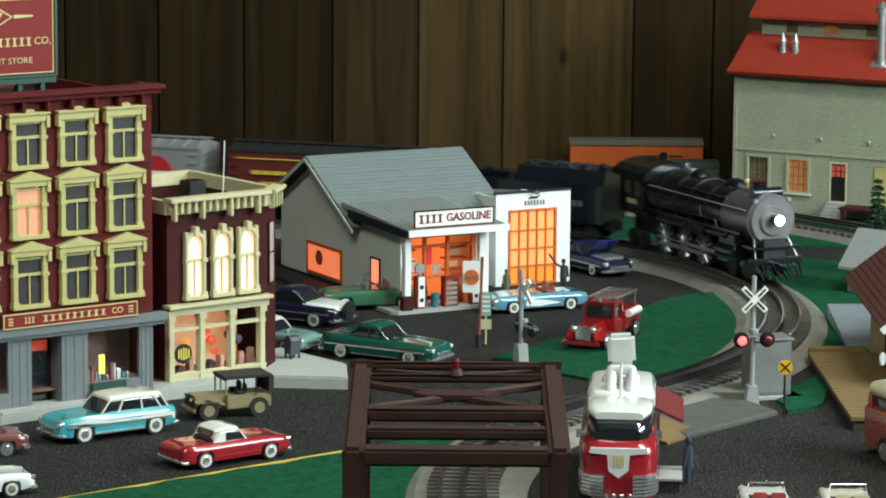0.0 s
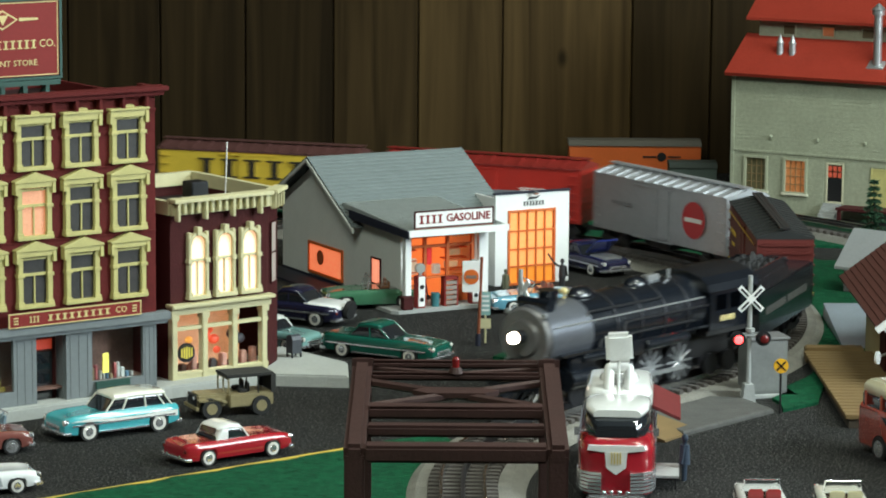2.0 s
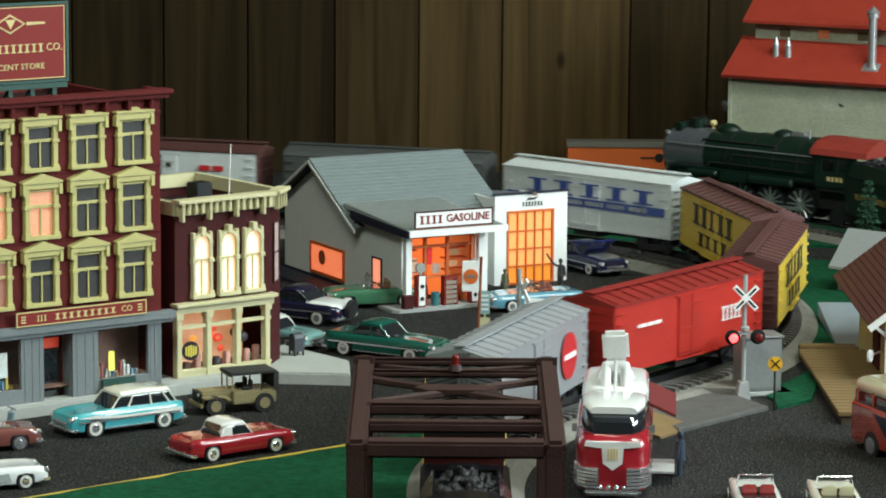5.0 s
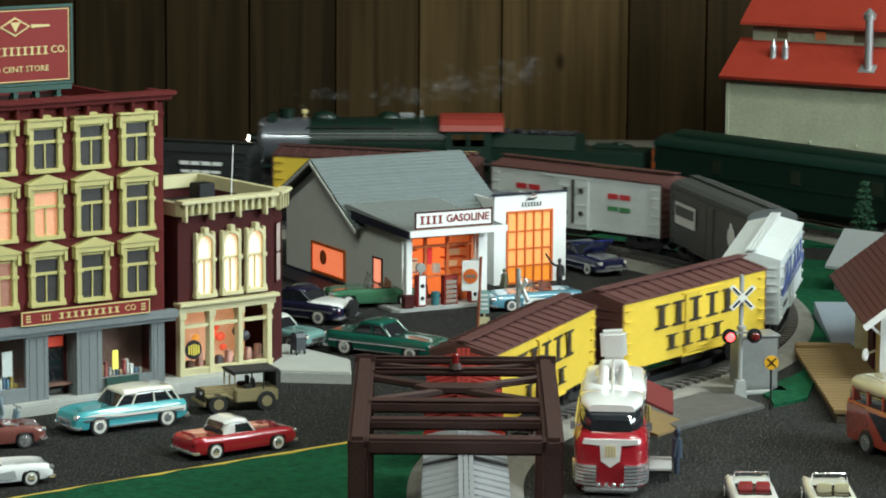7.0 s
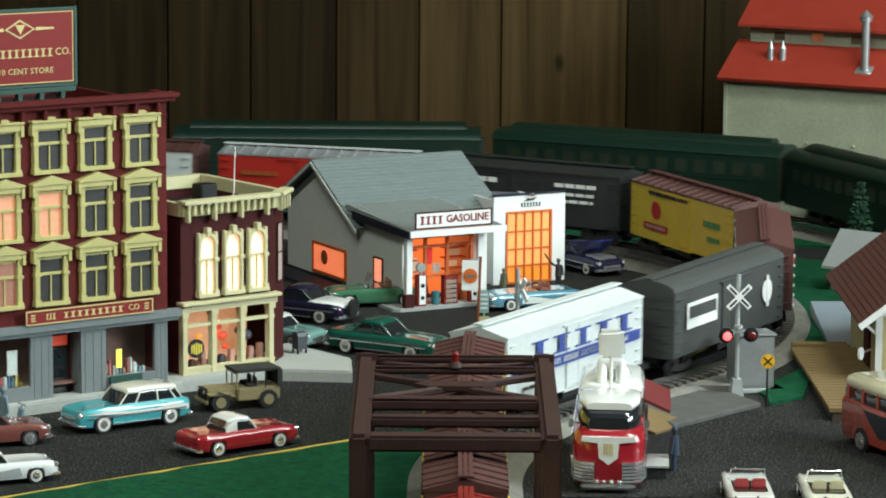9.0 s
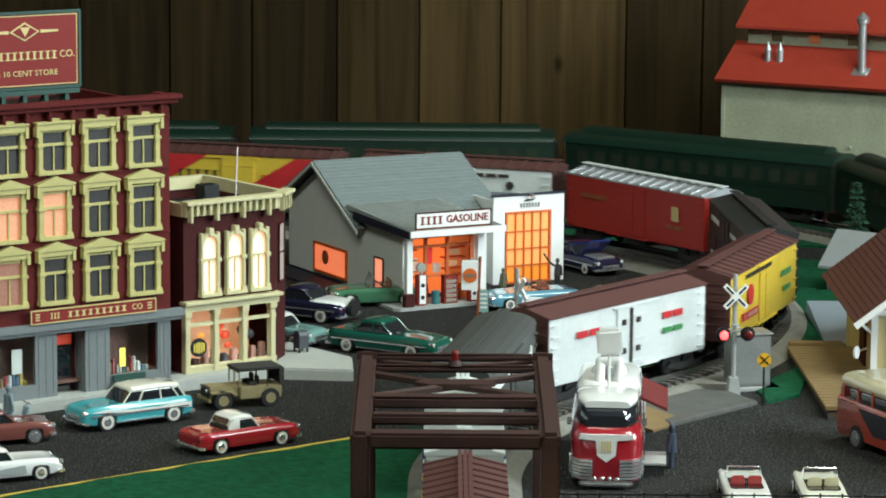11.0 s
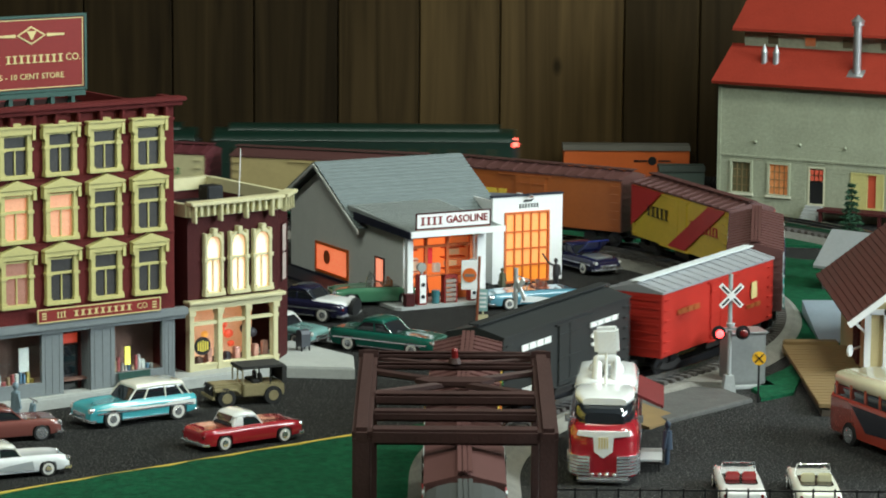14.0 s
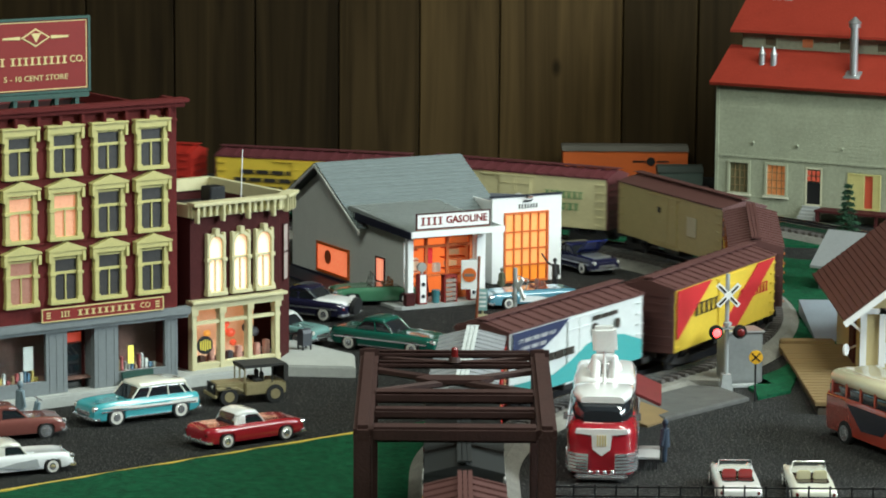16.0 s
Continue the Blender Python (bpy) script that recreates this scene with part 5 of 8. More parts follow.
        for x0, x1 in posts:
            for s in (-1, 1):
                bm = B()
                cyl(bm, (x0, s * g * 0.905, belt * 0.96), (x1, s * g * 0.865, top - k * 0.6), 0.0008, seg=6)
                part("pillar", bm, paint(roof or body), c)
        if style == "coupe":
            q = [(e - 0.0008, g * 0.915, belt * 0.86, belt * 0.985, 0.6), ((e + d) / 2, g * 0.915, belt * 0.86, (belt + top) / 2 + 0.0010, 0.72), (d, g * 0.89, belt * 0.86, top + 0.0002, 0.62), (d + (b2 - d) * 0.30, g * 0.90, belt * 0.86, top + 0.0004, 0.62)]
            part("roof_quarter", loft(q), paint(roof or body), c, smooth=True)
            bm = B()
            box(bm, e * 0.95, d * 1.02, -g * 0.62, g * 0.62, -0.0004, 0.0004)
            part("rear_window", bm, SMOKED, c, m=Matrix.Translation(((e + d) / 2 - 0.0012, 0, (belt + top) / 2 + 0.0012)) @ Matrix.Rotation(-math.atan2(top - belt, d - e), 4, "Y") @ Matrix.Translation((-(e * 0.95 + d * 1.02) / 2, 0, 0)))
    else:
        bm = B()
        box(bm, e, a * 0.9, -h * 0.74, h * 0.74, belt * 0.80, belt * 1.015, 0.0006)
        part("cockpit", bm, paint((0.03, 0.02, 0.02)), c)
        for s in (-1, 1):
            bm = B()
            box(bm, -0.004, 0.004, -h * 0.30, h * 0.30, 0, 0.003, 0.001)
            box(bm, -0.0055, -0.003, -h * 0.30, h * 0.30, 0, 0.008, 0.001)
            part("seat", bm, paint(seats), c, m=pose(e * 0.45, s * h * 0.36, belt * 0.98))
        bm = B()
        for s in (-1, 1):
            cyl(bm, (a, s * h * 0.78, belt * 0.98), (b2 + 0.002, s * h * 0.70, Ht), 0.0006, seg=6)
        cyl(bm, (b2 + 0.002, -h * 0.70, Ht), (b2 + 0.002, h * 0.70, Ht), 0.0006, seg=6)
        part("windscreen_frame", bm, CHROME, c)
        bm = B()
        v = [bm.verts.new(p) for p in ((a, -h * 0.76, belt), (a, h * 0.76, belt), (b2 + 0.002, h * 0.69, Ht), (b2 + 0.002, -h * 0.69, Ht), (a - 0.0005, -h * 0.76, belt), (a - 0.0005, h * 0.76, belt), (b2 + 0.0015, h * 0.69, Ht), (b2 + 0.0015, -h * 0.69, Ht))]
        for q in ((0, 1, 2, 3), (7, 6, 5, 4), (0, 4, 5, 1), (2, 6, 7, 3), (1, 5, 6, 2), (0, 3, 7, 4)):
            bm.faces.new([v[i] for i in q])
        o = part("windscreen", bm, GLASS, c)
        o.visible_shadow = False
    for s, nm in ((1, "front_bumper"), (-1, "rear_bumper")):
        bm = B()
        box(bm, s * f - 0.0012, s * f + 0.0016, -h * 0.93, h * 0.93, z0 + 0.0005, z0 + 0.0032, 0.0008)
        for sy in (-1, 1):
            box(bm, s * f - 0.001, s * f + 0.0022, sy * h * 0.45 - 0.001, sy * h * 0.45 + 0.001, z0, z0 + 0.0048, 0.0005)
            box(bm, s * f * 0.90, s * f, sy * h * 0.97 - 0.0007, sy * h * 0.97 + 0.0007, z0 + 0.0005, z0 + 0.0028, 0.0004)
        part(nm, bm, CHROME, c, smooth=True)
    bm = B()
    box(bm, f * 0.985, f + 0.0008, -h * 0.55, h * 0.55, z0 + 0.004, belt * 0.62, 0.0004)
    for k in range(3):
        z = z0 + 0.0045 + k * (belt * 0.62 - z0 - 0.005) / 3
        box(bm, f, f + 0.0013, -h * 0.55, h * 0.55, z, z + 0.0006)
    part("grille", bm, CHROME, c)
    for sy in (-1, 1):
        bm = B()
        cyl(bm, (f * 0.92, sy * h * 0.78, belt * 0.74), (f * 0.99, sy * h * 0.78, belt * 0.74), 0.0027, 0.0025, 14)
        hl = part("headlight", bm, CHROME, c, smooth=True)
        bm = B()
        ball(bm, (f * 0.99, sy * h * 0.78, belt * 0.74), 0.0020, 0.45, seg=10)
        part("headlight_lens", bm, WHITEWALL, hl, smooth=True)
        bm = B()
        ball(bm, (-f + 0.001, sy * h * 0.78, belt * 0.66 + fins * 0.5), 0.0018, 0.7, seg=10)
        part("tail_light", bm, REDDARK, c, smooth=True)
    if trim:
        bm = B()
        for s in (-1, 1):
            box(bm, -f * 0.88, f * 0.88, s * h * 1.006 - 0.0003, s * h * 1.006 + 0.0003, belt * 0.60, belt * 0.66)
            box(bm, -f * 0.42, f * 0.42, s * h * 1.004 - 0.0003, s * h * 1.004 + 0.0003, z0 + 0.0003, z0 + 0.0014)
        part("side_trim", bm, CHROME, c)
    if flame:
        bm = B()
        for s in (-1, 1):
            prism(bm, [(f * 0.32, belt * 0.78), (f * 0.36, belt * 0.40), (f * 0.05, belt * 0.36), (-f * 0.42, belt * 0.48), (-f * 0.05, belt * 0.68)], s * h * 1.0, s * h * 1.012)
        part("side_cove", bm, paint(flame), c)
    return c


def flash(c, L, W, Ht, colour):
    """A pale two-part side flash along both flanks."""
    f, h, b = L / 2, W / 2, Ht * 0.62
    bm = B()
    for s in (-1, 1):
        prism(bm, [(f * 0.90, b * 0.78), (f * 0.2, b * 0.66), (-f * 0.25, b * 0.66), (-f * 0.30, b * 0.74), (f * 0.15, b * 0.75), (f * 0.60, b * 0.84)], s * h * 0.985, s * h * 1.014)
        prism(bm, [(-f * 0.15, b * 0.68), (-f * 0.92, b * 0.56), (-f * 0.92, b * 0.78), (-f * 0.55, b * 0.80)], s * h * 0.97, s * h * 1.010)
    part("side_flash", bm, paint(colour), c, "pale side flash")


TURQ, IVORY = (0.06, 0.36, 0.40), (0.78, 0.76, 0.66)
wagon = car("station_wagon", pose(-0.274, 2.692, 0, 0, 0, 215), "turquoise two-tone station wagon with cream roof parked at the kerb", 0.110, 0.042, 0.036, TURQ, IVORY, "wagon", fins=0.0015, cab=(0.14, 0.05, -0.36, -0.44))
flash(wagon, 0.110, 0.042, 0.036, (0.72, 0.74, 0.70))
car("coupe", pose(-0.172, 2.602, 0, 0, 0, 37), "red hardtop coupe with white roof on the road", 0.102, 0.040, 0.031, (0.32, 0.012, 0.02), (0.8, 0.8, 0.78), "coupe", fins=0.0015, cab=(0.10, 0.02, -0.14, -0.20), trim=False)
car("hardtop", pose(-0.052, 3.022, 0, 0, 0, -30), "dark green hardtop car with chrome grille on the asphalt", 0.122, 0.042, 0.035, (0.006, 0.085, 0.060), None, "sedan", fins=0.002, cab=(0.10, 0.0, -0.17, -0.27))
car("convertible", pose(0.092, 3.288, 0, 0, 0, 205), "pale blue open sports car with white side coves", 0.106, 0.039, 0.030, (0.10, 0.26, 0.34), None, "open", flame=(0.75, 0.78, 0.78), cab=(0.10, 0.03, -0.20, -0.24), trim=False)
car("roadster", pose(-0.072, 3.292, 0, 0, 0, 192), "sage green open roadster by the filling station", 0.100, 0.039, 0.033, (0.045, 0.14, 0.075), None, "open", cab=(0.08, 0.02, -0.20, -0.24), trim=False, seats=(0.25, 0.12, 0.06))
ford = car("hardtop", pose(-0.146, 3.210, 0, 0, 0, 152), "navy hardtop car with white boot lid and spare wheel", 0.116, 0.043, 0.036, (0.010, 0.010, 0.03), None, "sedan", cab=(0.16, 0.06, -0.10, -0.22))
part("boot_lid", loft([(-0.0575, 0.014, 0.017, 0.0200, 0.4), (-0.052, 0.0175, 0.018, 0.0228, 0.4), (-0.030, 0.0185, 0.019, 0.0240, 0.4), (-0.020, 0.0180, 0.019, 0.0242, 0.4)]), paint((0.78, 0.78, 0.76)), ford, "white boot lid", smooth=True)
bm = B()
cyl(bm, (-0.0595, 0, 0.0170), (-0.0645, 0, 0.0160), 0.0092, seg=20)
part("spare_wheel", bm, TYRE, ford)
car("sports_car", pose(-0.358, 2.474, 0, 0, 0, 26), "white sports car with silver side coves at the road edge", 0.098, 0.038, 0.029, (0.75, 0.76, 0.76), (0.7, 0.68, 0.6), "coupe", flame=(0.35, 0.37, 0.38), cab=(0.08, 0.01, -0.16, -0.24), trim=False)
car("coupe", pose(-0.379, 2.610, 0, 0, 0, 24), "metallic brown rounded coupe parked by the shops", 0.094, 0.038, 0.031, (0.17, 0.055, 0.045), None, "coupe", cab=(0.14, 0.02, -0.16, -0.38), trim=False, white=False)
car("convertible", pose(0.240, 2.420, 0, 0, 0, 90), "white open car with red interior parked by the fence", 0.095, 0.037, 0.026, (0.74, 0.72, 0.68), None, "open", cab=(0.10, 0.04, -0.24, -0.28), trim=False, seats=(0.42, 0.05, 0.05))
car("convertible", pose(0.300, 2.416, 0, 0, 0, 90), "cream open car with pale interior parked by the fence", 0.095, 0.037, 0.026, (0.76, 0.74, 0.62), None, "open", cab=(0.10, 0.04, -0.24, -0.28), trim=False, seats=(0.6, 0.55, 0.35))
car("sedan", pose(-0.160, 3.075, 0, 0, 0, -35), "pale teal car with chrome front behind the shop corner", 0.095, 0.037, 0.03, (0.20, 0.38, 0.36), (0.7, 0.7, 0.66), "sedan")
mer = car("sedan", pose(0.160, 3.525, 0, 0, 0, -58), "dark blue sedan with its bonnet open by the garage", 0.105, 0.041, 0.033, (0.010, 0.012, 0.05), None, "sedan", cab=(0.08, -0.02, -0.18, -0.30))
bm = B()
box(bm, -0.026, 0.0, -0.015, 0.015, -0.0008, 0.0012, 0.0008)
part("bonnet", bm, paint((0.02, 0.03, 0.16)), mer, "raised blue bonnet", m=pose(0.012, 0, 0.0225, 0, 143, 0))
bm = B()
box(bm, 0.016, 0.045, -0.012, 0.012, 0.018, 0.0212, 0.001)
part("engine", bm, GALV, mer)


def jeep():
    c = thing("jeep", pose(-0.181, 2.770, 0, 0, 0, 204), "khaki army jeep with dark canvas top parked at the kerb", "model car", "die-cast cars")
    khaki, canvas = mat("khaki", (0.25, 0.205, 0.105), 0.5, var=0.2), mat("canvas", (0.025, 0.024, 0.022), 0.85, var=0.2, bump=0.3)
    bm = B()
    box(bm, -0.034, 0.006, -0.0145, 0.0145, 0.008, 0.0195, 0.001)
    box(bm, 0.006, 0.034, -0.0105, 0.0105, 0.009, 0.0205, 0.0015)
    part("body", bm, khaki, c)
    bm = B()
    for s in (-1, 1):
        prism(bm, [(0.008, 0.0135), (0.014, 0.0165), (0.034, 0.0165), (0.034, 0.0150), (0.015, 0.0150), (0.010, 0.0125)], s * 0.0105, s * 0.0165)
    box(bm, 0.034, 0.0365, -0.016, 0.016, 0.0075, 0.0105, 0.0005)
    part("wing", bm, khaki, c)
    bm = B()
    box(bm, 0.034, 0.0352, -0.0105, 0.0105, 0.010, 0.0205, 0.0004)
    for k in range(7):
        box(bm, 0.0352, 0.0356, -0.0075 + k * 0.0025 - 0.0006, -0.0075 + k * 0.0025 + 0.0006, 0.0115, 0.019)
    part("radiator_grille", bm, BLACK, c)
    bm = B()
    for q in ((0.0065, -0.0140, -0.0130, 0.020, 0.033), (0.0065, 0.0130, 0.0140, 0.020, 0.033), (0.0065, -0.0140, 0.0140, 0.0320, 0.0335), (0.0065, -0.0006, 0.0006, 0.020, 0.033)):
        box(bm, q[0] - 0.0006, q[0] + 0.0006, q[1], q[2], q[3], q[4])
    part("windscreen_frame", bm, khaki, c)
    bm = B()
    box(bm, -0.0355, 0.009, -0.0155, 0.0155, 0.0335, 0.0362, 0.0012)
    for s in (-1, 1):
        box(bm, -0.0355, -0.0315, s * 0.0148 - 0.0006, s * 0.0148 + 0.0006, 0.019, 0.0345)
        cyl(bm, (-0.020, s * 0.0145, 0.019), (-0.020, s * 0.0145, 0.034), 0.0007, seg=6)
    box(bm, -0.036, -0.0348, -0.0148, 0.0148, 0.019, 0.0345)
    part("canvas_top", bm, canvas, c, "dark canvas top")
    for s in (-1, 1):
        bm = B()
        box(bm, -0.012, -0.004, s * 0.007 - 0.0045, s * 0.007 + 0.0045, 0.0195, 0.0225, 0.001)
        box(bm, -0.0135, -0.0115, s * 0.007 - 0.0045, s * 0.007 + 0.0045, 0.0195, 0.0285, 0.001)
        part("seat", bm, canvas, c)
        for x in (0.0225, -0.0225):
            bm = B()
            cyl(bm, (x, s * 0.0165, 0.0085), (x, s * 0.0105, 0.0085), 0.0085, seg=20)
            w = part("wheel", bm, TYRE, c, smooth=True)
            bm = B()
            cyl(bm, (x, s * 0.0168, 0.0085), (x, s * 0.012, 0.0085), 0.0048, seg=16)
            part("rim", bm, khaki, w)
        bm = B()
        cyl(bm, (0.0352, s * 0.0078, 0.0175), (0.0362, s * 0.0078, 0.0175), 0.0017, seg=10)
        part("headlight", bm, CHROME, c)


jeep()


def fire_truck():
    c = thing("fire_truck", pose(0.150, 3.095, 0.003, 0, 0, 247), "vintage red fire truck with white hose reels on the turf", "model truck")
    red = paint((0.30, 0.010, 0.014))
    bm = B()
    box(bm, 0.008, 0.048, -0.010, 0.010, 0.010, 0.024, 0.003)
    part("bonnet", bm, red, c, smooth=True)
    bm = B()
    box(bm, -0.016, 0.008, -0.0165, 0.0165, 0.010, 0.024, 0.0015)
    box(bm, -0.016, 0.004, -0.0155, 0.0155, 0.036, 0.040, 0.0015)
    for s in (-1, 1):
        for x in (-0.015, 0.005):
            box(bm, x - 0.001, x + 0.001, s * 0.0145 - 0.001, s * 0.0145 + 0.001, 0.024, 0.036)
    part("cab", bm, red, c)
    bm = B()
    box(bm, -0.0145, 0.0045, -0.0138, 0.0138, 0.024, 0.036)
    part("window_glass", bm, SMOKED, c)
    bm = B()
    box(bm, -0.062, -0.016, -0.0175, 0.0175, 0.010, 0.029, 0.0015)
    part("hose_body", bm, red, c)
    bm = B()
    for y in (-0.014, 0.014):
        box(bm, -0.060, 0.000, y - 0.0007, y + 0.0007, 0.042, 0.0435)
    for k in range(10):
        box(bm, -0.058 + k * 0.006, -0.057 + k * 0.006, -0.014, 0.014, 0.0422, 0.0432)
    for x in (-0.055, -0.02):
        for y in (-0.014, 0.014):
            box(bm, x, x + 0.0012, y - 0.0006, y + 0.0006, 0.029, 0.042)
    part("ladder", bm, CHROME, c)
    for s in (-1, 1):
        bm = B()
        cyl(bm, (-0.050, s * 0.020, 0.026), (-0.020, s * 0.020, 0.026), 0.0035, seg=12)
        part("hose_roll", bm, WHITE, c, "white hose roll", smooth=True)
        bm = B()
        prism(bm, [(0.018, 0.011), (0.022, 0.017), (0.036, 0.018), (0.046, 0.011), (0.046, 0.0095), (0.036, 0.0160), (0.023, 0.0150), (0.020, 0.0095)], s * 0.010, s * 0.019)
        part("mudguard", bm, red, c)
        bm = B()
        ball(bm, (0.049, s * 0.0095, 0.021), 0.0034, seg=12)
        part("headlight", bm, CHROME, c, smooth=True)
        wheel(c, 0.033, s * 0.0155, 0.0088, 0.006, False)
        wheel(c, -0.043, s * 0.0160, 0.0088, 0.008, False)
    bm = B()
    box(bm, 0.053, 0.056, -0.019, 0.019, 0.0065, 0.0105, 0.0008)
    part("front_bumper", bm, red, c)
    bm = B()
    box(bm, 0.048, 0.0495, -0.0075, 0.0075, 0.010, 0.024, 0.0015)
    part("radiator", bm, CHROME, c)
    bm = B()
    cyl(bm, (0.004, 0, 0.040), (0.004, 0, 0.044), 0.0022, 0.0016, 10)
    cyl(bm, (-0.008, 0.010, 0.040), (-0.008, 0.010, 0.0445), 0.0016, seg=8)
    part("bell", bm, CHROME, c, smooth=True)


fire_truck()


def show_bus():
    """Streamlined red and white exhibition bus with a raised lighting mast."""
    c = thing("show_bus", pose(0.1385, 2.545, 0, 0, 0, -94), "streamlined red and white exhibition bus with raised white light mast", "model bus")
    red, cream = paint((0.30, 0.012, 0.02)), paint((0.78, 0.78, 0.76))
    st = [(-0.085, 0.026, 0.008, 0.046, 0.7), (-0.075, 0.029, 0.006, 0.052, 0.7), (0.055, 0.0295, 0.006, 0.052, 0.72), (0.078, 0.0285, 0.006, 0.050, 0.72), (0.088, 0.0245, 0.0065, 0.047, 0.7), (0.092, 0.019, 0.008, 0.044, 0.7)]
    part("body", loft(st), red, c, smooth=True)
    st = [(0.020, 0.0235, 0.048, 0.058, 0.4), (0.030, 0.0255, 0.048, 0.066, 0.5), (0.060, 0.0250, 0.048, 0.066, 0.5), (0.076, 0.0215, 0.048, 0.063, 0.5), (0.082, 0.016, 0.049, 0.058, 0.5)]
    part("cab_glass", loft(st), SMOKED, c, "dark wraparound cab glass", smooth=True)
    st = [(0.014, 0.0230, 0.063, 0.069, 0.4), (0.030, 0.0255, 0.0645, 0.0715, 0.4), (0.062, 0.0240, 0.0645, 0.0712, 0.4), (0.076, 0.018, 0.0635, 0.069, 0.4)]
    part("cab_roof", loft(st), cream, c, "white cab roof", smooth=True)
    st = [(-0.082, 0.022, 0.050, 0.060, 0.5), (-0.070, 0.027, 0.050, 0.072, 0.5), (-0.010, 0.027, 0.050, 0.074, 0.5), (0.014, 0.024, 0.050, 0.070, 0.5), (0.024, 0.018, 0.050, 0.062, 0.5)]
    part("upper_deck", loft(st), cream, c, "white rounded upper deck", smooth=True)
    bm = B()
    prism(bm, [(-0.021, 0.045), (0.021, 0.045), (0.022, 0.0415), (0.0085, 0.0400), (0.0075, 0.028), (0.0, 0.0225), (-0.0075, 0.028), (-0.0085, 0.0400), (-0.022, 0.0415)], 0.0890, 0.0935, "x")
    part("front_emblem", bm, cream, c, "white winged front panel")
    for k in range(4):
        bm = B()
        box(bm, 0.0935, 0.0942, -0.004 + k * 0.0022, -0.0028 + k * 0.0022, 0.031, 0.040)
        part("emblem_bar", bm, GOLD, c)
    for s in (-1, 1):
        for k in range(6):
            bm = B()
            z = 0.0085 + k * 0.0028
            pts = [(0.0965 - 0.0, s * 0.011), (0.0935, s * 0.021), (0.086, s * 0.0275), (0.074, s * 0.0302), (0.070, s * 0.0302), (0.070, s * 0.028), (0.084, s * 0.025), (0.090, s * 0.019), (0.092, s * 0.011)]
            prism(bm, pts, z, z + 0.0021, "z")
            part("chrome_slat", bm, CHROME, c)
        bm = B()
        box(bm, -0.080, 0.070, s * 0.0296 - 0.0006, s * 0.0296 + 0.0006, 0.040, 0.0425)
        part("side_trim", bm, CHROME, c)
        for x in (-0.055, 0.048):
            wheel(c, x, s * 0.0255, 0.0105, 0.007, False)
        bm = B()
        cyl(bm, (0.078, s * 0.024, 0.053), (0.086, s * 0.030, 0.055), 0.0009, seg=6)
        box(bm, 0.085, 0.087, s * 0.030 - 0.002, s * 0.030 + 0.002, 0.0515, 0.0575)
        part("mirror", bm, CHROME, c)
    bm = B()
    box(bm, 0.086, 0.0975, -0.022, 0.022, 0.0030, 0.0075, 0.002)
    part("front_bumper", bm, CHROME, c, smooth=True)
    bm = B()
    for k in range(4):
        ball(bm, (0.0960, -0.009 + k * 0.006, 0.0095), 0.0017, 0.6, seg=8)
    part("headlight", bm, CHROME, c, smooth=True)
    # mast: two cheeks, a stem and the lamp head
    bm = B()
    for s in (-1, 1):
        cyl(bm, (0.006, s * 0.008, 0.066), (-0.002, s * 0.0075, 0.086), 0.0045, 0.0042, 14)
        ball(bm, (-0.002, s * 0.0075, 0.086), 0.0042, seg=12)
    cyl(bm, (-0.002, -0.0075, 0.0865), (-0.002, 0.0075, 0.0865), 0.0044, seg=14)
    ball(bm, (-0.020, 0, 0.074), 0.012, 1.5, 1.3, 0.9, 16)
    part("mast_cradle", bm, cream, c, "white mast cradle", smooth=True)
    bm = B()
    cyl(bm, (0.020, 0, 0.069), (0.018, 0, 0.096), 0.0014, seg=10)
    part("mast_stem", bm, cream, c)
    bm = B()
    box(bm, -0.0055, 0.0055, -0.0105, 0.0105, -0.0118, 0.0118, 0.0028)
    part("lamp_head", bm, cream, c, "white floodlight head", smooth=True, m=pose(0.0165, 0.0, 0.1062, 4, 6, 0))
    # opened side: a red roof flap on the stage side
    bm = B()
    box(bm, -0.055, 0.030, 0.0, 0.006, -0.001, 0.001, 0.0005)
    part("flap_hinge", bm, cream, c, m=pose(0, 0.0205, 0.0650))
    bm = B()
    box(bm, -0.055, 0.030, 0.006, 0.030, -0.0012, 0.0012, 0.0006)
    part("roof_flap", bm, mat("flap_red", (0.13, 0.014, 0.014), 0.6, var=0.2), c, "raised red side flap", m=pose(0, 0.021, 0.0650, -24))
    bm = B()
    box(bm, 0.000, 0.045, 0.0, 0.018, 0.0095, 0.0115, 0.0004)
    part("stage", bm, CONCRETE, c, "grey fold-down stage", m=pose(0, 0.030, 0))
    for x in (0.004, 0.040):
        bm = B()
        cyl(bm, (x, 0.0155, 0), (x, 0.0155, 0.0095), 0.0008, seg=6)
        part("stage_leg", bm, BLACK, c, m=pose(0, 0.030, 0))


show_bus()


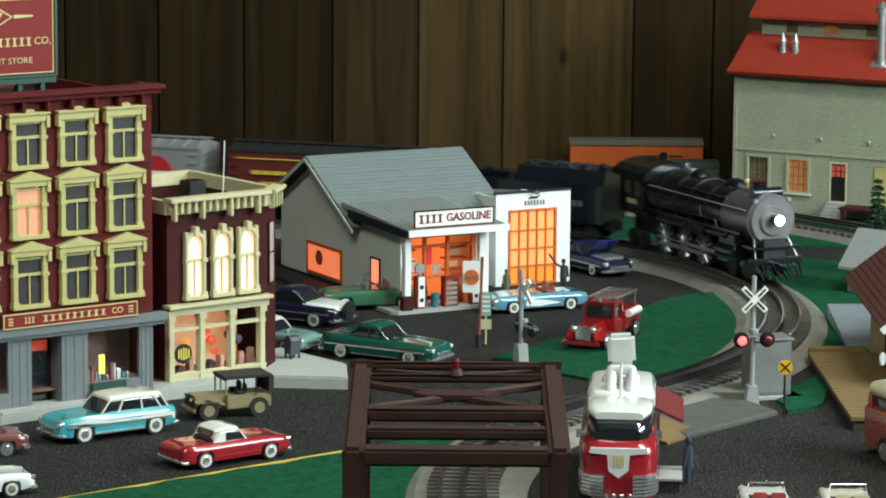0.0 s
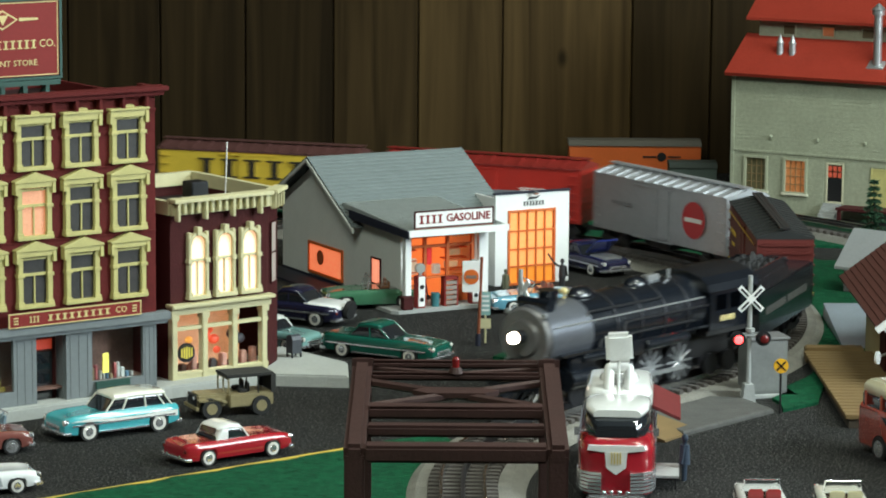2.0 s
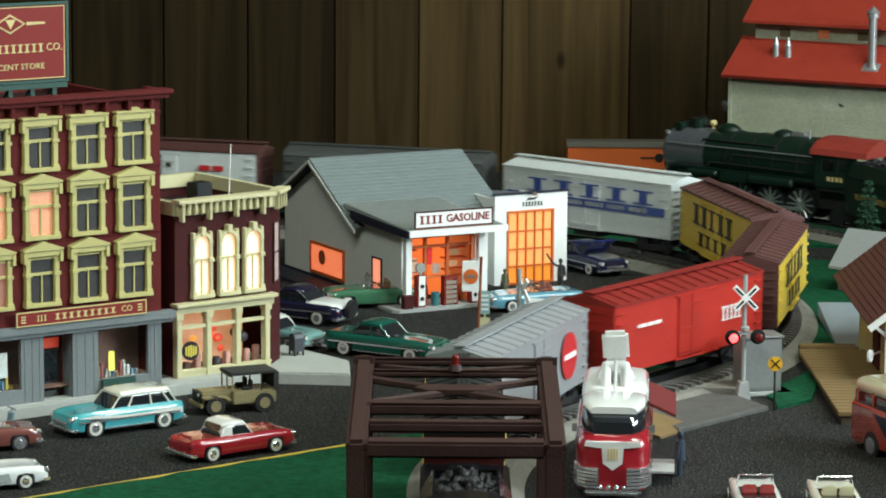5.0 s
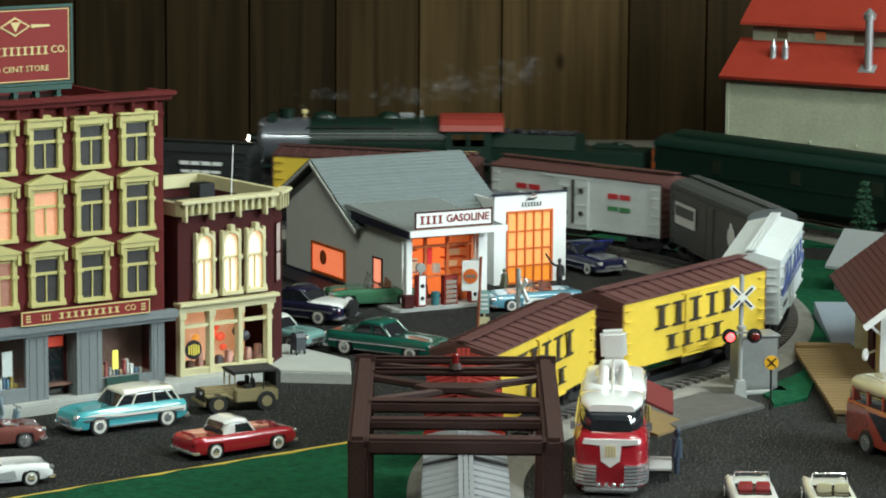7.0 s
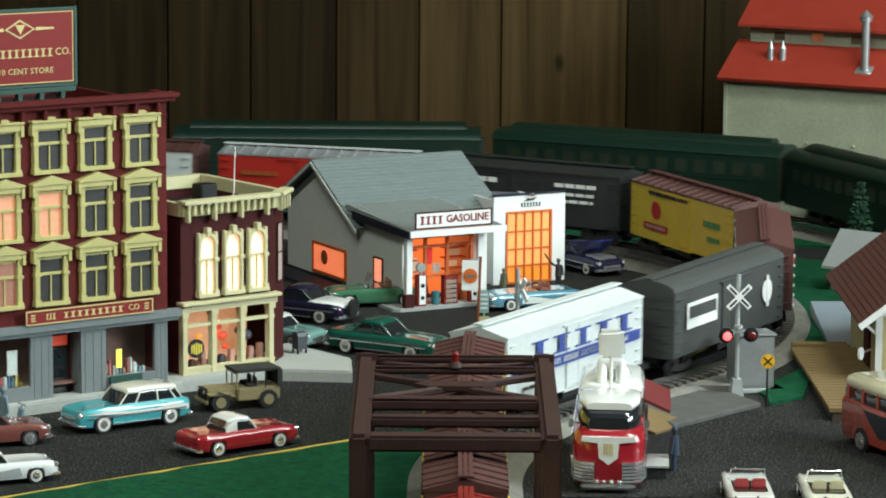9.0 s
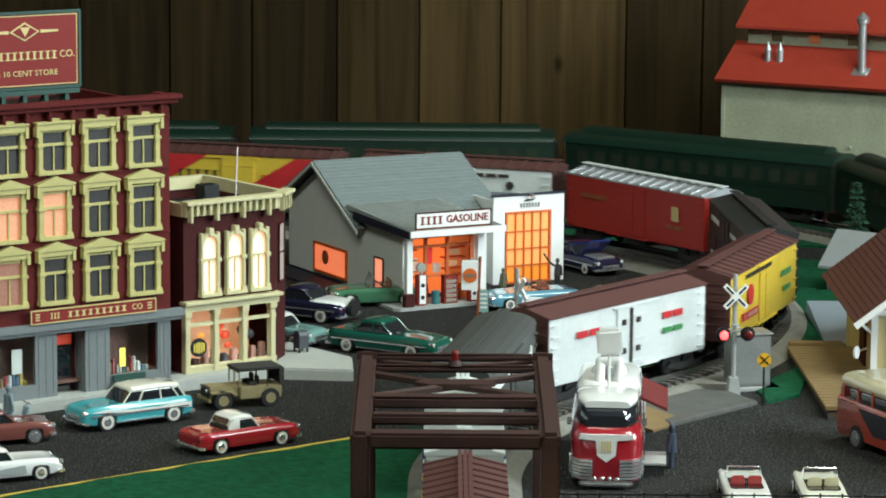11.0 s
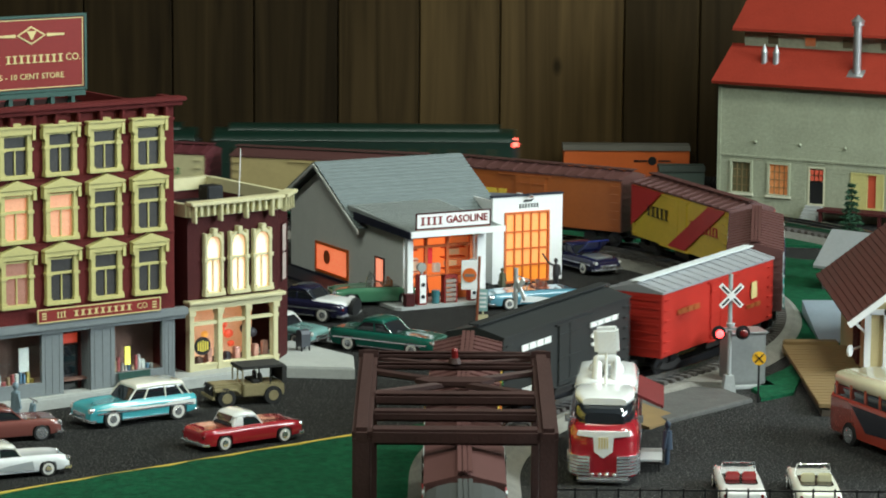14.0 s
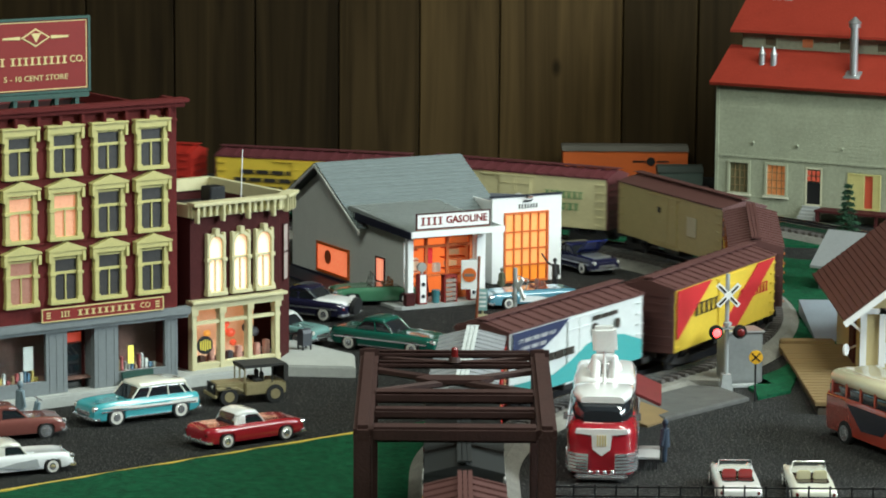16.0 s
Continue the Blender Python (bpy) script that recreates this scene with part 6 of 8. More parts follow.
def coach():
    c = thing("coach", pose(0.402, 2.562, 0, 0, 0, -66), "orange-red coach with cream roof and dark window band", "model bus")
    org, cream = paint((0.42, 0.055, 0.03)), paint((0.72, 0.66, 0.45))
    st = [(-0.100, 0.022, 0.010, 0.040, 0.8), (-0.094, 0.0265, 0.008, 0.044, 0.8), (0.090, 0.0265, 0.008, 0.044, 0.8), (0.100, 0.022, 0.010, 0.040, 0.8)]
    part("body", loft(st), org, c, smooth=True)
    st = [(-0.0965, 0.0215, 0.038, 0.053, 0.7), (-0.090, 0.0258, 0.038, 0.053, 0.7), (0.088, 0.0258, 0.038, 0.053, 0.7), (0.096, 0.0215, 0.038, 0.053, 0.7)]
    part("window_band", loft(st), SMOKED, c, "dark window band", smooth=True)
    st = [(-0.0985, 0.020, 0.051, 0.057, 0.4), (-0.088, 0.0265, 0.051, 0.062, 0.4), (0.086, 0.0265, 0.051, 0.062, 0.4), (0.0975, 0.020, 0.051, 0.057, 0.4)]
    part("roof", loft(st), cream, c, "cream roof", smooth=True)
    for s in (-1, 1):
        for k in range(8):
            bm = B()
            x = -0.085 + k * 0.0235
            box(bm, x - 0.0012, x + 0.0012, s * 0.0260 - 0.0006, s * 0.0260 + 0.0006, 0.041, 0.053)
            part("pillar", bm, org, c)
        bm = B()
        prism(bm, [(-0.060, 0.036), (0.02, 0.036), (0.00, 0.018), (-0.035, 0.016)], s * 0.0264, s * 0.0270)
        part("side_emblem", bm, paint((0.02, 0.02, 0.03)), c, "dark swept side emblem")
        for x in (-0.062, 0.062):
            # flat black disc stands in for the shaded hollow of the arch
            bm = B()
            cyl(bm, (x, s * 0.022, 0.0095), (x, s * 0.0268, 0.0095), 0.0108, seg=20)
            part("wheel_arch", bm, TYRE, c)
            wheel(c, x, s * 0.0245, 0.0092, 0.006, False)
        bm = B()
        ball(bm, (-0.100, s * 0.019, 0.036), 0.0022, seg=8)
        part("tail_light", bm, REDDARK, c, smooth=True)
    bm = B()
    box(bm, -0.103, -0.0985, -0.022, 0.022, 0.0085, 0.0120, 0.001)
    part("rear_bumper", bm, CHROME, c)
    bm = B()
    word = [box(bm, 0.040 + k * 0.005, 0.0435 + k * 0.005, -0.0272, -0.0262, 0.024, 0.029) for k in range(6)]
    part("side_bars", bm, cream, c)


coach()

# ---------------------------------------------------------------- bridge, signals and small things
BRIDGE_M = mat("bridge_brown", (0.043, 0.0185, 0.0155), 0.6, spec=0.35, var=0.25, scale=50, bump=0.25, bscale=400)


def bridge():
    """A short overhead bridge frame: gently falling top chords on four legs, cross struts and an X brace."""
    b = thing("truss_bridge", pose(0.0096, 0, 0), "dark brown steel truss bridge frame with red beacon over the track", "bridge")
    hw, top, fall = 0.0735, Vector((0, 2.338, 0.1275)), Vector((0, -0.208, -0.0150))
    slope = Matrix.Rotation(math.atan2(-fall.z, -fall.y), 4, "X")

    def on_slope(f):
        return Matrix.Translation(top + fall * f) @ slope

    for s in (-1, 1):
        x0, x1 = sorted((s * hw, s * (hw - 0.0140)))
        bm = B()
        box(bm, x0, x1, -fall.length - 0.008, 0.004, -0.007, 0.0065, 0.0030, on_slope(0))
        part("top_chord", bm, BRIDGE_M, b, smooth=True)
        bm = B()
        n = 6
        prism(bm, [(top.y - 0.012, 0.1160)] + [(top.y - 0.012 + 0.020 * math.sin(math.pi / 2 * k / n), 0.1160 + 0.0195 * math.cos(math.pi / 2 * k / n)) for k in range(n + 1)], x0 - 0.0006, x1 + 0.0006, "x")
        part("end_cap", bm, BRIDGE_M, b, smooth=True)
        for y, z in ((top.y + fall.y, 0.1120), (top.y - 0.008, 0.1200)):
            bm = B()
            box(bm, x0 + 0.0004, x1 - 0.0004, y - 0.0075, y + 0.0065, 0.004, z, 0.0014)
            leg = part("leg", bm, BRIDGE_M, b)
            bm = B()
            box(bm, x0 - 0.002, x1 + 0.002, y - 0.010, y + 0.010, 0.0, 0.004, 0.0008)
            part("foot_plate", bm, BRIDGE_M, leg)
        bm = B()
        cyl(bm, (s * (hw - 0.007), top.y - 0.014, 0.012), (s * (hw - 0.007), top.y + fall.y + 0.006, 0.105), 0.0028, seg=6)
        part("diagonal", bm, BRIDGE_M, b)
    inner = hw - 0.0130
    for f, w, h, dz in ((0.015, 0.007, 0.006, 0.003), (0.17, 0.006, 0.006, 0.003), (0.56, 0.013, 0.009, 0.001), (0.76, 0.011, 0.008, 0.000), (1.0, 0.014, 0.0115, -0.0005)):
        bm = B()
        box(bm, -inner, inner, -w / 2, w / 2, dz - h / 2, dz + h / 2, 0.0020, on_slope(f))
        part("lateral_strut", bm, BRIDGE_M, b, smooth=True)
    for s in (-1, 1):
        bm = B()
        cyl(bm, on_slope(0.20) @ Vector((-s * inner, 0, 0)), on_slope(0.50) @ Vector((s * inner, 0, 0)), 0.0030, seg=6)
        part("cross_brace", bm, BRIDGE_M, b)
        bm = B()
        cyl(bm, on_slope(0.02) @ Vector((-s * inner, 0, 0)), on_slope(0.16) @ Vector((s * inner, 0, 0)), 0.0018, seg=6)
        part("upper_brace", bm, BRIDGE_M, b)
    bm = B()
    prism(bm, [(-0.030, 0.0), (-0.020, 0.0075), (0.020, 0.0075), (0.030, 0.0), (0.020, -0.0075), (-0.020, -0.0075)], 0.0, 0.0035, "z")
    part("gusset", bm, BRIDGE_M, b, m=on_slope(0.35))
    y = top.y + fall.y * 0.17
    bm = B()
    cyl(bm, (0, y, 0.1305), (0, y, 0.1345), 0.0055, 0.0038, 14)
    part("beacon_base", bm, BRIDGE_M, b)
    bm = B()
    cyl(bm, (0, y, 0.1345), (0, y, 0.1395), 0.0026, seg=12)
    ball(bm, (0, y, 0.1395), 0.0028, seg=10)
    part("beacon", bm, mat("beacon_red", (0.16, 0.012, 0.012), 0.2), b, "dark red beacon lens", smooth=True)


bridge()


def crossing_signal(place, label, z_top=0.112, back=False):
    s = thing("crossing_signal", place, label, "crossing signal", "railway crossing signals")
    pole = mat("signal_grey", (0.33, 0.34, 0.33), 0.5, var=0.1)
    bm = B()
    cyl(bm, (0, 0, 0.012), (0, 0, z_top), 0.0021, seg=10)
    part("pole", bm, pole, s)
    bm = B()
    prism(bm, [(-0.006, 0.0), (0.006, 0.0), (0.004, 0.016), (-0.004, 0.016)], -0.005, 0.005)
    part("base", bm, CONCRETE, s)
    cb = None
    for a in (45, -45):
        bm = B()
        box(bm, -0.0145, 0.0145, -0.0008, 0.0008, -0.0024, 0.0024)
        o = part("crossbuck_blade", bm, WHITE, s, m=pose(0, -0.003 if a > 0 else -0.0046, z_top - 0.020, 0, a, 0))
        for x in (-0.008, 0.008):
            bm = B()
            box(bm, x - 0.0045, x + 0.0045, -0.0012, -0.0008, -0.0009, 0.0009)
            part("blade_bar", bm, BLACK, o)
    bm = B()
    box(bm, -0.015, 0.015, -0.001, 0.001, -0.001, 0.001)
    part("lamp_arm", bm, pole, s, m=pose(0, -0.003, z_top - 0.052))
    bm = B()
    cyl(bm, (0, -0.003, z_top - 0.049), (0, -0.003, z_top - 0.046), 0.004, seg=10)
    part("bell", bm, pole, s)
    for k, x in enumerate((-0.0115, 0.0115)):
        bm = B()
        cyl(bm, (x, -0.0035, z_top - 0.055), (x, -0.005, z_top - 0.055), 0.0068, seg=18)
        part("lamp_disc", bm, BLACK, s)
        bm = B()
        cyl(bm, (x, -0.005, z_top - 0.055), (x, -0.0095, z_top - 0.055), 0.0046, seg=16)
        part("lamp_hood", bm, BLACK, s)
        bm = B()
        ball(bm, (x, -0.0095, z_top - 0.055), 0.0040, 1, 0.5, 1, 12)
        part("lamp_lens", bm, REDLIGHT if (k == 0 and not back) else REDDARK, s, "glowing red lamp lens" if (k == 0 and not back) else "", smooth=True)


crossing_signal(pose(0.268, 2.834, 0, 0, 0, 8), "grey crossing signal with white crossbuck and glowing red lamp")
crossing_signal(pose(0.072, 3.002, 0.003, 0, 0, 118), "grey crossing signal seen edge-on with unlit lamps", 0.085, True)

bx = thing("relay_box", pose(0.2835, 2.866, 0, 0, 0, 14) @ Matrix.Diagonal((1.13, 1.1, 1.0, 1)), "grey metal relay cabinet beside the crossing", "cabinet")
bm = B()
box(bm, -0.0165, 0.0165, -0.012, 0.012, 0.003, 0.0515, 0.001)
part("cabinet_body", bm, mat("cabinet_grey", (0.20, 0.205, 0.20), 0.5, 0.2, var=0.12), bx)
bm = B()
box(bm, -0.018, 0.018, -0.0135, 0.0135, 0.0515, 0.0535, 0.0006)
part("cabinet_roof", bm, GALV, bx)
bm = B()
box(bm, -0.0145, 0.0145, -0.0128, -0.012, 0.006, 0.049, 0.0003)
dd = part("cabinet_door", bm, mat("cabinet_door_grey", (0.22, 0.225, 0.22), 0.45, 0.2, var=0.12), bx)
bm = B()
box(bm, 0.006, 0.0105, -0.0142, -0.0128, 0.029, 0.031)
part("handle", bm, CHROME, dd)
bm = B()
box(bm, -0.020, 0.024, -0.018, 0.016, 0.0, 0.003, 0.0006)
part("plinth", bm, CONCRETE, bx)

ws = thing("warning_sign", pose(0.291, 2.785, 0), "round yellow crossing warning sign on a thin black post", "sign")
bm = B()
cyl(bm, (0, 0, 0), (0, 0, 0.044), 0.0010, seg=8)
part("post", bm, BLACK, ws)
bm = B()
cyl(bm, (0, -0.001, 0.042), (0, -0.002, 0.042), 0.0064, seg=24)
part("disc", bm, mat("sign_yellow", (0.8, 0.42, 0.02), 0.5, var=0.05), ws)
bm = B()
for a in (45, -45):
    box(bm, -0.0055, 0.0055, -0.0025, -0.002, -0.0006, 0.0006, 0, pose(0, 0, 0.042, 0, a, 0))
part("cross", bm, BLACK, ws)

# crossing ramps of board
bm = B()
prism(bm, [(0.170, 2.800), (0.192, 2.845), (0.262, 2.835), (0.286, 2.786), (0.201, 2.690), (0.175, 2.740)], 0.0, 0.004, "z")
bmesh.ops.bevel(bm, geom=[e for e in bm.edges if all(v.co.z > 0.003 for v in e.verts)], offset=0.0012, segments=1, affect="EDGES")
tagged(part("road_ramp", bm, mat("ramp_grey", (0.075, 0.073, 0.068), 0.85, var=0.3, scale=60, bump=0.3), None), "grey board ramp leading up to the crossing", "ramp", kind="structure")
bm = B()
prism(bm, [(0.192, 2.849), (0.262, 2.843), (0.286, 2.872), (0.236, 2.892)], 0.0, 0.0075, "z")
tagged(part("crossing_slab", bm, BALLAST, None), "pale gritty slab between ramp and rails", "crossing slab", kind="structure")
bm = B()
prism(bm, [(0.0, 0.0), (0.0, 0.010), (0.045, 0.002), (0.045, 0.0)], -0.028, 0.028)
tagged(part("buff_ramp", bm, DOCKWOOD, None, m=pose(0.163, 2.715, 0, 0, 0, -35)), "small buff wooden ramp beside the bus", "ramp")

# disc sign on its pole, and the small two-tone sign beside it
gs = thing("pole_sign", pose(0.034, 3.084, 0), "white square sign with orange disc on a brown pole", "sign")
bm = B()
cyl(bm, (0, 0, 0), (0.003, 0, 0.086), 0.0015, seg=10)
part("pole", bm, mat("pole_brown", (0.22, 0.06, 0.025), 0.5), gs)
bm = B()
cyl(bm, (0, 0, 0), (0, 0, 0.012), 0.0028, seg=10)
part("base", bm, NAVY, gs)
bm = B()
box(bm, -0.0155, 0.0015, -0.0012, 0.0012, 0.052, 0.082, 0.0005)
part("board", bm, WHITE, gs)
bm = B()
cyl(bm, (-0.007, -0.0012, 0.067), (-0.007, -0.0020, 0.067), 0.0072, seg=24)
part("disc", bm, ORANGE, gs)
bm = B()
box(bm, -0.0120, -0.0020, -0.0024, -0.0020, 0.0655, 0.0685)
part("disc_bars", bm, mat("disc_grey", (0.2, 0.14, 0.12), 0.5), gs)
s2 = thing("price_sign", pose(0.041, 3.100, 0), "pale teal sign over a cream sign on a thin post", "sign")
bm = B()
cyl(bm, (0, 0, 0), (0, 0, 0.050), 0.0011, seg=8)
part("post", bm, CREAM2, s2)
bm = B()
box(bm, -0.0050, 0.0050, -0.0012, -0.0004, 0.027, 0.050, 0.0004)
o = part("board", bm, mat("pale_teal", (0.25, 0.42, 0.40), 0.5), s2)
for k in range(4):
    bm = B()
    box(bm, -0.0035, 0.0035, -0.0015, -0.0012, 0.031 + k * 0.0045, 0.033 + k * 0.0045)
    part("board_bar", bm, WHITE, o)
bm = B()
box(bm, -0.0055, 0.0055, -0.0012, -0.0004, 0.014, 0.024, 0.0004)
part("lower_board", bm, CREAM2, s2)

# hydrant, mailbox
hy = thing("hydrant", pose(-0.160, 2.992, 0.011), "small red fire hydrant on the pavement", "hydrant")
bm = B()
cyl(bm, (0, 0, 0), (0, 0, 0.013), 0.0026, seg=12)
ball(bm, (0, 0, 0.013), 0.0030, 1, 1, 0.8, 10)
cyl(bm, (0, 0, 0), (0, 0, 0.0015), 0.0036, seg=12)
part("barrel", bm, SIGNRED, hy, smooth=True)
bm = B()
cyl(bm, (-0.0042, 0, 0.009), (0.0042, 0, 0.009), 0.0013, seg=8)
part("nozzle", bm, SIGNRED, hy)
mb = thing("mailbox", pose(-0.136, 2.968, 0.011, 0, 0, 35), "dark rounded street mailbox with white panel", "mailbox")
bm = B()
prism(bm, [(-0.0055, 0.004), (0.0055, 0.004), (0.0055, 0.0165), (0.004, 0.0198), (0, 0.021), (-0.004, 0.0198), (-0.0055, 0.0165)], -0.005, 0.005, "x")
part("box", bm, mat("mailbox_grey", (0.05, 0.055, 0.065), 0.5), mb)
for x in (-0.0045, 0.0045):
    for y in (-0.0045, 0.0045):
        bm = B()
        box(bm, x - 0.0007, x + 0.0007, y - 0.0007, y + 0.0007, 0, 0.004)
        part("leg", bm, BLACK, mb)
bm = B()
box(bm, 0.005, 0.0054, -0.002, 0.002, 0.008, 0.015)
part("panel", bm, WHITE, mb)


def statue(name, place, label, material, h=0.040, arm=False, sit=False):
    """A little painted figurine as one plain shape."""
    bm = B()
    k = h / 0.040
    z0 = 0.0 if not sit else -0.006
    if not sit:
        for s in (-1, 1):
            cyl(bm, (0, s * 0.0022 * k, 0), (0, s * 0.0020 * k, 0.017 * k), 0.0019 * k, 0.0024 * k, 8)
    else:
        box(bm, -0.005, 0.003, -0.0035, 0.0035, 0, 0.008, 0.0015)
    cyl(bm, (0, 0, (0.014 + z0) * k), (0, 0, (0.031 + z0) * k), 0.0050 * k, 0.0040 * k, 10)
    ball(bm, (0, 0, (0.0365 + z0) * k), 0.0030 * k, 1, 1, 1.2, 10)
    cyl(bm, (0, 0, (0.030 + z0) * k), (0, 0, (0.034 + z0) * k), 0.0016 * k, seg=8)
    for s in (-1, 1):
        if arm and s < 0:
            cyl(bm, (0, s * 0.0045 * k, 0.029 * k), (0.003 * k, s * 0.011 * k, 0.034 * k), 0.0016 * k, seg=6)
            cyl(bm, (0.003 * k, s * 0.011 * k, 0.034 * k), (0.006 * k, s * 0.019 * k, 0.047 * k), 0.0013 * k, seg=6)
        else:
            cyl(bm, (0, s * 0.0048 * k, (0.030 + z0) * k), (0.002 * k, s * 0.0068 * k, (0.016 + z0) * k), 0.0014 * k, seg=6)
    return tagged(part(name, bm, material, None, smooth=True, m=place), label, "figurine")


statue("figurine", pose(0.190, 2.532, 0, 0, 0, 170), "small dark blue painted figurine beside the exhibition bus", mat("figure_blue", (0.02, 0.035, 0.06), 0.6, var=0.2), 0.037)
statue("figurine", pose(0.126, 3.415, 0, 0, 0, -100), "dark figurine with raised arm at the garage door", mat("figure_dark", (0.03, 0.028, 0.03), 0.6, var=0.2), 0.031, arm=True)
statue("figurine", pose(0.066, 3.400, 0, 0, 0, -60), "small khaki seated figurine beside the garage", mat("figure_khaki", (0.12, 0.12, 0.07), 0.6, var=0.2), 0.026, sit=True)

# scooter with a figurine on the pavement's edge
sc = thing("scooter", pose(-0.372, 2.648, 0.0, 0, 0, 30), "pale blue scooter parked against the kerb", "scooter")
pb = mat("scooter_blue", (0.16, 0.24, 0.28), 0.45)
bm = B()
ball(bm, (-0.010, 0, 0.010), 0.007, 1.3, 0.7, 0.8)
box(bm, -0.010, 0.012, -0.004, 0.004, 0.004, 0.006, 0.001)
prism(bm, [(0.010, 0.004), (0.014, 0.022), (0.0155, 0.022), (0.013, 0.004)], -0.005, 0.005)
part("body", bm, pb, sc, smooth=True)
for x in (-0.011, 0.014):
    bm = B()
    cyl(bm, (x, -0.002, 0.0048), (x, 0.002, 0.0048), 0.0048, seg=16)
    part("wheel", bm, TYRE, sc)
bm = B()
cyl(bm, (0.015, -0.008, 0.025), (0.015, 0.008, 0.025), 0.0008, seg=6)
cyl(bm, (0.014, 0, 0.020), (0.015, 0, 0.025), 0.0010, seg=6)
part("handlebar", bm, CHROME, sc)
statue("figurine", pose(-0.374, 2.650, 0.010, 0, 0, 30), "pale blue-grey figurine sitting on the scooter", mat("figure_grey", (0.16, 0.22, 0.25), 0.6, var=0.25), 0.038, sit=True)


def spruce(place, h):
    t = thing("spruce_tree", place, "small frosted dark green model spruce behind the shed", "tree")
    bm = B()
    cyl(bm, (0, 0, 0), (0, 0, h * 0.97), 0.0022, 0.0005, 8)
    part("trunk", bm, mat("bark", (0.06, 0.04, 0.025), 0.9), t)
    rnd = random.Random(11)
    bm = B()
    for lv in range(15):
        f = lv / 14
        z = h * (0.10 + 0.86 * f)
        r = h * 0.21 * (1 - f) ** 0.85 + 0.002
        n = 13 - int(6 * f)
        for k in range(n):
            a = 2 * math.pi * (k + rnd.random() * 0.7) / n
            rr = r * rnd.uniform(0.75, 1.1)
            d = Vector((math.cos(a), math.sin(a), 0))
            side = Vector((-d.y, d.x, 0))
            m = 7
            for j in range(m):
                g = (j + 0.7) / m
                c = d * rr * g + Vector((0, 0, z - rr * 0.35 * g + rnd.uniform(-0.001, 0.001)))
                for _ in range(5):
                    u = (d * rnd.uniform(0.3, 1) + side * rnd.uniform(-1, 1) + Vector((0, 0, rnd.uniform(-0.6, 0.3)))).normalized() * rnd.uniform(0.003, 0.0055)
                    w = u.cross(Vector((rnd.uniform(-1, 1), rnd.uniform(-1, 1), 1))).normalized() * 0.0011
                    v = [bm.verts.new(c + w), bm.verts.new(c - w), bm.verts.new(c + u)]
                    bm.faces.new(v)
    part("crown", bm, mat("needles", (0.020, 0.075, 0.035), 0.8, var=0.35, scale=200), t)


spruce(pose(0.464, 3.500, 0.0), 0.108)

# dark iron fence along the near edge
fe = thing("fence", pose(0, 2.350, 0), "low black iron rail fence beside the parking", "fence")
bm = B()
box(bm, 0.088, 0.48, -0.0006, 0.0006, 0.0200, 0.0212)
o = part("rail", bm, BLACK, fe)
twin(o, fe, pose(0, 0, -0.0075))
bm = B()
box(bm, -0.0007, 0.0007, -0.0007, 0.0007, 0, 0.0225)
o = part("post", bm, BLACK, fe, m=pose(0.088, 0, 0))
for k in range(1, 24):
    twin(o, fe, pose(0.088 + k * 0.017, 0, 0))

# orange container wagon standing at the back, with a grey-green low wagon before it
def low_wagon(x0, x1, y, h, colour, roofc, label):
    w = thing("parked_wagon", pose((x0 + x1) / 2, y, 0), label, "model wagon", "parked wagons")
    l = x1 - x0
    bm = B()
    box(bm, -l / 2, l / 2, -0.025, 0.025, 0.006, h - 0.006, 0.001)
    part("body", bm, colour, w)
    bm = B()
    prism(bm, [(-0.027, h - 0.006), (0.027, h - 0.006), (0.014, h), (-0.014, h)], -l / 2 - 0.001, l / 2 + 0.001, "x")
    part("roof", bm, roofc, w)
    bm = B()
    for k in (-1, 1):
        box(bm, k * l * 0.35 - 0.02, k * l * 0.35 + 0.02, -0.018, 0.018, 0.0, 0.006)
    part("bogie", bm, BLACK, w)
    return w


LIVEORANGE = mat("wagon_orange", (0.62, 0.12, 0.02), 0.5, var=0.08)
w = low_wagon(0.165, 0.338, 4.28, 0.050, LIVEORANGE, mat("wagon_roof_grey", (0.14, 0.13, 0.11), 0.6), "orange wagon with grey roof parked by the back wall")
bm = B()
cyl(bm, (0.035, -0.0255, 0.030), (0.035, -0.0262, 0.030), 0.006, seg=16)
box(bm, 0.010, 0.028, -0.0262, -0.0255, 0.029, 0.031)
box(bm, 0.043, 0.060, -0.0262, -0.0255, 0.029, 0.031)
part("side_bars", bm, BLACK, w)
low_wagon(0.29, 0.350, 4.17, 0.036, mat("wagon_greygreen", (0.10, 0.14, 0.12), 0.6, var=0.15), mat("wagon_dark_roof", (0.08, 0.10, 0.09), 0.6), "low grey-green wagon parked beside the orange wagon")

# ---------------------------------------------------------------- the freight train
RAIL_Z = 0.0165
UNDER = mat("underframe_black", (0.014, 0.013, 0.013), 0.6, var=0.2)
BOX_SHARED = {}


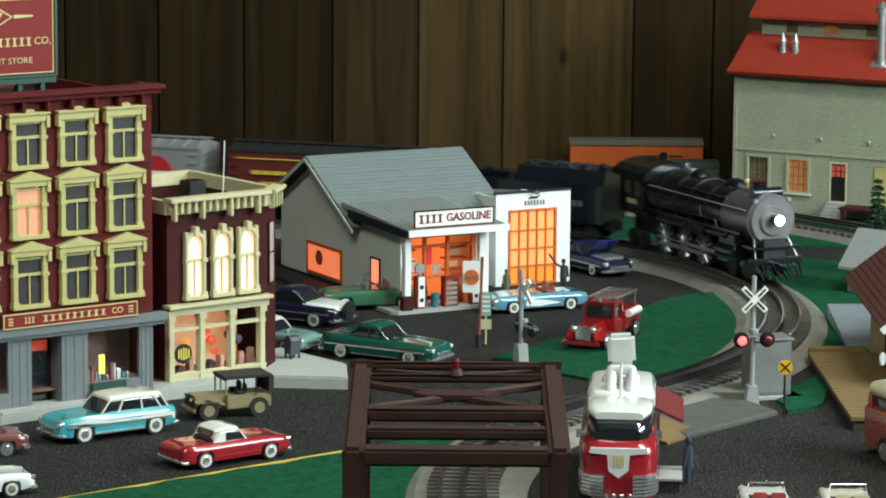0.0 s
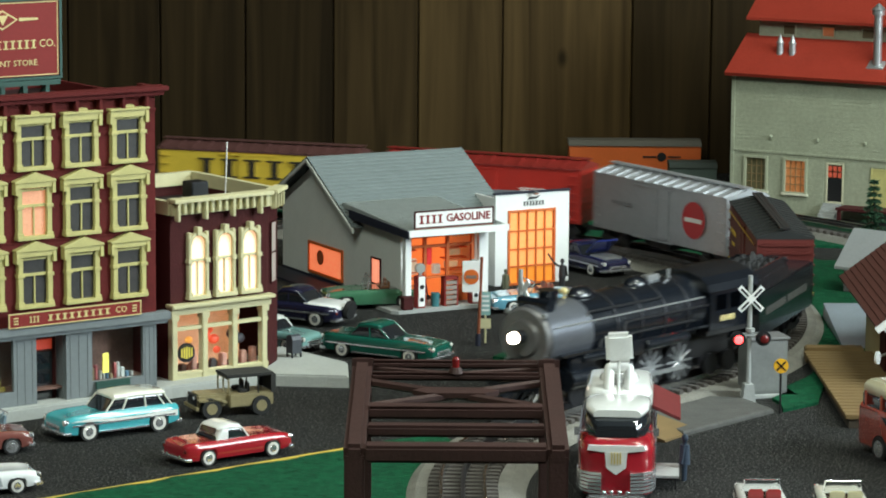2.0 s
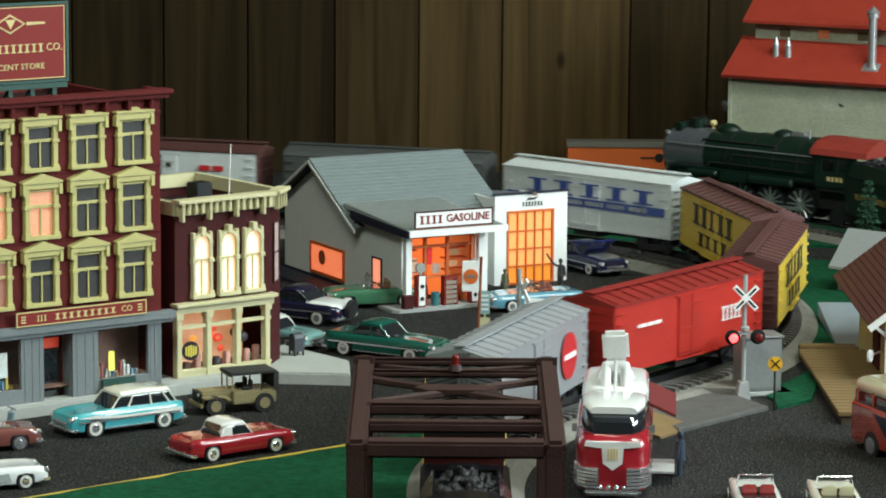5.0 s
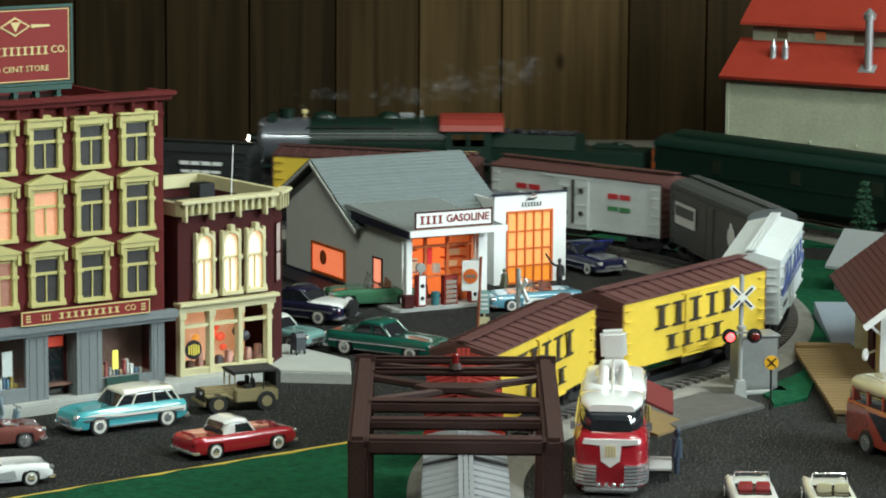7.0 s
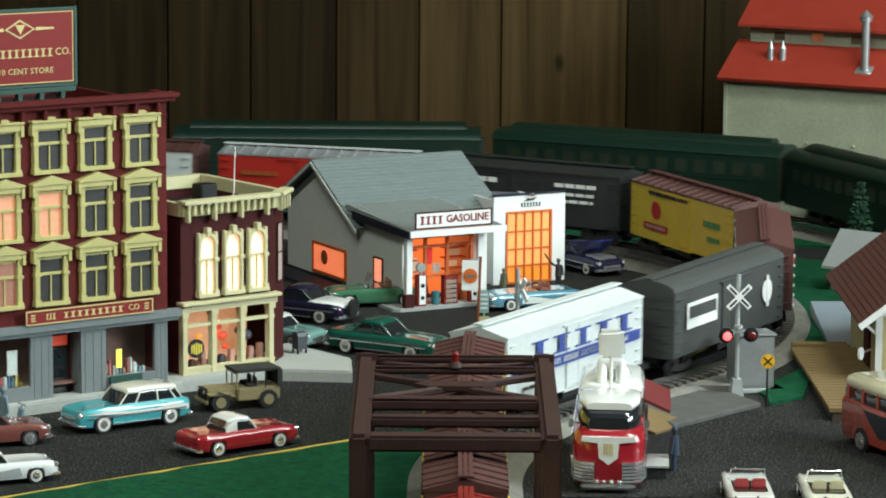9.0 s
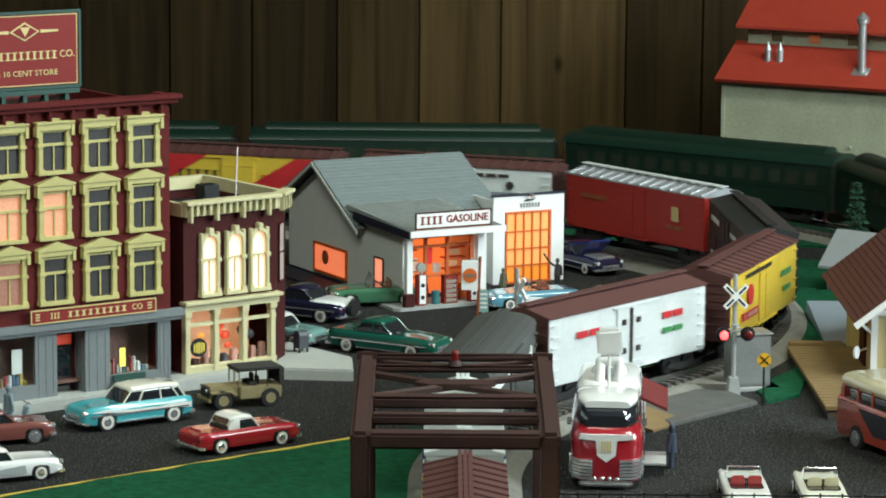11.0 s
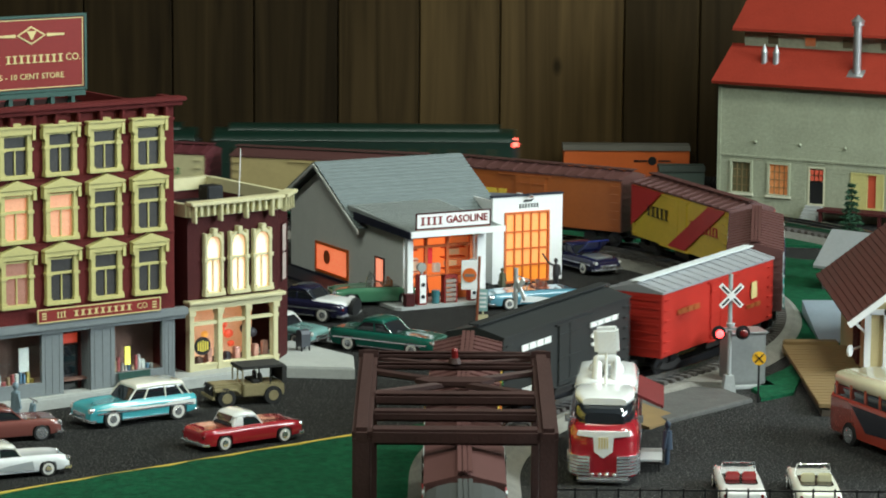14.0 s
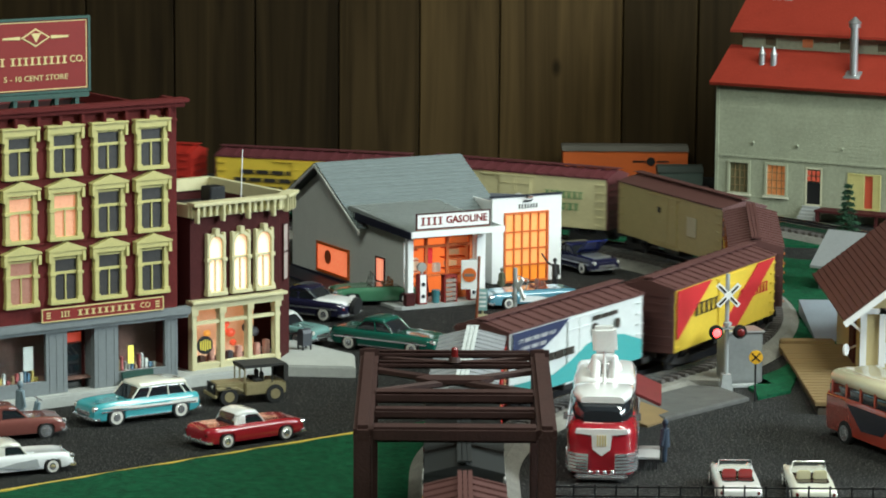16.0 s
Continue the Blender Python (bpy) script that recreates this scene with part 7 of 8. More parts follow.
def bogies(c, xs, y=0.0165, r=0.0088, axle=0.0165):
    for x in xs:
        if "frame" not in BOX_SHARED:
            bm = B()
            for s in (-1, 1):
                prism(bm, [(-0.024, 0.0075), (-0.016, 0.0125), (-0.006, 0.0095), (0.006, 0.0095), (0.016, 0.0125), (0.024, 0.0075), (0.016, 0.0055), (0.006, 0.0035), (-0.006, 0.0035), (-0.016, 0.0055)], s * (y + 0.004) - 0.0015, s * (y + 0.004) + 0.0015)
            box(bm, -0.006, 0.006, -y, y, 0.006, 0.015)
            b = part("bogie", bm, UNDER, c)
            BOX_SHARED["frame"] = b.data
            bm = B()
            for s in (-1, 1):
                cyl(bm, (0, s * y - 0.0018, 0), (0, s * y + 0.0018, 0), r, seg=16)
            cyl(bm, (0, -y, 0), (0, y, 0), 0.0018, seg=8)
            w = part("wheelset", bm, RAIL_DARK, b)
            BOX_SHARED["wheel"] = w.data
            w.matrix_basis = pose(-axle, 0, r)
            w2 = new("wheelset", BOX_SHARED["wheel"])
            w2.parent, w2.matrix_basis = b, pose(axle, 0, r)
        else:
            b = new("bogie", BOX_SHARED["frame"])
            b.parent = c
            for a in (-axle, axle):
                w = new("wheelset", BOX_SHARED["wheel"])
                w.parent, w.matrix_basis = b, pose(a, 0, r)
        b.matrix_basis = pose(x, 0, 0)


def boxcar(label, side, roof, end=None, ribs=True, door=None, marks=(), walk_c=None, ribc=None, lad=None, curved=False):
    """A box car standing on the rails at z = 0; marks are (x, z, w, h, material, shape) on both sides."""
    L, hw, z0, z1 = 0.121, 0.0275, 0.0185, 0.0795
    c = thing("boxcar", pose(0, 0, 0), label, "model boxcar", "cars of the freight train")
    bm = B()
    box(bm, -L, L, -hw, hw, z0, z1, 0.0008)
    part("body", bm, side, c)
    bm = B()
    if curved:
        n = 8
        pts = [(hw * 1.02 * math.cos(math.pi * i / n), z1 + 0.010 * math.sin(math.pi * i / n)) for i in range(n + 1)]
        prism(bm, pts, -L - 0.0015, L + 0.0015, "x")
    else:
        prism(bm, [(-hw - 0.0012, z1 - 0.0008), (hw + 0.0012, z1 - 0.0008), (hw + 0.0012, z1 + 0.0010), (0, z1 + 0.0080), (-hw - 0.0012, z1 + 0.0010)], -L - 0.0015, L + 0.0015, "x")
    rf = part("roof", bm, roof, c)
    if ribs:
        for k in range(14):
            x = -L + 0.005 + k * (2 * L - 0.010) / 13
            bm = B()
            prism(bm, [(-hw - 0.0014, z1 + 0.0008), (-hw - 0.0014, z1 + 0.0022), (0, z1 + 0.0092), (hw + 0.0014, z1 + 0.0022), (hw + 0.0014, z1 + 0.0008), (0, z1 + 0.0078)], x - 0.0018, x + 0.0018, "x")
            part("roof_rib", bm, ribc or roof, rf)
    bm = B()
    for y in (-0.0036, 0.0, 0.0036):
        box(bm, -L - 0.003, L + 0.003, y - 0.0015, y + 0.0015, z1 + (0.0108 if curved else 0.0094), z1 + (0.0120 if curved else 0.0106))
    part("running_board", bm, walk_c or roof, c)
    for s in (-1, 1):
        bm = B()
        box(bm, s * L, s * (L + 0.0012), -hw, hw, z0, z1)
        ew = part("end_wall", bm, end or roof, c)
        for k in range(7):
            z = z0 + 0.006 + k * 0.0078
            if k == 0:
                bm = B()
                box(bm, s * (L + 0.0012), s * (L + 0.0026), -hw * 0.92, hw * 0.92, z, z + 0.0032, 0.0008)
                rib = part("end_rib", bm, end or roof, ew)
            else:
                twin(rib, ew, pose(0, 0, k * 0.0078))
    for s in (-1, 1):
        for t in (-1, 1):
            bm = B()
            box(bm, -0.005, 0.005, -0.0007, 0.0007, 0.0, 0.0014)
            at = (t * (L - 0.008), s * (hw + 0.0014))
            rung = part("ladder_rung", bm, lad or side, c, m=pose(*at, z0 + 0.004))
            for k in range(1, 6):
                twin(rung, c, pose(*at, z0 + 0.004 + k * 0.0098))
    for s in (-1, 1):
        bm = B()
        box(bm, -0.021, 0.021, s * hw - 0.0016, s * hw + 0.0016, z0 + 0.002, z1 - 0.004, 0.0006)
        for z in (0.024, 0.045, 0.066):
            box(bm, -0.021, 0.021, s * hw - 0.0022, s * hw + 0.0022, z, z + 0.001)
        box(bm, -0.0008, 0.0008, s * hw - 0.0022, s * hw + 0.0022, z0 + 0.002, z1 - 0.004)
        part("door", bm, door or side, c)
        bm = B()
        box(bm, -0.045, 0.026, s * hw - 0.002, s * hw + 0.002, z0 - 0.0005, z0 + 0.0014)
        part("door_track", bm, door or side, c)
        bm = B()
        box(bm, -0.045, 0.026, s * hw - 0.002, s * hw + 0.002, z1 - 0.0045, z1 - 0.0030)
        part("door_track", bm, door or side, c)
    bm = B()
    box(bm, -L + 0.004, L - 0.004, -0.008, 0.008, 0.012, z0)
    box(bm, -0.02, 0.015, -0.022, 0.022, 0.010, z0)
    for s in (-1, 1):
        box(bm, s * L, s * (L + 0.0180), -0.003, 0.003, 0.0095, 0.0145)
    part("underframe", bm, UNDER, c)
    bogies(c, (-0.092, 0.092))
    for x, z, w, h, m, shape in marks:
        x, w = x * L / 0.130, w * (L / 0.130 if shape != "disc" else 1.0)
        for s in (-1, 1):
            bm = B()
            xx = -x * s   # the same order of marks read from either side
            y0, y1 = sorted((s * (hw + 0.0017), s * (hw + 0.0024)))
            if shape == "disc":
                cyl(bm, (xx, y0, z), (xx, y1, z), w / 2, seg=24)
            elif shape == "slant":
                prism(bm, [(xx - w / 2, z - h / 2), (xx - w / 2 + w * 0.3, z - h / 2), (xx + w / 2, z + h / 2), (xx + w / 2 - w * 0.3, z + h / 2)] if s < 0 else [(xx + w / 2, z - h / 2), (xx + w / 2 - w * 0.3, z - h / 2), (xx - w / 2, z + h / 2), (xx - w / 2 + w * 0.3, z + h / 2)], y0, y1)
            elif shape == "tri":
                prism(bm, [(xx + s * w / 2, z + h / 2), (xx - s * w / 2, z + h / 2), (xx + s * w / 2, z - h / 2)], y0, y1)
            elif shape == "wave":
                pts = [(-w / 2, -h / 2), (w / 2, -h / 2), (w / 2, h * 0.05), (w * 0.36, h * 0.36), (w * 0.22, h * 0.5), (w * 0.06, h * 0.42), (-w * 0.06, h * 0.1), (-w * 0.2, -h * 0.16), (-w / 2, -h * 0.1)]
                prism(bm, [(xx - s * px, z + pz) for px, pz in pts], y0, y1)
            elif shape == "sweep":
                pts = [(-w / 2, h / 2), (w / 2, h / 2), (w * 0.30, h * 0.05), (w * 0.05, -h * 0.30), (-w * 0.25, -h * 0.5), (-w / 2, -h * 0.45)]
                prism(bm, [(xx - s * px, z + pz) for px, pz in pts], y0, y1)
            elif shape.startswith("word"):
                n = int(shape[4:])
                for i in range(n):
                    a, b2 = xx - w / 2 + w * (i + 0.14) / n, xx - w / 2 + w * (i + 0.86) / n
                    if i:
                        bm = B()
                    if h < 0.008:
                        if i % 3:
                            continue
                        box(bm, a, a + w / n * min(2.55, n - i - 0.2), y0, y1, z - h / 2, z + h / 2)
                        if i + 3 < n:
                            part("side_mark", bm, m, c)
                            last = None
                        else:
                            last = bm
                        continue
                    else:      # a plain stem between two feet for each letter
                        u = (b2 - a) * 0.19
                        box(bm, (a + b2) / 2 - u, (a + b2) / 2 + u, y0, y1, z - h / 2 + h * 0.1, z + h / 2 - h * 0.1)
                        box(bm, a, b2, y0, y1, z - h / 2, z - h / 2 + h * 0.1)
                        box(bm, a, b2, y0, y1, z + h / 2 - h * 0.1, z + h / 2)
                        last = bm
                        if i < n - 1:
                            part("letter_bar", bm, m, c)
                bm = last
            else:
                box(bm, xx - w / 2, xx + w / 2, y0 - (0.0006 if shape == "over" and s < 0 else 0), y1 + (0.0006 if shape == "over" and s > 0 else 0), z - h / 2, z + h / 2)
            part("side_mark", bm, m, c)
    return c


def P(name, c, rough=0.45, **k):
    return mat(name, c, rough, var=k.pop("var", 0.10), scale=30, **k)


TUSCAN, SILVER, SRED, SYEL = P("tuscan", (0.12, 0.022, 0.018)), P("silver", (0.42, 0.43, 0.45), 0.38, metal=0.45), P("boxcar_red", (0.40, 0.022, 0.014)), P("boxcar_yellow", (0.66, 0.46, 0.05))
BROWNR, WHITEC, GUNM, BLK = P("brown_roof_car", (0.10, 0.042, 0.038)), P("reefer_white", (0.58, 0.61, 0.60)), P("gunmetal", (0.062, 0.066, 0.064)), P("car_black", (0.022, 0.024, 0.024))
TEAL, TAN, MAROON, KORG = P("teal_panel", (0.05, 0.32, 0.32)), P("tan_side", (0.42, 0.33, 0.15)), P("maroon_roof", (0.12, 0.03, 0.035)), P("orange_brown", (0.34, 0.09, 0.02))
BLUEL, BLKL, WHTL, YELL, GRNL = P("blue_paint", (0.04, 0.07, 0.26)), P("black_ink", (0.03, 0.025, 0.02)), P("white_ink", (0.78, 0.78, 0.75)), P("yellow_ink", (0.72, 0.50, 0.06)), P("green_ink", (0.05, 0.22, 0.08))
REDL = P("red_ink", (0.50, 0.025, 0.03))

FREIGHT = [
    boxcar("dark tuscan red boxcar with yellow stripes and black roof", TUSCAN, BLK, TUSCAN, marks=((0, 0.072, 0.24, 0.0012, YELL, "bar"), (0, 0.024, 0.24, 0.0012, YELL, "bar"), (-0.075, 0.056, 0.050, 0.0045, YELL, "word11"), (0.075, 0.050, 0.050, 0.0045, YELL, "word9"), (-0.075, 0.044, 0.025, 0.003, YELL, "word6"))),
    boxcar("silver boxcar with round red emblem", SILVER, SILVER, SILVER, marks=((0.072, 0.050, 0.040, 0.04, REDL, "disc"), (0.072, 0.050, 0.032, 0.0045, WHTL, "over"), (-0.070, 0.052, 0.04, 0.0035, P("grey_ink", (0.25, 0.25, 0.26)), "word9"))),
    boxcar("bright red boxcar with white word bars and darker roof", SRED, P("red_car_roof", (0.22, 0.018, 0.014), var=0.25), SRED, marks=((0.070, 0.050, 0.036, 0.013, WHTL, "word5"), (-0.075, 0.058, 0.04, 0.003, WHTL, "word10"))),
    boxcar("yellow reefer with brown roof and dark word bars", SYEL, BROWNR, BROWNR, door=SYEL, lad=SYEL, marks=((-0.005, 0.060, 0.150, 0.022, BLKL, "word5"), (-0.005, 0.035, 0.110, 0.014, BLKL, "word4"))),
    boxcar("yellow reefer with brown roof and dark word bars", SYEL, BROWNR, BROWNR, door=SYEL, lad=SYEL, marks=((-0.005, 0.060, 0.150, 0.022, BLKL, "word5"), (-0.005, 0.035, 0.110, 0.014, BLKL, "word4"))),
    boxcar("white reefer with blue word bars and blue stripe", WHITEC, WHITEC, WHITEC, ribs=False, marks=((0.008, 0.0625, 0.205, 0.0155, BLUEL, "word5"), (0.0, 0.048, 0.245, 0.0095, BLUEL, "bar"), (0.0, 0.048, 0.200, 0.005, WHTL, "word18"), (-0.085, 0.033, 0.04, 0.003, BLKL, "word8"))),
    boxcar("dark grey boxcar with white framed panel and ring emblem", GUNM, GUNM, GUNM, ribs=False, curved=True, marks=((-0.072, 0.055, 0.070, 0.024, WHTL, "bar"), (-0.072, 0.058, 0.062, 0.011, GUNM, "over"), (0.085, 0.053, 0.022, 0.02, WHTL, "disc"), (0.085, 0.053, 0.0045, 0.030, WHTL, "over"))),
    boxcar("white reefer with brown roof and black hinges", WHITEC, BROWNR, BROWNR, ribs=False, door=WHITEC, marks=((-0.070, 0.060, 0.040, 0.006, REDL, "word6"), (0.070, 0.060, 0.036, 0.006, REDL, "word6"), (0.070, 0.046, 0.036, 0.005, GRNL, "word6"), (-0.012, 0.062, 0.006, 0.005, BLKL, "over"), (0.012, 0.062, 0.006, 0.005, BLKL, "over"), (-0.012, 0.036, 0.006, 0.005, BLKL, "over"), (0.012, 0.036, 0.006, 0.005, BLKL, "over"), (0.0, 0.049, 0.004, 0.05, BLKL, "over"))),
    boxcar("bright yellow reefer with round red emblem and brown roof", SYEL, BROWNR, BROWNR, door=SYEL, lad=SYEL, marks=((-0.060, 0.054, 0.020, 0.02, REDL, "disc"), (-0.060, 0.035, 0.060, 0.0075, REDL, "bar"), (-0.060, 0.035, 0.050, 0.004, WHTL, "word14"), (0.080, 0.056, 0.040, 0.006, GRNL, "word8"), (0.085, 0.040, 0.03, 0.005, GRNL, "word5"), (-0.030, 0.073, 0.10, 0.004, BLKL, "word16"))),
    boxcar("black boxcar with pale word bars", BLK, BLK, BLK, ribs=False, marks=((-0.070, 0.066, 0.060, 0.0055, WHTL, "word12"), (-0.072, 0.042, 0.014, 0.014, TUSCAN, "disc"), (-0.072, 0.028, 0.05, 0.006, WHTL, "bar"), (0.070, 0.066, 0.060, 0.0045, WHTL, "word12"), (0.070, 0.056, 0.055, 0.0035, WHTL, "word12"), (0.070, 0.048, 0.05, 0.0035, WHTL, "word10"))),
    boxcar("red boxcar with silver-white ribbed roof", SRED, SILVER, SRED, marks=((0.080, 0.055, 0.013, 0.016, GOLD, "bar"), (0.080, 0.040, 0.034, 0.004, P("dark_gold", (0.3, 0.08, 0.02)), "word7"), (-0.075, 0.058, 0.05, 0.005, P("dark_gold2", (0.3, 0.08, 0.02)), "word10")), ribc=SILVER, walk_c=WHITEC),
    boxcar("picture boxcar with navy, white and teal side scene", WHITEC, BROWNR, BROWNR, door=WHITEC, marks=((0.0, 0.036, 0.25, 0.032, TEAL, "wave"), (-0.074, 0.066, 0.105, 0.024, P("navy_ink", (0.02, 0.03, 0.08)), "sweep"), (-0.082, 0.070, 0.070, 0.0035, WHTL, "word14"), (-0.090, 0.063, 0.050, 0.0035, WHTL, "word10"), (-0.040, 0.048, 0.06, 0.007, BLKL, "word9"), (0.030, 0.060, 0.013, 0.012, BLKL, "disc"), (0.075, 0.060, 0.010, 0.009, BLKL, "disc"), (0.050, 0.071, 0.05, 0.004, BLKL, "word9"))),
    boxcar("yellow boxcar with diagonal red band and brown roof", SYEL, BROWNR, BROWNR, door=SYEL, lad=SYEL, marks=((0.050, 0.0495, 0.150, 0.057, REDL, "slant"), (-0.085, 0.0545, 0.085, 0.047, REDL, "tri"), (-0.055, 0.054, 0.060, 0.012, BLKL, "word5"), (0.070, 0.052, 0.075, 0.010, REDL, "word9"))),
    boxcar("orange-brown boxcar with brown roof", KORG, BROWNR, BROWNR, marks=((-0.06, 0.055, 0.05, 0.006, YELL, "word8"),)),
    boxcar("tan reefer with brown roof", TAN, BROWNR, BROWNR, ribs=False, marks=((0.06, 0.05, 0.022, 0.022, P("pale_tan", (0.5, 0.44, 0.3)), "bar"), (-0.02, 0.06, 0.006, 0.006, BLKL, "over"))),
    boxcar("cream reefer with green word bars and maroon roof", P("cream_side", (0.56, 0.50, 0.28)), MAROON, MAROON, marks=((0.07, 0.058, 0.055, 0.008, GRNL, "word7"), (0.07, 0.044, 0.045, 0.008, GRNL, "word5"), (-0.07, 0.055, 0.05, 0.010, BLKL, "word7"))),
    boxcar("yellow boxcar with dark word bars and maroon roof", SYEL, MAROON, MAROON, door=SYEL, marks=((-0.06, 0.062, 0.07, 0.005, BLKL, "word10"), (-0.06, 0.052, 0.09, 0.005, BLKL, "word13"), (-0.06, 0.042, 0.05, 0.005, BLKL, "word7"), (0.07, 0.055, 0.07, 0.016, BLKL, "word4"))),
    boxcar("red boxcar with red roof", SRED, SRED, SRED),
]


def steam_engine(label, body, glow, size=1.0, cabroof=None, name="steam_locomotive"):
    """A steam engine, smokebox to +x, on the rails at z = 0; 0.30 m long."""
    e = thing(name, pose(0, 0, 0), label, "model locomotive")
    bm = B()
    cyl(bm, (-0.075, 0, 0.063), (0.060, 0, 0.062), 0.0290, 0.0268, 32)
    cyl(bm, (-0.088, 0, 0.063), (-0.075, 0, 0.063), 0.0290, seg=32)
    part("boiler", bm, body, e, smooth=True)
    for x in (-0.06, -0.03, 0.0, 0.03):
        bm = B()
        cyl(bm, (x - 0.001, 0, 0.0625), (x + 0.001, 0, 0.0625), 0.0294 - (x + 0.06) * 0.016, seg=32)
        part("boiler_band", bm, RAIL_DARK, e)
    bm = B()
    cyl(bm, (0.060, 0, 0.062), (0.110, 0, 0.062), 0.0272, seg=32)
    part("smokebox", bm, mat("graphite", (0.22, 0.23, 0.26), 0.28, 0.70, var=0.15), e, "graphite grey smokebox", smooth=True)
    bm = B()
    cyl(bm, (0.110, 0, 0.062), (0.1140, 0, 0.062), 0.0262, 0.0240, 32)
    cyl(bm, (0.1140, 0, 0.062), (0.1165, 0, 0.062), 0.0165, 0.0145, 24)
    part("smokebox_front", bm, mat("graphite_front", (0.26, 0.25, 0.25), 0.35, 0.6, var=0.15), e, smooth=True)
    bm = B()
    cyl(bm, (0.113, 0, 0.064), (0.126, 0, 0.064), 0.0058, seg=16)
    hl = part("headlight", bm, body, e)
    bm = B()
    cyl(bm, (0.126, 0, 0.064), (0.1268, 0, 0.064), 0.0050, seg=16)
    part("headlight_lens", bm, glow, hl, "glowing headlight lens")
    bm = B()
    cyl(bm, (0.085, 0, 0.086), (0.085, 0, 0.0995), 0.0075, 0.0090, 18)
    part("chimney", bm, body, e, smooth=True)
    for x, w, nm in ((0.045, 1.5, "sand_dome"), (-0.025, 1.3, "steam_dome")):
        bm = B()
        ball(bm, (x, 0, 0.0885), 0.0100, w, 1.0, 0.85, 16)
        part(nm, bm, body, e, smooth=True)
    bm = B()
    cyl(bm, (0.066, 0, 0.087), (0.066, 0, 0.094), 0.0012, seg=6)
    ball(bm, (0.066, 0, 0.0955), 0.0035, 1, 1, 1, 10)
    part("bell", bm, GOLD, e, smooth=True)
    bm = B()
    for s in (-1, 1):
        box(bm, -0.085, 0.100, s * 0.0235 - 0.006, s * 0.0235 + 0.006, 0.0475, 0.0490)
        box(bm, -0.085, 0.100, s * 0.0295 - 0.0003, s * 0.0295 + 0.0003, 0.0470, 0.0492)
    part("running_board", bm, body, e)
    bm = B()
    for s in (-1, 1):
        cyl(bm, (-0.080, s * 0.0282, 0.074), (0.106, s * 0.0268, 0.073), 0.0008, seg=6)
    part("handrail", bm, GALV, e)
    for s in (-1, 1):
        bm = B()
        box(bm, 0.0, 0.035, s * 0.026 - 0.005, s * 0.026 + 0.005, 0.036, 0.047, 0.001)
        part("air_pump", bm, body, e)
    for s in (-1, 1):
        for x0, x1, y, z, rr, nm in ((-0.055, -0.004, 0.0290, 0.0425, 0.0046, "air_reservoir"), (0.040, 0.075, 0.0285, 0.0430, 0.0040, "air_reservoir")):
            bm = B()
            cyl(bm, (x0, s * y, z), (x1, s * y, z), rr, seg=14)
            ball(bm, (x0, s * y, z), rr, 0.5, 1, 1, 12)
            ball(bm, (x1, s * y, z), rr, 0.5, 1, 1, 12)
            part(nm, bm, body, e, smooth=True)
        for z, x0, x1 in ((0.0555, -0.070, 0.050), (0.0665, -0.085, 0.020), (0.0800, -0.030, 0.062)):
            yy = math.sqrt(max(1e-6, 0.0292 ** 2 - (z - 0.0625) ** 2))
            bm = B()
            cyl(bm, (x0, s * yy, z), (x1, s * (yy - 0.0012), z), 0.0010, seg=6)
            cyl(bm, (x1, s * (yy - 0.0012), z), (x1 + 0.006, s * (yy - 0.001), z - 0.012), 0.0010, seg=6)
            part("pipe", bm, RAIL_DARK, e)
    bm = B()
    cyl(bm, (0.100, -0.016, 0.0895), (0.100, 0.016, 0.0895), 0.0052, seg=16)
    part("feedwater_heater", bm, body, e, smooth=True)
    bm = B()
    box(bm, -0.052, -0.036, -0.004, 0.004, 0.090, 0.0955, 0.001)
    cyl(bm, (-0.060, 0.006, 0.090), (-0.060, 0.006, 0.099), 0.0014, seg=8)
    part("turret", bm, GALV, e, smooth=True)
    # cab
    bm = B()
    for s in (-1, 1):
        for q in ((-0.135, -0.085, 0.043, 0.060), (-0.135, -0.127, 0.060, 0.078), (-0.093, -0.085, 0.060, 0.078), (-0.127, -0.093, 0.074, 0.078), (-0.112, -0.108, 0.060, 0.074)):
            box(bm, q[0], q[1], s * 0.030 - 0.0008, s * 0.030 + 0.0008, q[2], q[3])
    box(bm, -0.0865, -0.085, -0.030, 0.030, 0.043, 0.083)
    part("cab_side", bm, body, e)
    bm = B()
    n = 8
    pts = [(0.034 * math.cos(math.pi * i / n), 0.078 + 0.0175 * math.sin(math.pi * i / n)) for i in range(n + 1)]
    prism(bm, pts, -0.148, -0.080, "x")
    part("cab_roof", bm, cabroof or body, e)
    for s in (-1, 1):
        word = B()
        for k in range(4):
            box(word, -0.118 + k * 0.005, -0.115 + k * 0.005, s * 0.0308 - 0.0004, s * 0.0308 + 0.0004, 0.050, 0.055)
        part("cab_bars", word, GOLD, e)
    # frame, cylinders, wheels, rods
    bm = B()
    box(bm, -0.135, 0.118, -0.012, 0.012, 0.016, 0.044)
    box(bm, -0.140, -0.085, -0.028, 0.028, 0.038, 0.044)
    part("frame", bm, UNDER, e)
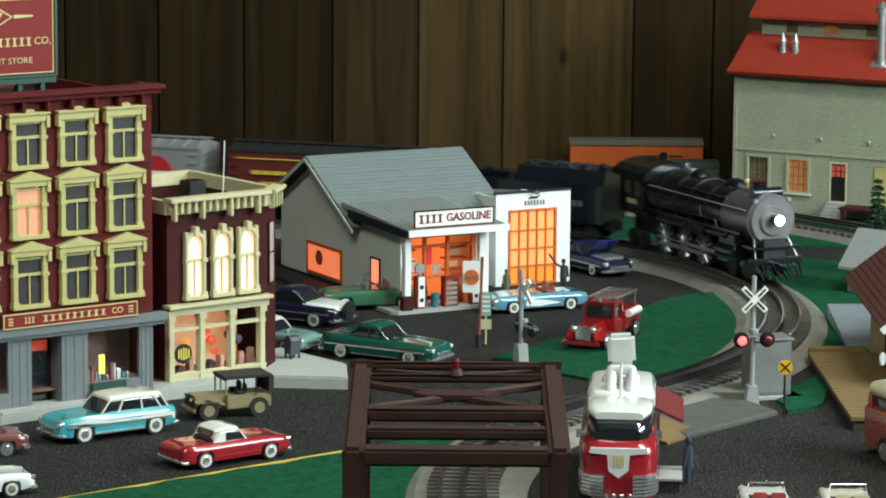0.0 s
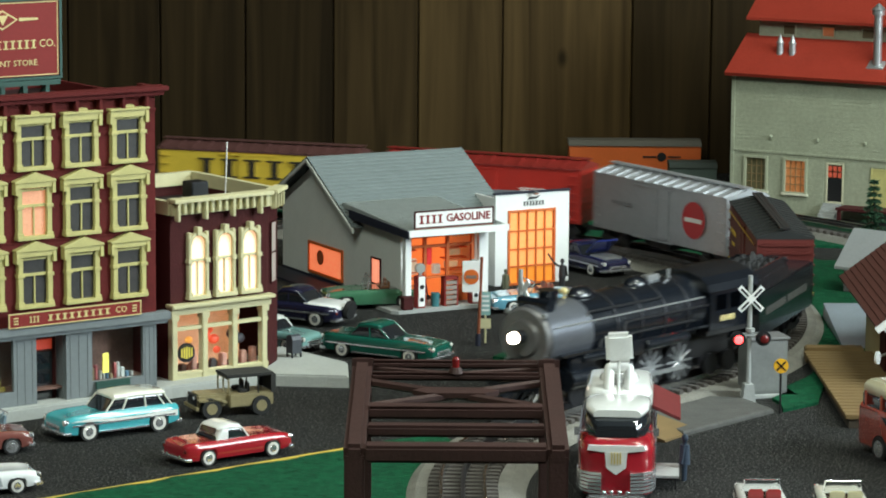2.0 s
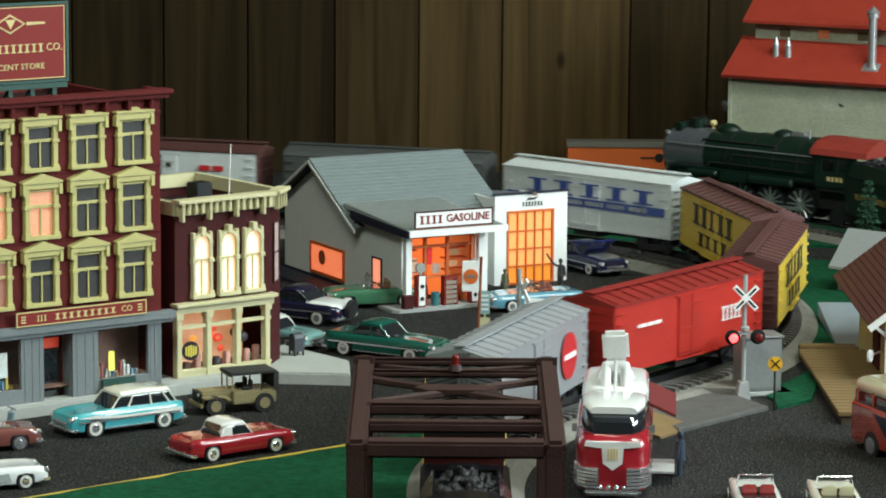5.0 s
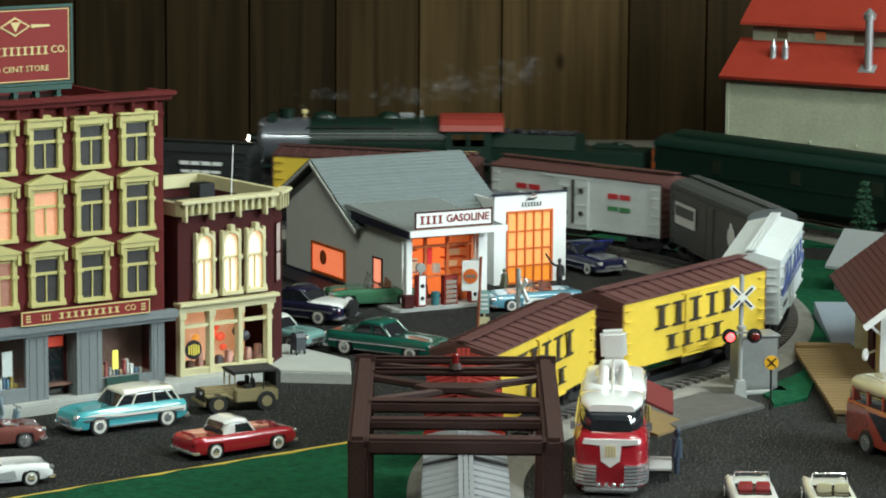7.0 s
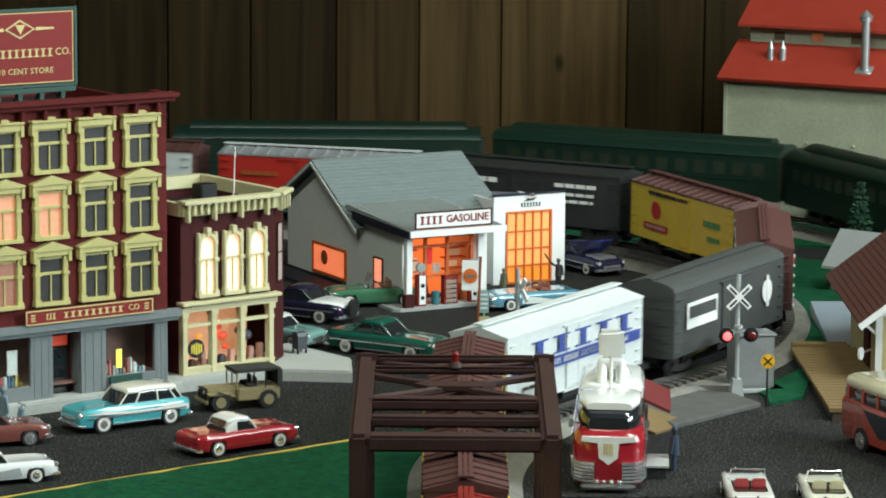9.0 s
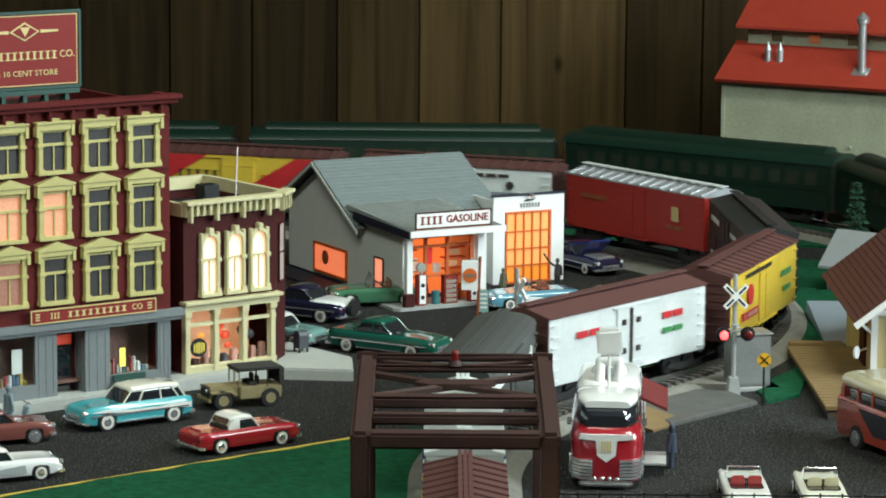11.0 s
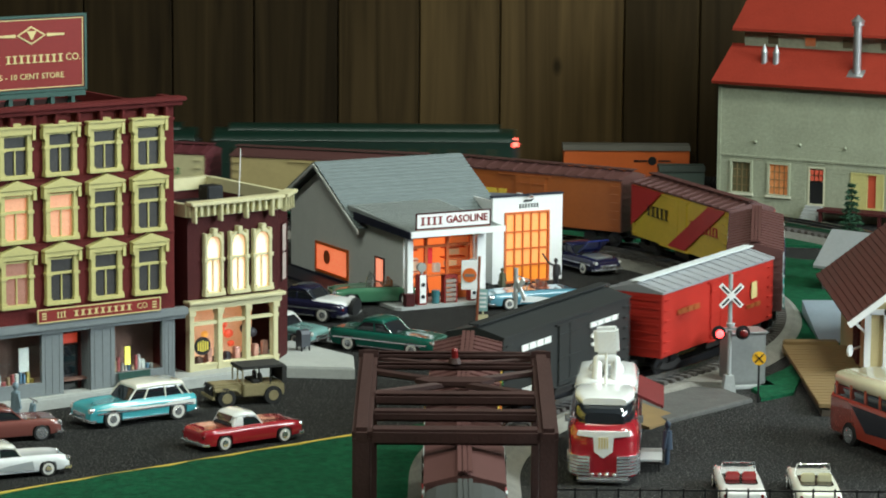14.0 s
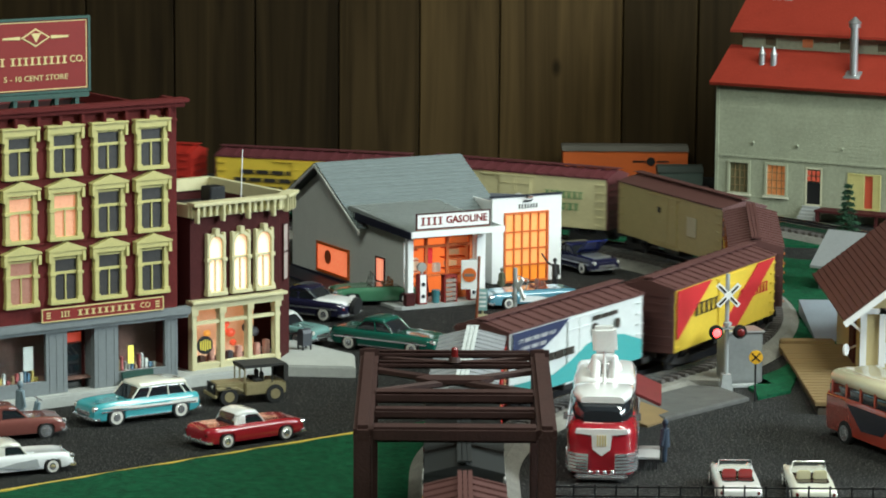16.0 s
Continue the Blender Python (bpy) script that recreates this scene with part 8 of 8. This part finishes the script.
    for s in (-1, 1):
        bm = B()
        cyl(bm, (0.060, s * 0.0245, 0.026), (0.092, s * 0.0245, 0.026), 0.0095, seg=16)
        box(bm, 0.060, 0.092, s * 0.022 - 0.007, s * 0.022 + 0.007, 0.032, 0.046, 0.002)
        part("cylinder", bm, body, e, smooth=True)
        for x in (-0.060, -0.022, 0.016):
            bm = B()
            cyl(bm, (x, s * 0.0165 - 0.002, 0.0185), (x, s * 0.0165 + 0.002, 0.0185), 0.0185, seg=24)
            w = part("driving_wheel", bm, RAIL_DARK, e)
            bm = B()
            for k in range(6):
                a = math.pi * k / 6
                cyl(bm, (x + 0.016 * math.cos(a), s * 0.0188, 0.0185 + 0.016 * math.sin(a)), (x - 0.016 * math.cos(a), s * 0.0188, 0.0185 - 0.016 * math.sin(a)), 0.0011, seg=5)
            part("spokes", bm, GALV, w)
        for x in (0.070, 0.098, -0.105, -0.128):
            bm = B()
            cyl(bm, (x, s * 0.0165 - 0.0018, 0.0095), (x, s * 0.0165 + 0.0018, 0.0095), 0.0095, seg=16)
            part("carrying_wheel", bm, RAIL_DARK, e)
        bm = B()
        box(bm, -0.064, 0.020, s * 0.0215 - 0.0008, s * 0.0215 + 0.0008, 0.0120, 0.0155)
        box(bm, -0.022, 0.062, s * 0.0235 - 0.0008, s * 0.0235 + 0.0008, 0.0185, 0.0215)
        part("side_rod", bm, GALV, e)
    bm = B()
    box(bm, 0.118, 0.124, -0.030, 0.030, 0.018, 0.025, 0.001)
    box(bm, 0.100, 0.122, -0.026, 0.026, 0.034, 0.036)
    part("buffer_beam", bm, body, e)
    bm = B()
    for k in range(9):
        y = -0.024 + k * 0.006
        cyl(bm, (0.123, y, 0.020), (0.143 - abs(y) * 0.35, y * 0.9, 0.0045), 0.0011, seg=5)
    box(bm, 0.124, 0.142, -0.003, 0.003, 0.014, 0.019, 0.001)
    part("pilot", bm, body, e)
    for s in (-1, 1):
        bm = B()
        cyl(bm, (0.108, s * 0.018, 0.048), (0.122, s * 0.024, 0.024), 0.0009, seg=6)
        part("step_rail", bm, GALV, e)
        bm = B()
        cyl(bm, (0.110, s * 0.019, 0.083), (0.113, s * 0.019, 0.083), 0.0022, seg=10)
        cyl(bm, (0.110, s * 0.017, 0.078), (0.110, s * 0.019, 0.083), 0.0010, seg=6)
        part("marker_lamp", bm, GALV, e)
    for ob in e.children_recursive:
        ob.data.transform(Matrix.Diagonal((size * 1.08, size * 1.05, size, 1)))
    return e


LOCO_BLACK = mat("loco_black", (0.006, 0.008, 0.012), 0.24, 0.0, var=0.25, scale=40, coat=0.6, spec=0.45)
LOCO_GREEN = mat("loco_green", (0.004, 0.017, 0.0105), 0.4, 0.0, var=0.2, scale=40)
LAMP = mat("headlamp_glow", (1, 0.9, 0.8), 0.3, var=0, emit=((1.0, 0.80, 0.62), 40.0))
LAMP_RED = mat("marker_glow", (1, 0.2, 0.15), 0.3, var=0, emit=((1.0, 0.10, 0.07), 6.0))
COAL = mat("coal", (0.015, 0.015, 0.016), 0.55, var=0.4, scale=200, bump=1.0, bscale=500)


def tender(label, body, bars, L=0.098):
    t = thing("tender", pose(0, 0, 0), label, "model tender")
    bm = B()
    box(bm, -L, L, -0.031, 0.031, 0.021, 0.064, 0.0015)
    part("tank", bm, body, t)
    bm = B()
    for s in (-1, 1):
        prism(bm, [(s * 0.031, 0.064), (s * 0.0295, 0.064), (s * 0.0205, 0.080), (s * 0.022, 0.080)], -0.010, L, "x")
    prism(bm, [(-0.031, 0.064), (0.031, 0.064), (0.022, 0.080), (-0.022, 0.080)], -0.012, -0.010, "x")
    prism(bm, [(-0.031, 0.064), (0.031, 0.064), (0.022, 0.080), (-0.022, 0.080)], L - 0.002, L, "x")
    part("coal_bunker", bm, body, t)
    bm = B()
    rnd = random.Random(4)
    for _ in range(170):
        x, y = rnd.uniform(-0.006, L - 0.006), rnd.uniform(-0.021, 0.021)
        r = rnd.uniform(0.0020, 0.0042)
        z = 0.071 + 0.011 * (1 - (y / 0.024) ** 2) + rnd.uniform(-0.002, 0.001)
        bmesh.ops.create_icosphere(bm, subdivisions=1, radius=r, matrix=Matrix.Translation((x, y, z)) @ Euler((rnd.random() * 6, rnd.random() * 6, 0)).to_matrix().to_4x4() @ Matrix.Diagonal((1, 0.75, 0.8, 1)))
    box(bm, -0.009, L - 0.003, -0.026, 0.026, 0.062, 0.073)
    o = part("coal_load", bm, COAL, t, "heaped black coal")
    o["kind"] = "stuff"
    bm = B()
    box(bm, -L + 0.02, -0.03, -0.012, 0.012, 0.064, 0.070, 0.002)
    cyl(bm, (-0.06, 0, 0.070), (-0.06, 0, 0.0725), 0.006, seg=14)
    part("water_hatch", bm, body, t)
    bm = B()
    for s in (-1, 1):
        for k in range(18):
            x = -0.07 + k * 0.0078 + (0.006 if k > 8 else 0)
            box(bm, x, x + 0.005, s * 0.0313 - 0.0004, s * 0.0313 + 0.0004, 0.040, 0.0465)
    part("side_bars", bm, bars, t)
    bm = B()
    box(bm, -L - 0.006, L + 0.006, -0.010, 0.010, 0.012, 0.021)
    part("underframe", bm, UNDER, t)
    bogies(t, (-0.062, 0.062))
    return t


ENGINE = steam_engine("black steam locomotive with grey smokebox and glowing headlight", LOCO_BLACK, LAMP)
TENDER = tender("black coal tender with dull grey bars", LOCO_BLACK, mat("dull_grey_bars", (0.10, 0.10, 0.09), 0.5))
FAR_ENGINE = steam_engine("dark green steam locomotive with red cab roof", LOCO_GREEN, LAMP, cabroof=mat("cab_roof_red", (0.25, 0.03, 0.02), 0.5), size=1.08)
FAR_TENDER = tender("dark green tender with dull gold bars", LOCO_GREEN, mat("dull_gold2", (0.22, 0.16, 0.05), 0.5))


def coach_car(label, tail=False, baggage=False):
    """A heavyweight passenger car, 0.39 m long."""
    L, hw, z0, z1 = 0.192, 0.032, 0.019, 0.074
    c = thing("passenger_car", pose(0, 0, 0), label, "model passenger car", "cars of the passenger train")
    bm = B()
    box(bm, -L, L, -hw, hw, z0, z1, 0.001)
    part("body", bm, LOCO_GREEN, c)
    n = 10
    bm = B()
    pts = [(hw * 1.03 * math.cos(math.pi * i / n), z1 + 0.013 * math.sin(math.pi * i / n)) for i in range(n + 1)]
    prism(bm, pts, -L - 0.001, L + 0.001, "x")
    part("roof", bm, mat("coach_roof_green", (0.005, 0.020, 0.013), 0.35, var=0.25) if not baggage else mat("baggage_roof", (0.005, 0.020, 0.015), 0.35, var=0.2), c, smooth=True)
    bm = B()
    pts = [(hw * 0.5 * math.cos(math.pi * i / n), z1 + 0.011 + 0.0085 * math.sin(math.pi * i / n)) for i in range(n + 1)]
    prism(bm, pts, -L + 0.018, L - 0.018, "x")
    part("clerestory", bm, LOCO_GREEN, c, smooth=True)
    bm = B()
    for s in (-1, 1):
        box(bm, -L, L, s * hw - 0.0008, s * hw + 0.0008, 0.0435, 0.0455)
    part("belt_rail", bm, LOCO_GREEN, c)
    pane = mat("coach_pane", (0.022, 0.030, 0.020), 0.2, var=0.3, scale=50)
    for s in (-1, 1):
        for k in range(14):
            x = -L + 0.028 + k * 0.0252
            if baggage and k % 5:
                continue
            bm = B()
            box(bm, x - 0.0075, x + 0.0075, s * hw - 0.0007, s * hw + 0.0007, 0.049, 0.065)
            part("window", bm, pane, c)
    bm = B()
    box(bm, -L + 0.06, L - 0.06, -0.015, 0.015, 0.008, z0)
    for s in (-1, 1):
        box(bm, s * L, s * (L + 0.006), -0.012, 0.012, 0.020, 0.072)
    part("underframe", bm, UNDER, c)
    if tail:
        for s in (-1, 1):
            bm = B()
            ball(bm, (-L - 0.002, s * 0.024, 0.070), 0.0035, seg=10)
            part("marker_lamp", bm, LAMP_RED, c, "red tail marker lamp", smooth=True)
    bogies(c, (-0.135, 0.135))
    return c


COACHES = [coach_car("dark green baggage car with teal sheen roof", baggage=True)] + [coach_car("dark green passenger car with dull windows") for _ in range(4)] + [coach_car("dark green passenger car with red tail lamps", tail=True)]

def smoke_mat():
    m = mat("steam_wisp", (0.75, 0.78, 0.80), 1.0, var=0.0)
    nt = m.node_tree
    b = nt.nodes["Principled BSDF"]
    tc, no, mr = nt.nodes.new("ShaderNodeTexCoord"), nt.nodes.new("ShaderNodeTexNoise"), nt.nodes.new("ShaderNodeMapRange")
    no.inputs["Scale"].default_value, no.inputs["Detail"].default_value = 55, 5
    mr.inputs[1].default_value, mr.inputs[2].default_value, mr.inputs[3].default_value, mr.inputs[4].default_value = 0.50, 0.80, 0.0, 0.045
    nt.links.new(tc.outputs["Object"], no.inputs["Vector"])
    nt.links.new(no.outputs[0], mr.inputs[0])
    nt.links.new(mr.outputs[0], b.inputs["Alpha"])
    return m


def smoke_plume():
    """Thin steam that trails over the engine, in small rounded wisps."""
    bm = B()
    rnd = random.Random(8)
    for k in range(26):
        f = k / 25
        r = 0.006 + 0.014 * f
        c = Vector((0.09 - 0.30 * f, rnd.uniform(-0.012, 0.012) * (1 + f), 0.112 + 0.040 * f + rnd.uniform(-0.010, 0.012)))
        bmesh.ops.create_icosphere(bm, subdivisions=2, radius=r, matrix=Matrix.Translation(c) @ Euler((rnd.random() * 6, rnd.random() * 6, 0)).to_matrix().to_4x4() @ Matrix.Diagonal((rnd.uniform(1.2, 2.0), 0.8, rnd.uniform(0.6, 1.0), 1)))
    o = part("smoke_plume", bm, smoke_mat(), None, smooth=True)
    return tagged(o, "thin pale steam trailing over the green locomotive", "smoke", kind="stuff")


SMOKE = smoke_plume()

# ---------------------------------------------------------------- what moves
CAR_PITCH = 0.277


def near_run(t):
    """Where the rear of the coal tender stands on the near track."""
    k = NEAR_COEF
    return sum(c * t ** (len(k) - 1 - i) for i, c in enumerate(k))


NEAR_COEF = (9.703365e-07, -4.670105e-05, 8.710693e-04, -7.389914e-03, 1.769581e-02, 0.35876627, -1.10905903)


def far_run(t):
    """Where the front of the green engine stands on the far track."""
    return 0.248 + 0.286 * (t - 7) + 0.0128 * (t - 7) ** 2


def motions():
    times = [i * 0.4 for i in range(41)]
    walk(ENGINE, [(t, on_track(loop_point, near_run(t) + 0.377, 0.045, RAIL_Z)) for t in times])
    walk(TENDER, [(t, on_track(loop_point, near_run(t) + 0.107, 0.062, RAIL_Z)) for t in times])
    for k, c in enumerate(FREIGHT):
        walk(c, [(t, on_track(loop_point, near_run(t) - CAR_PITCH * (k + 0.5), 0.092, RAIL_Z)) for t in times])
    walk(FAR_ENGINE, [(t, on_track(far_point, far_run(t) - 0.15, 0.045, RAIL_Z)) for t in times])
    walk(SMOKE, [(t, on_track(far_point, far_run(t) - 0.15, 0.045, RAIL_Z)) for t in times])
    walk(FAR_TENDER, [(t, on_track(far_point, far_run(t) - 0.41, 0.062, RAIL_Z)) for t in times])
    for k, c in enumerate(COACHES):
        walk(c, [(t, on_track(far_point, far_run(t) - 0.725 - 0.410 * k, 0.135, RAIL_Z)) for t in times])


motions()
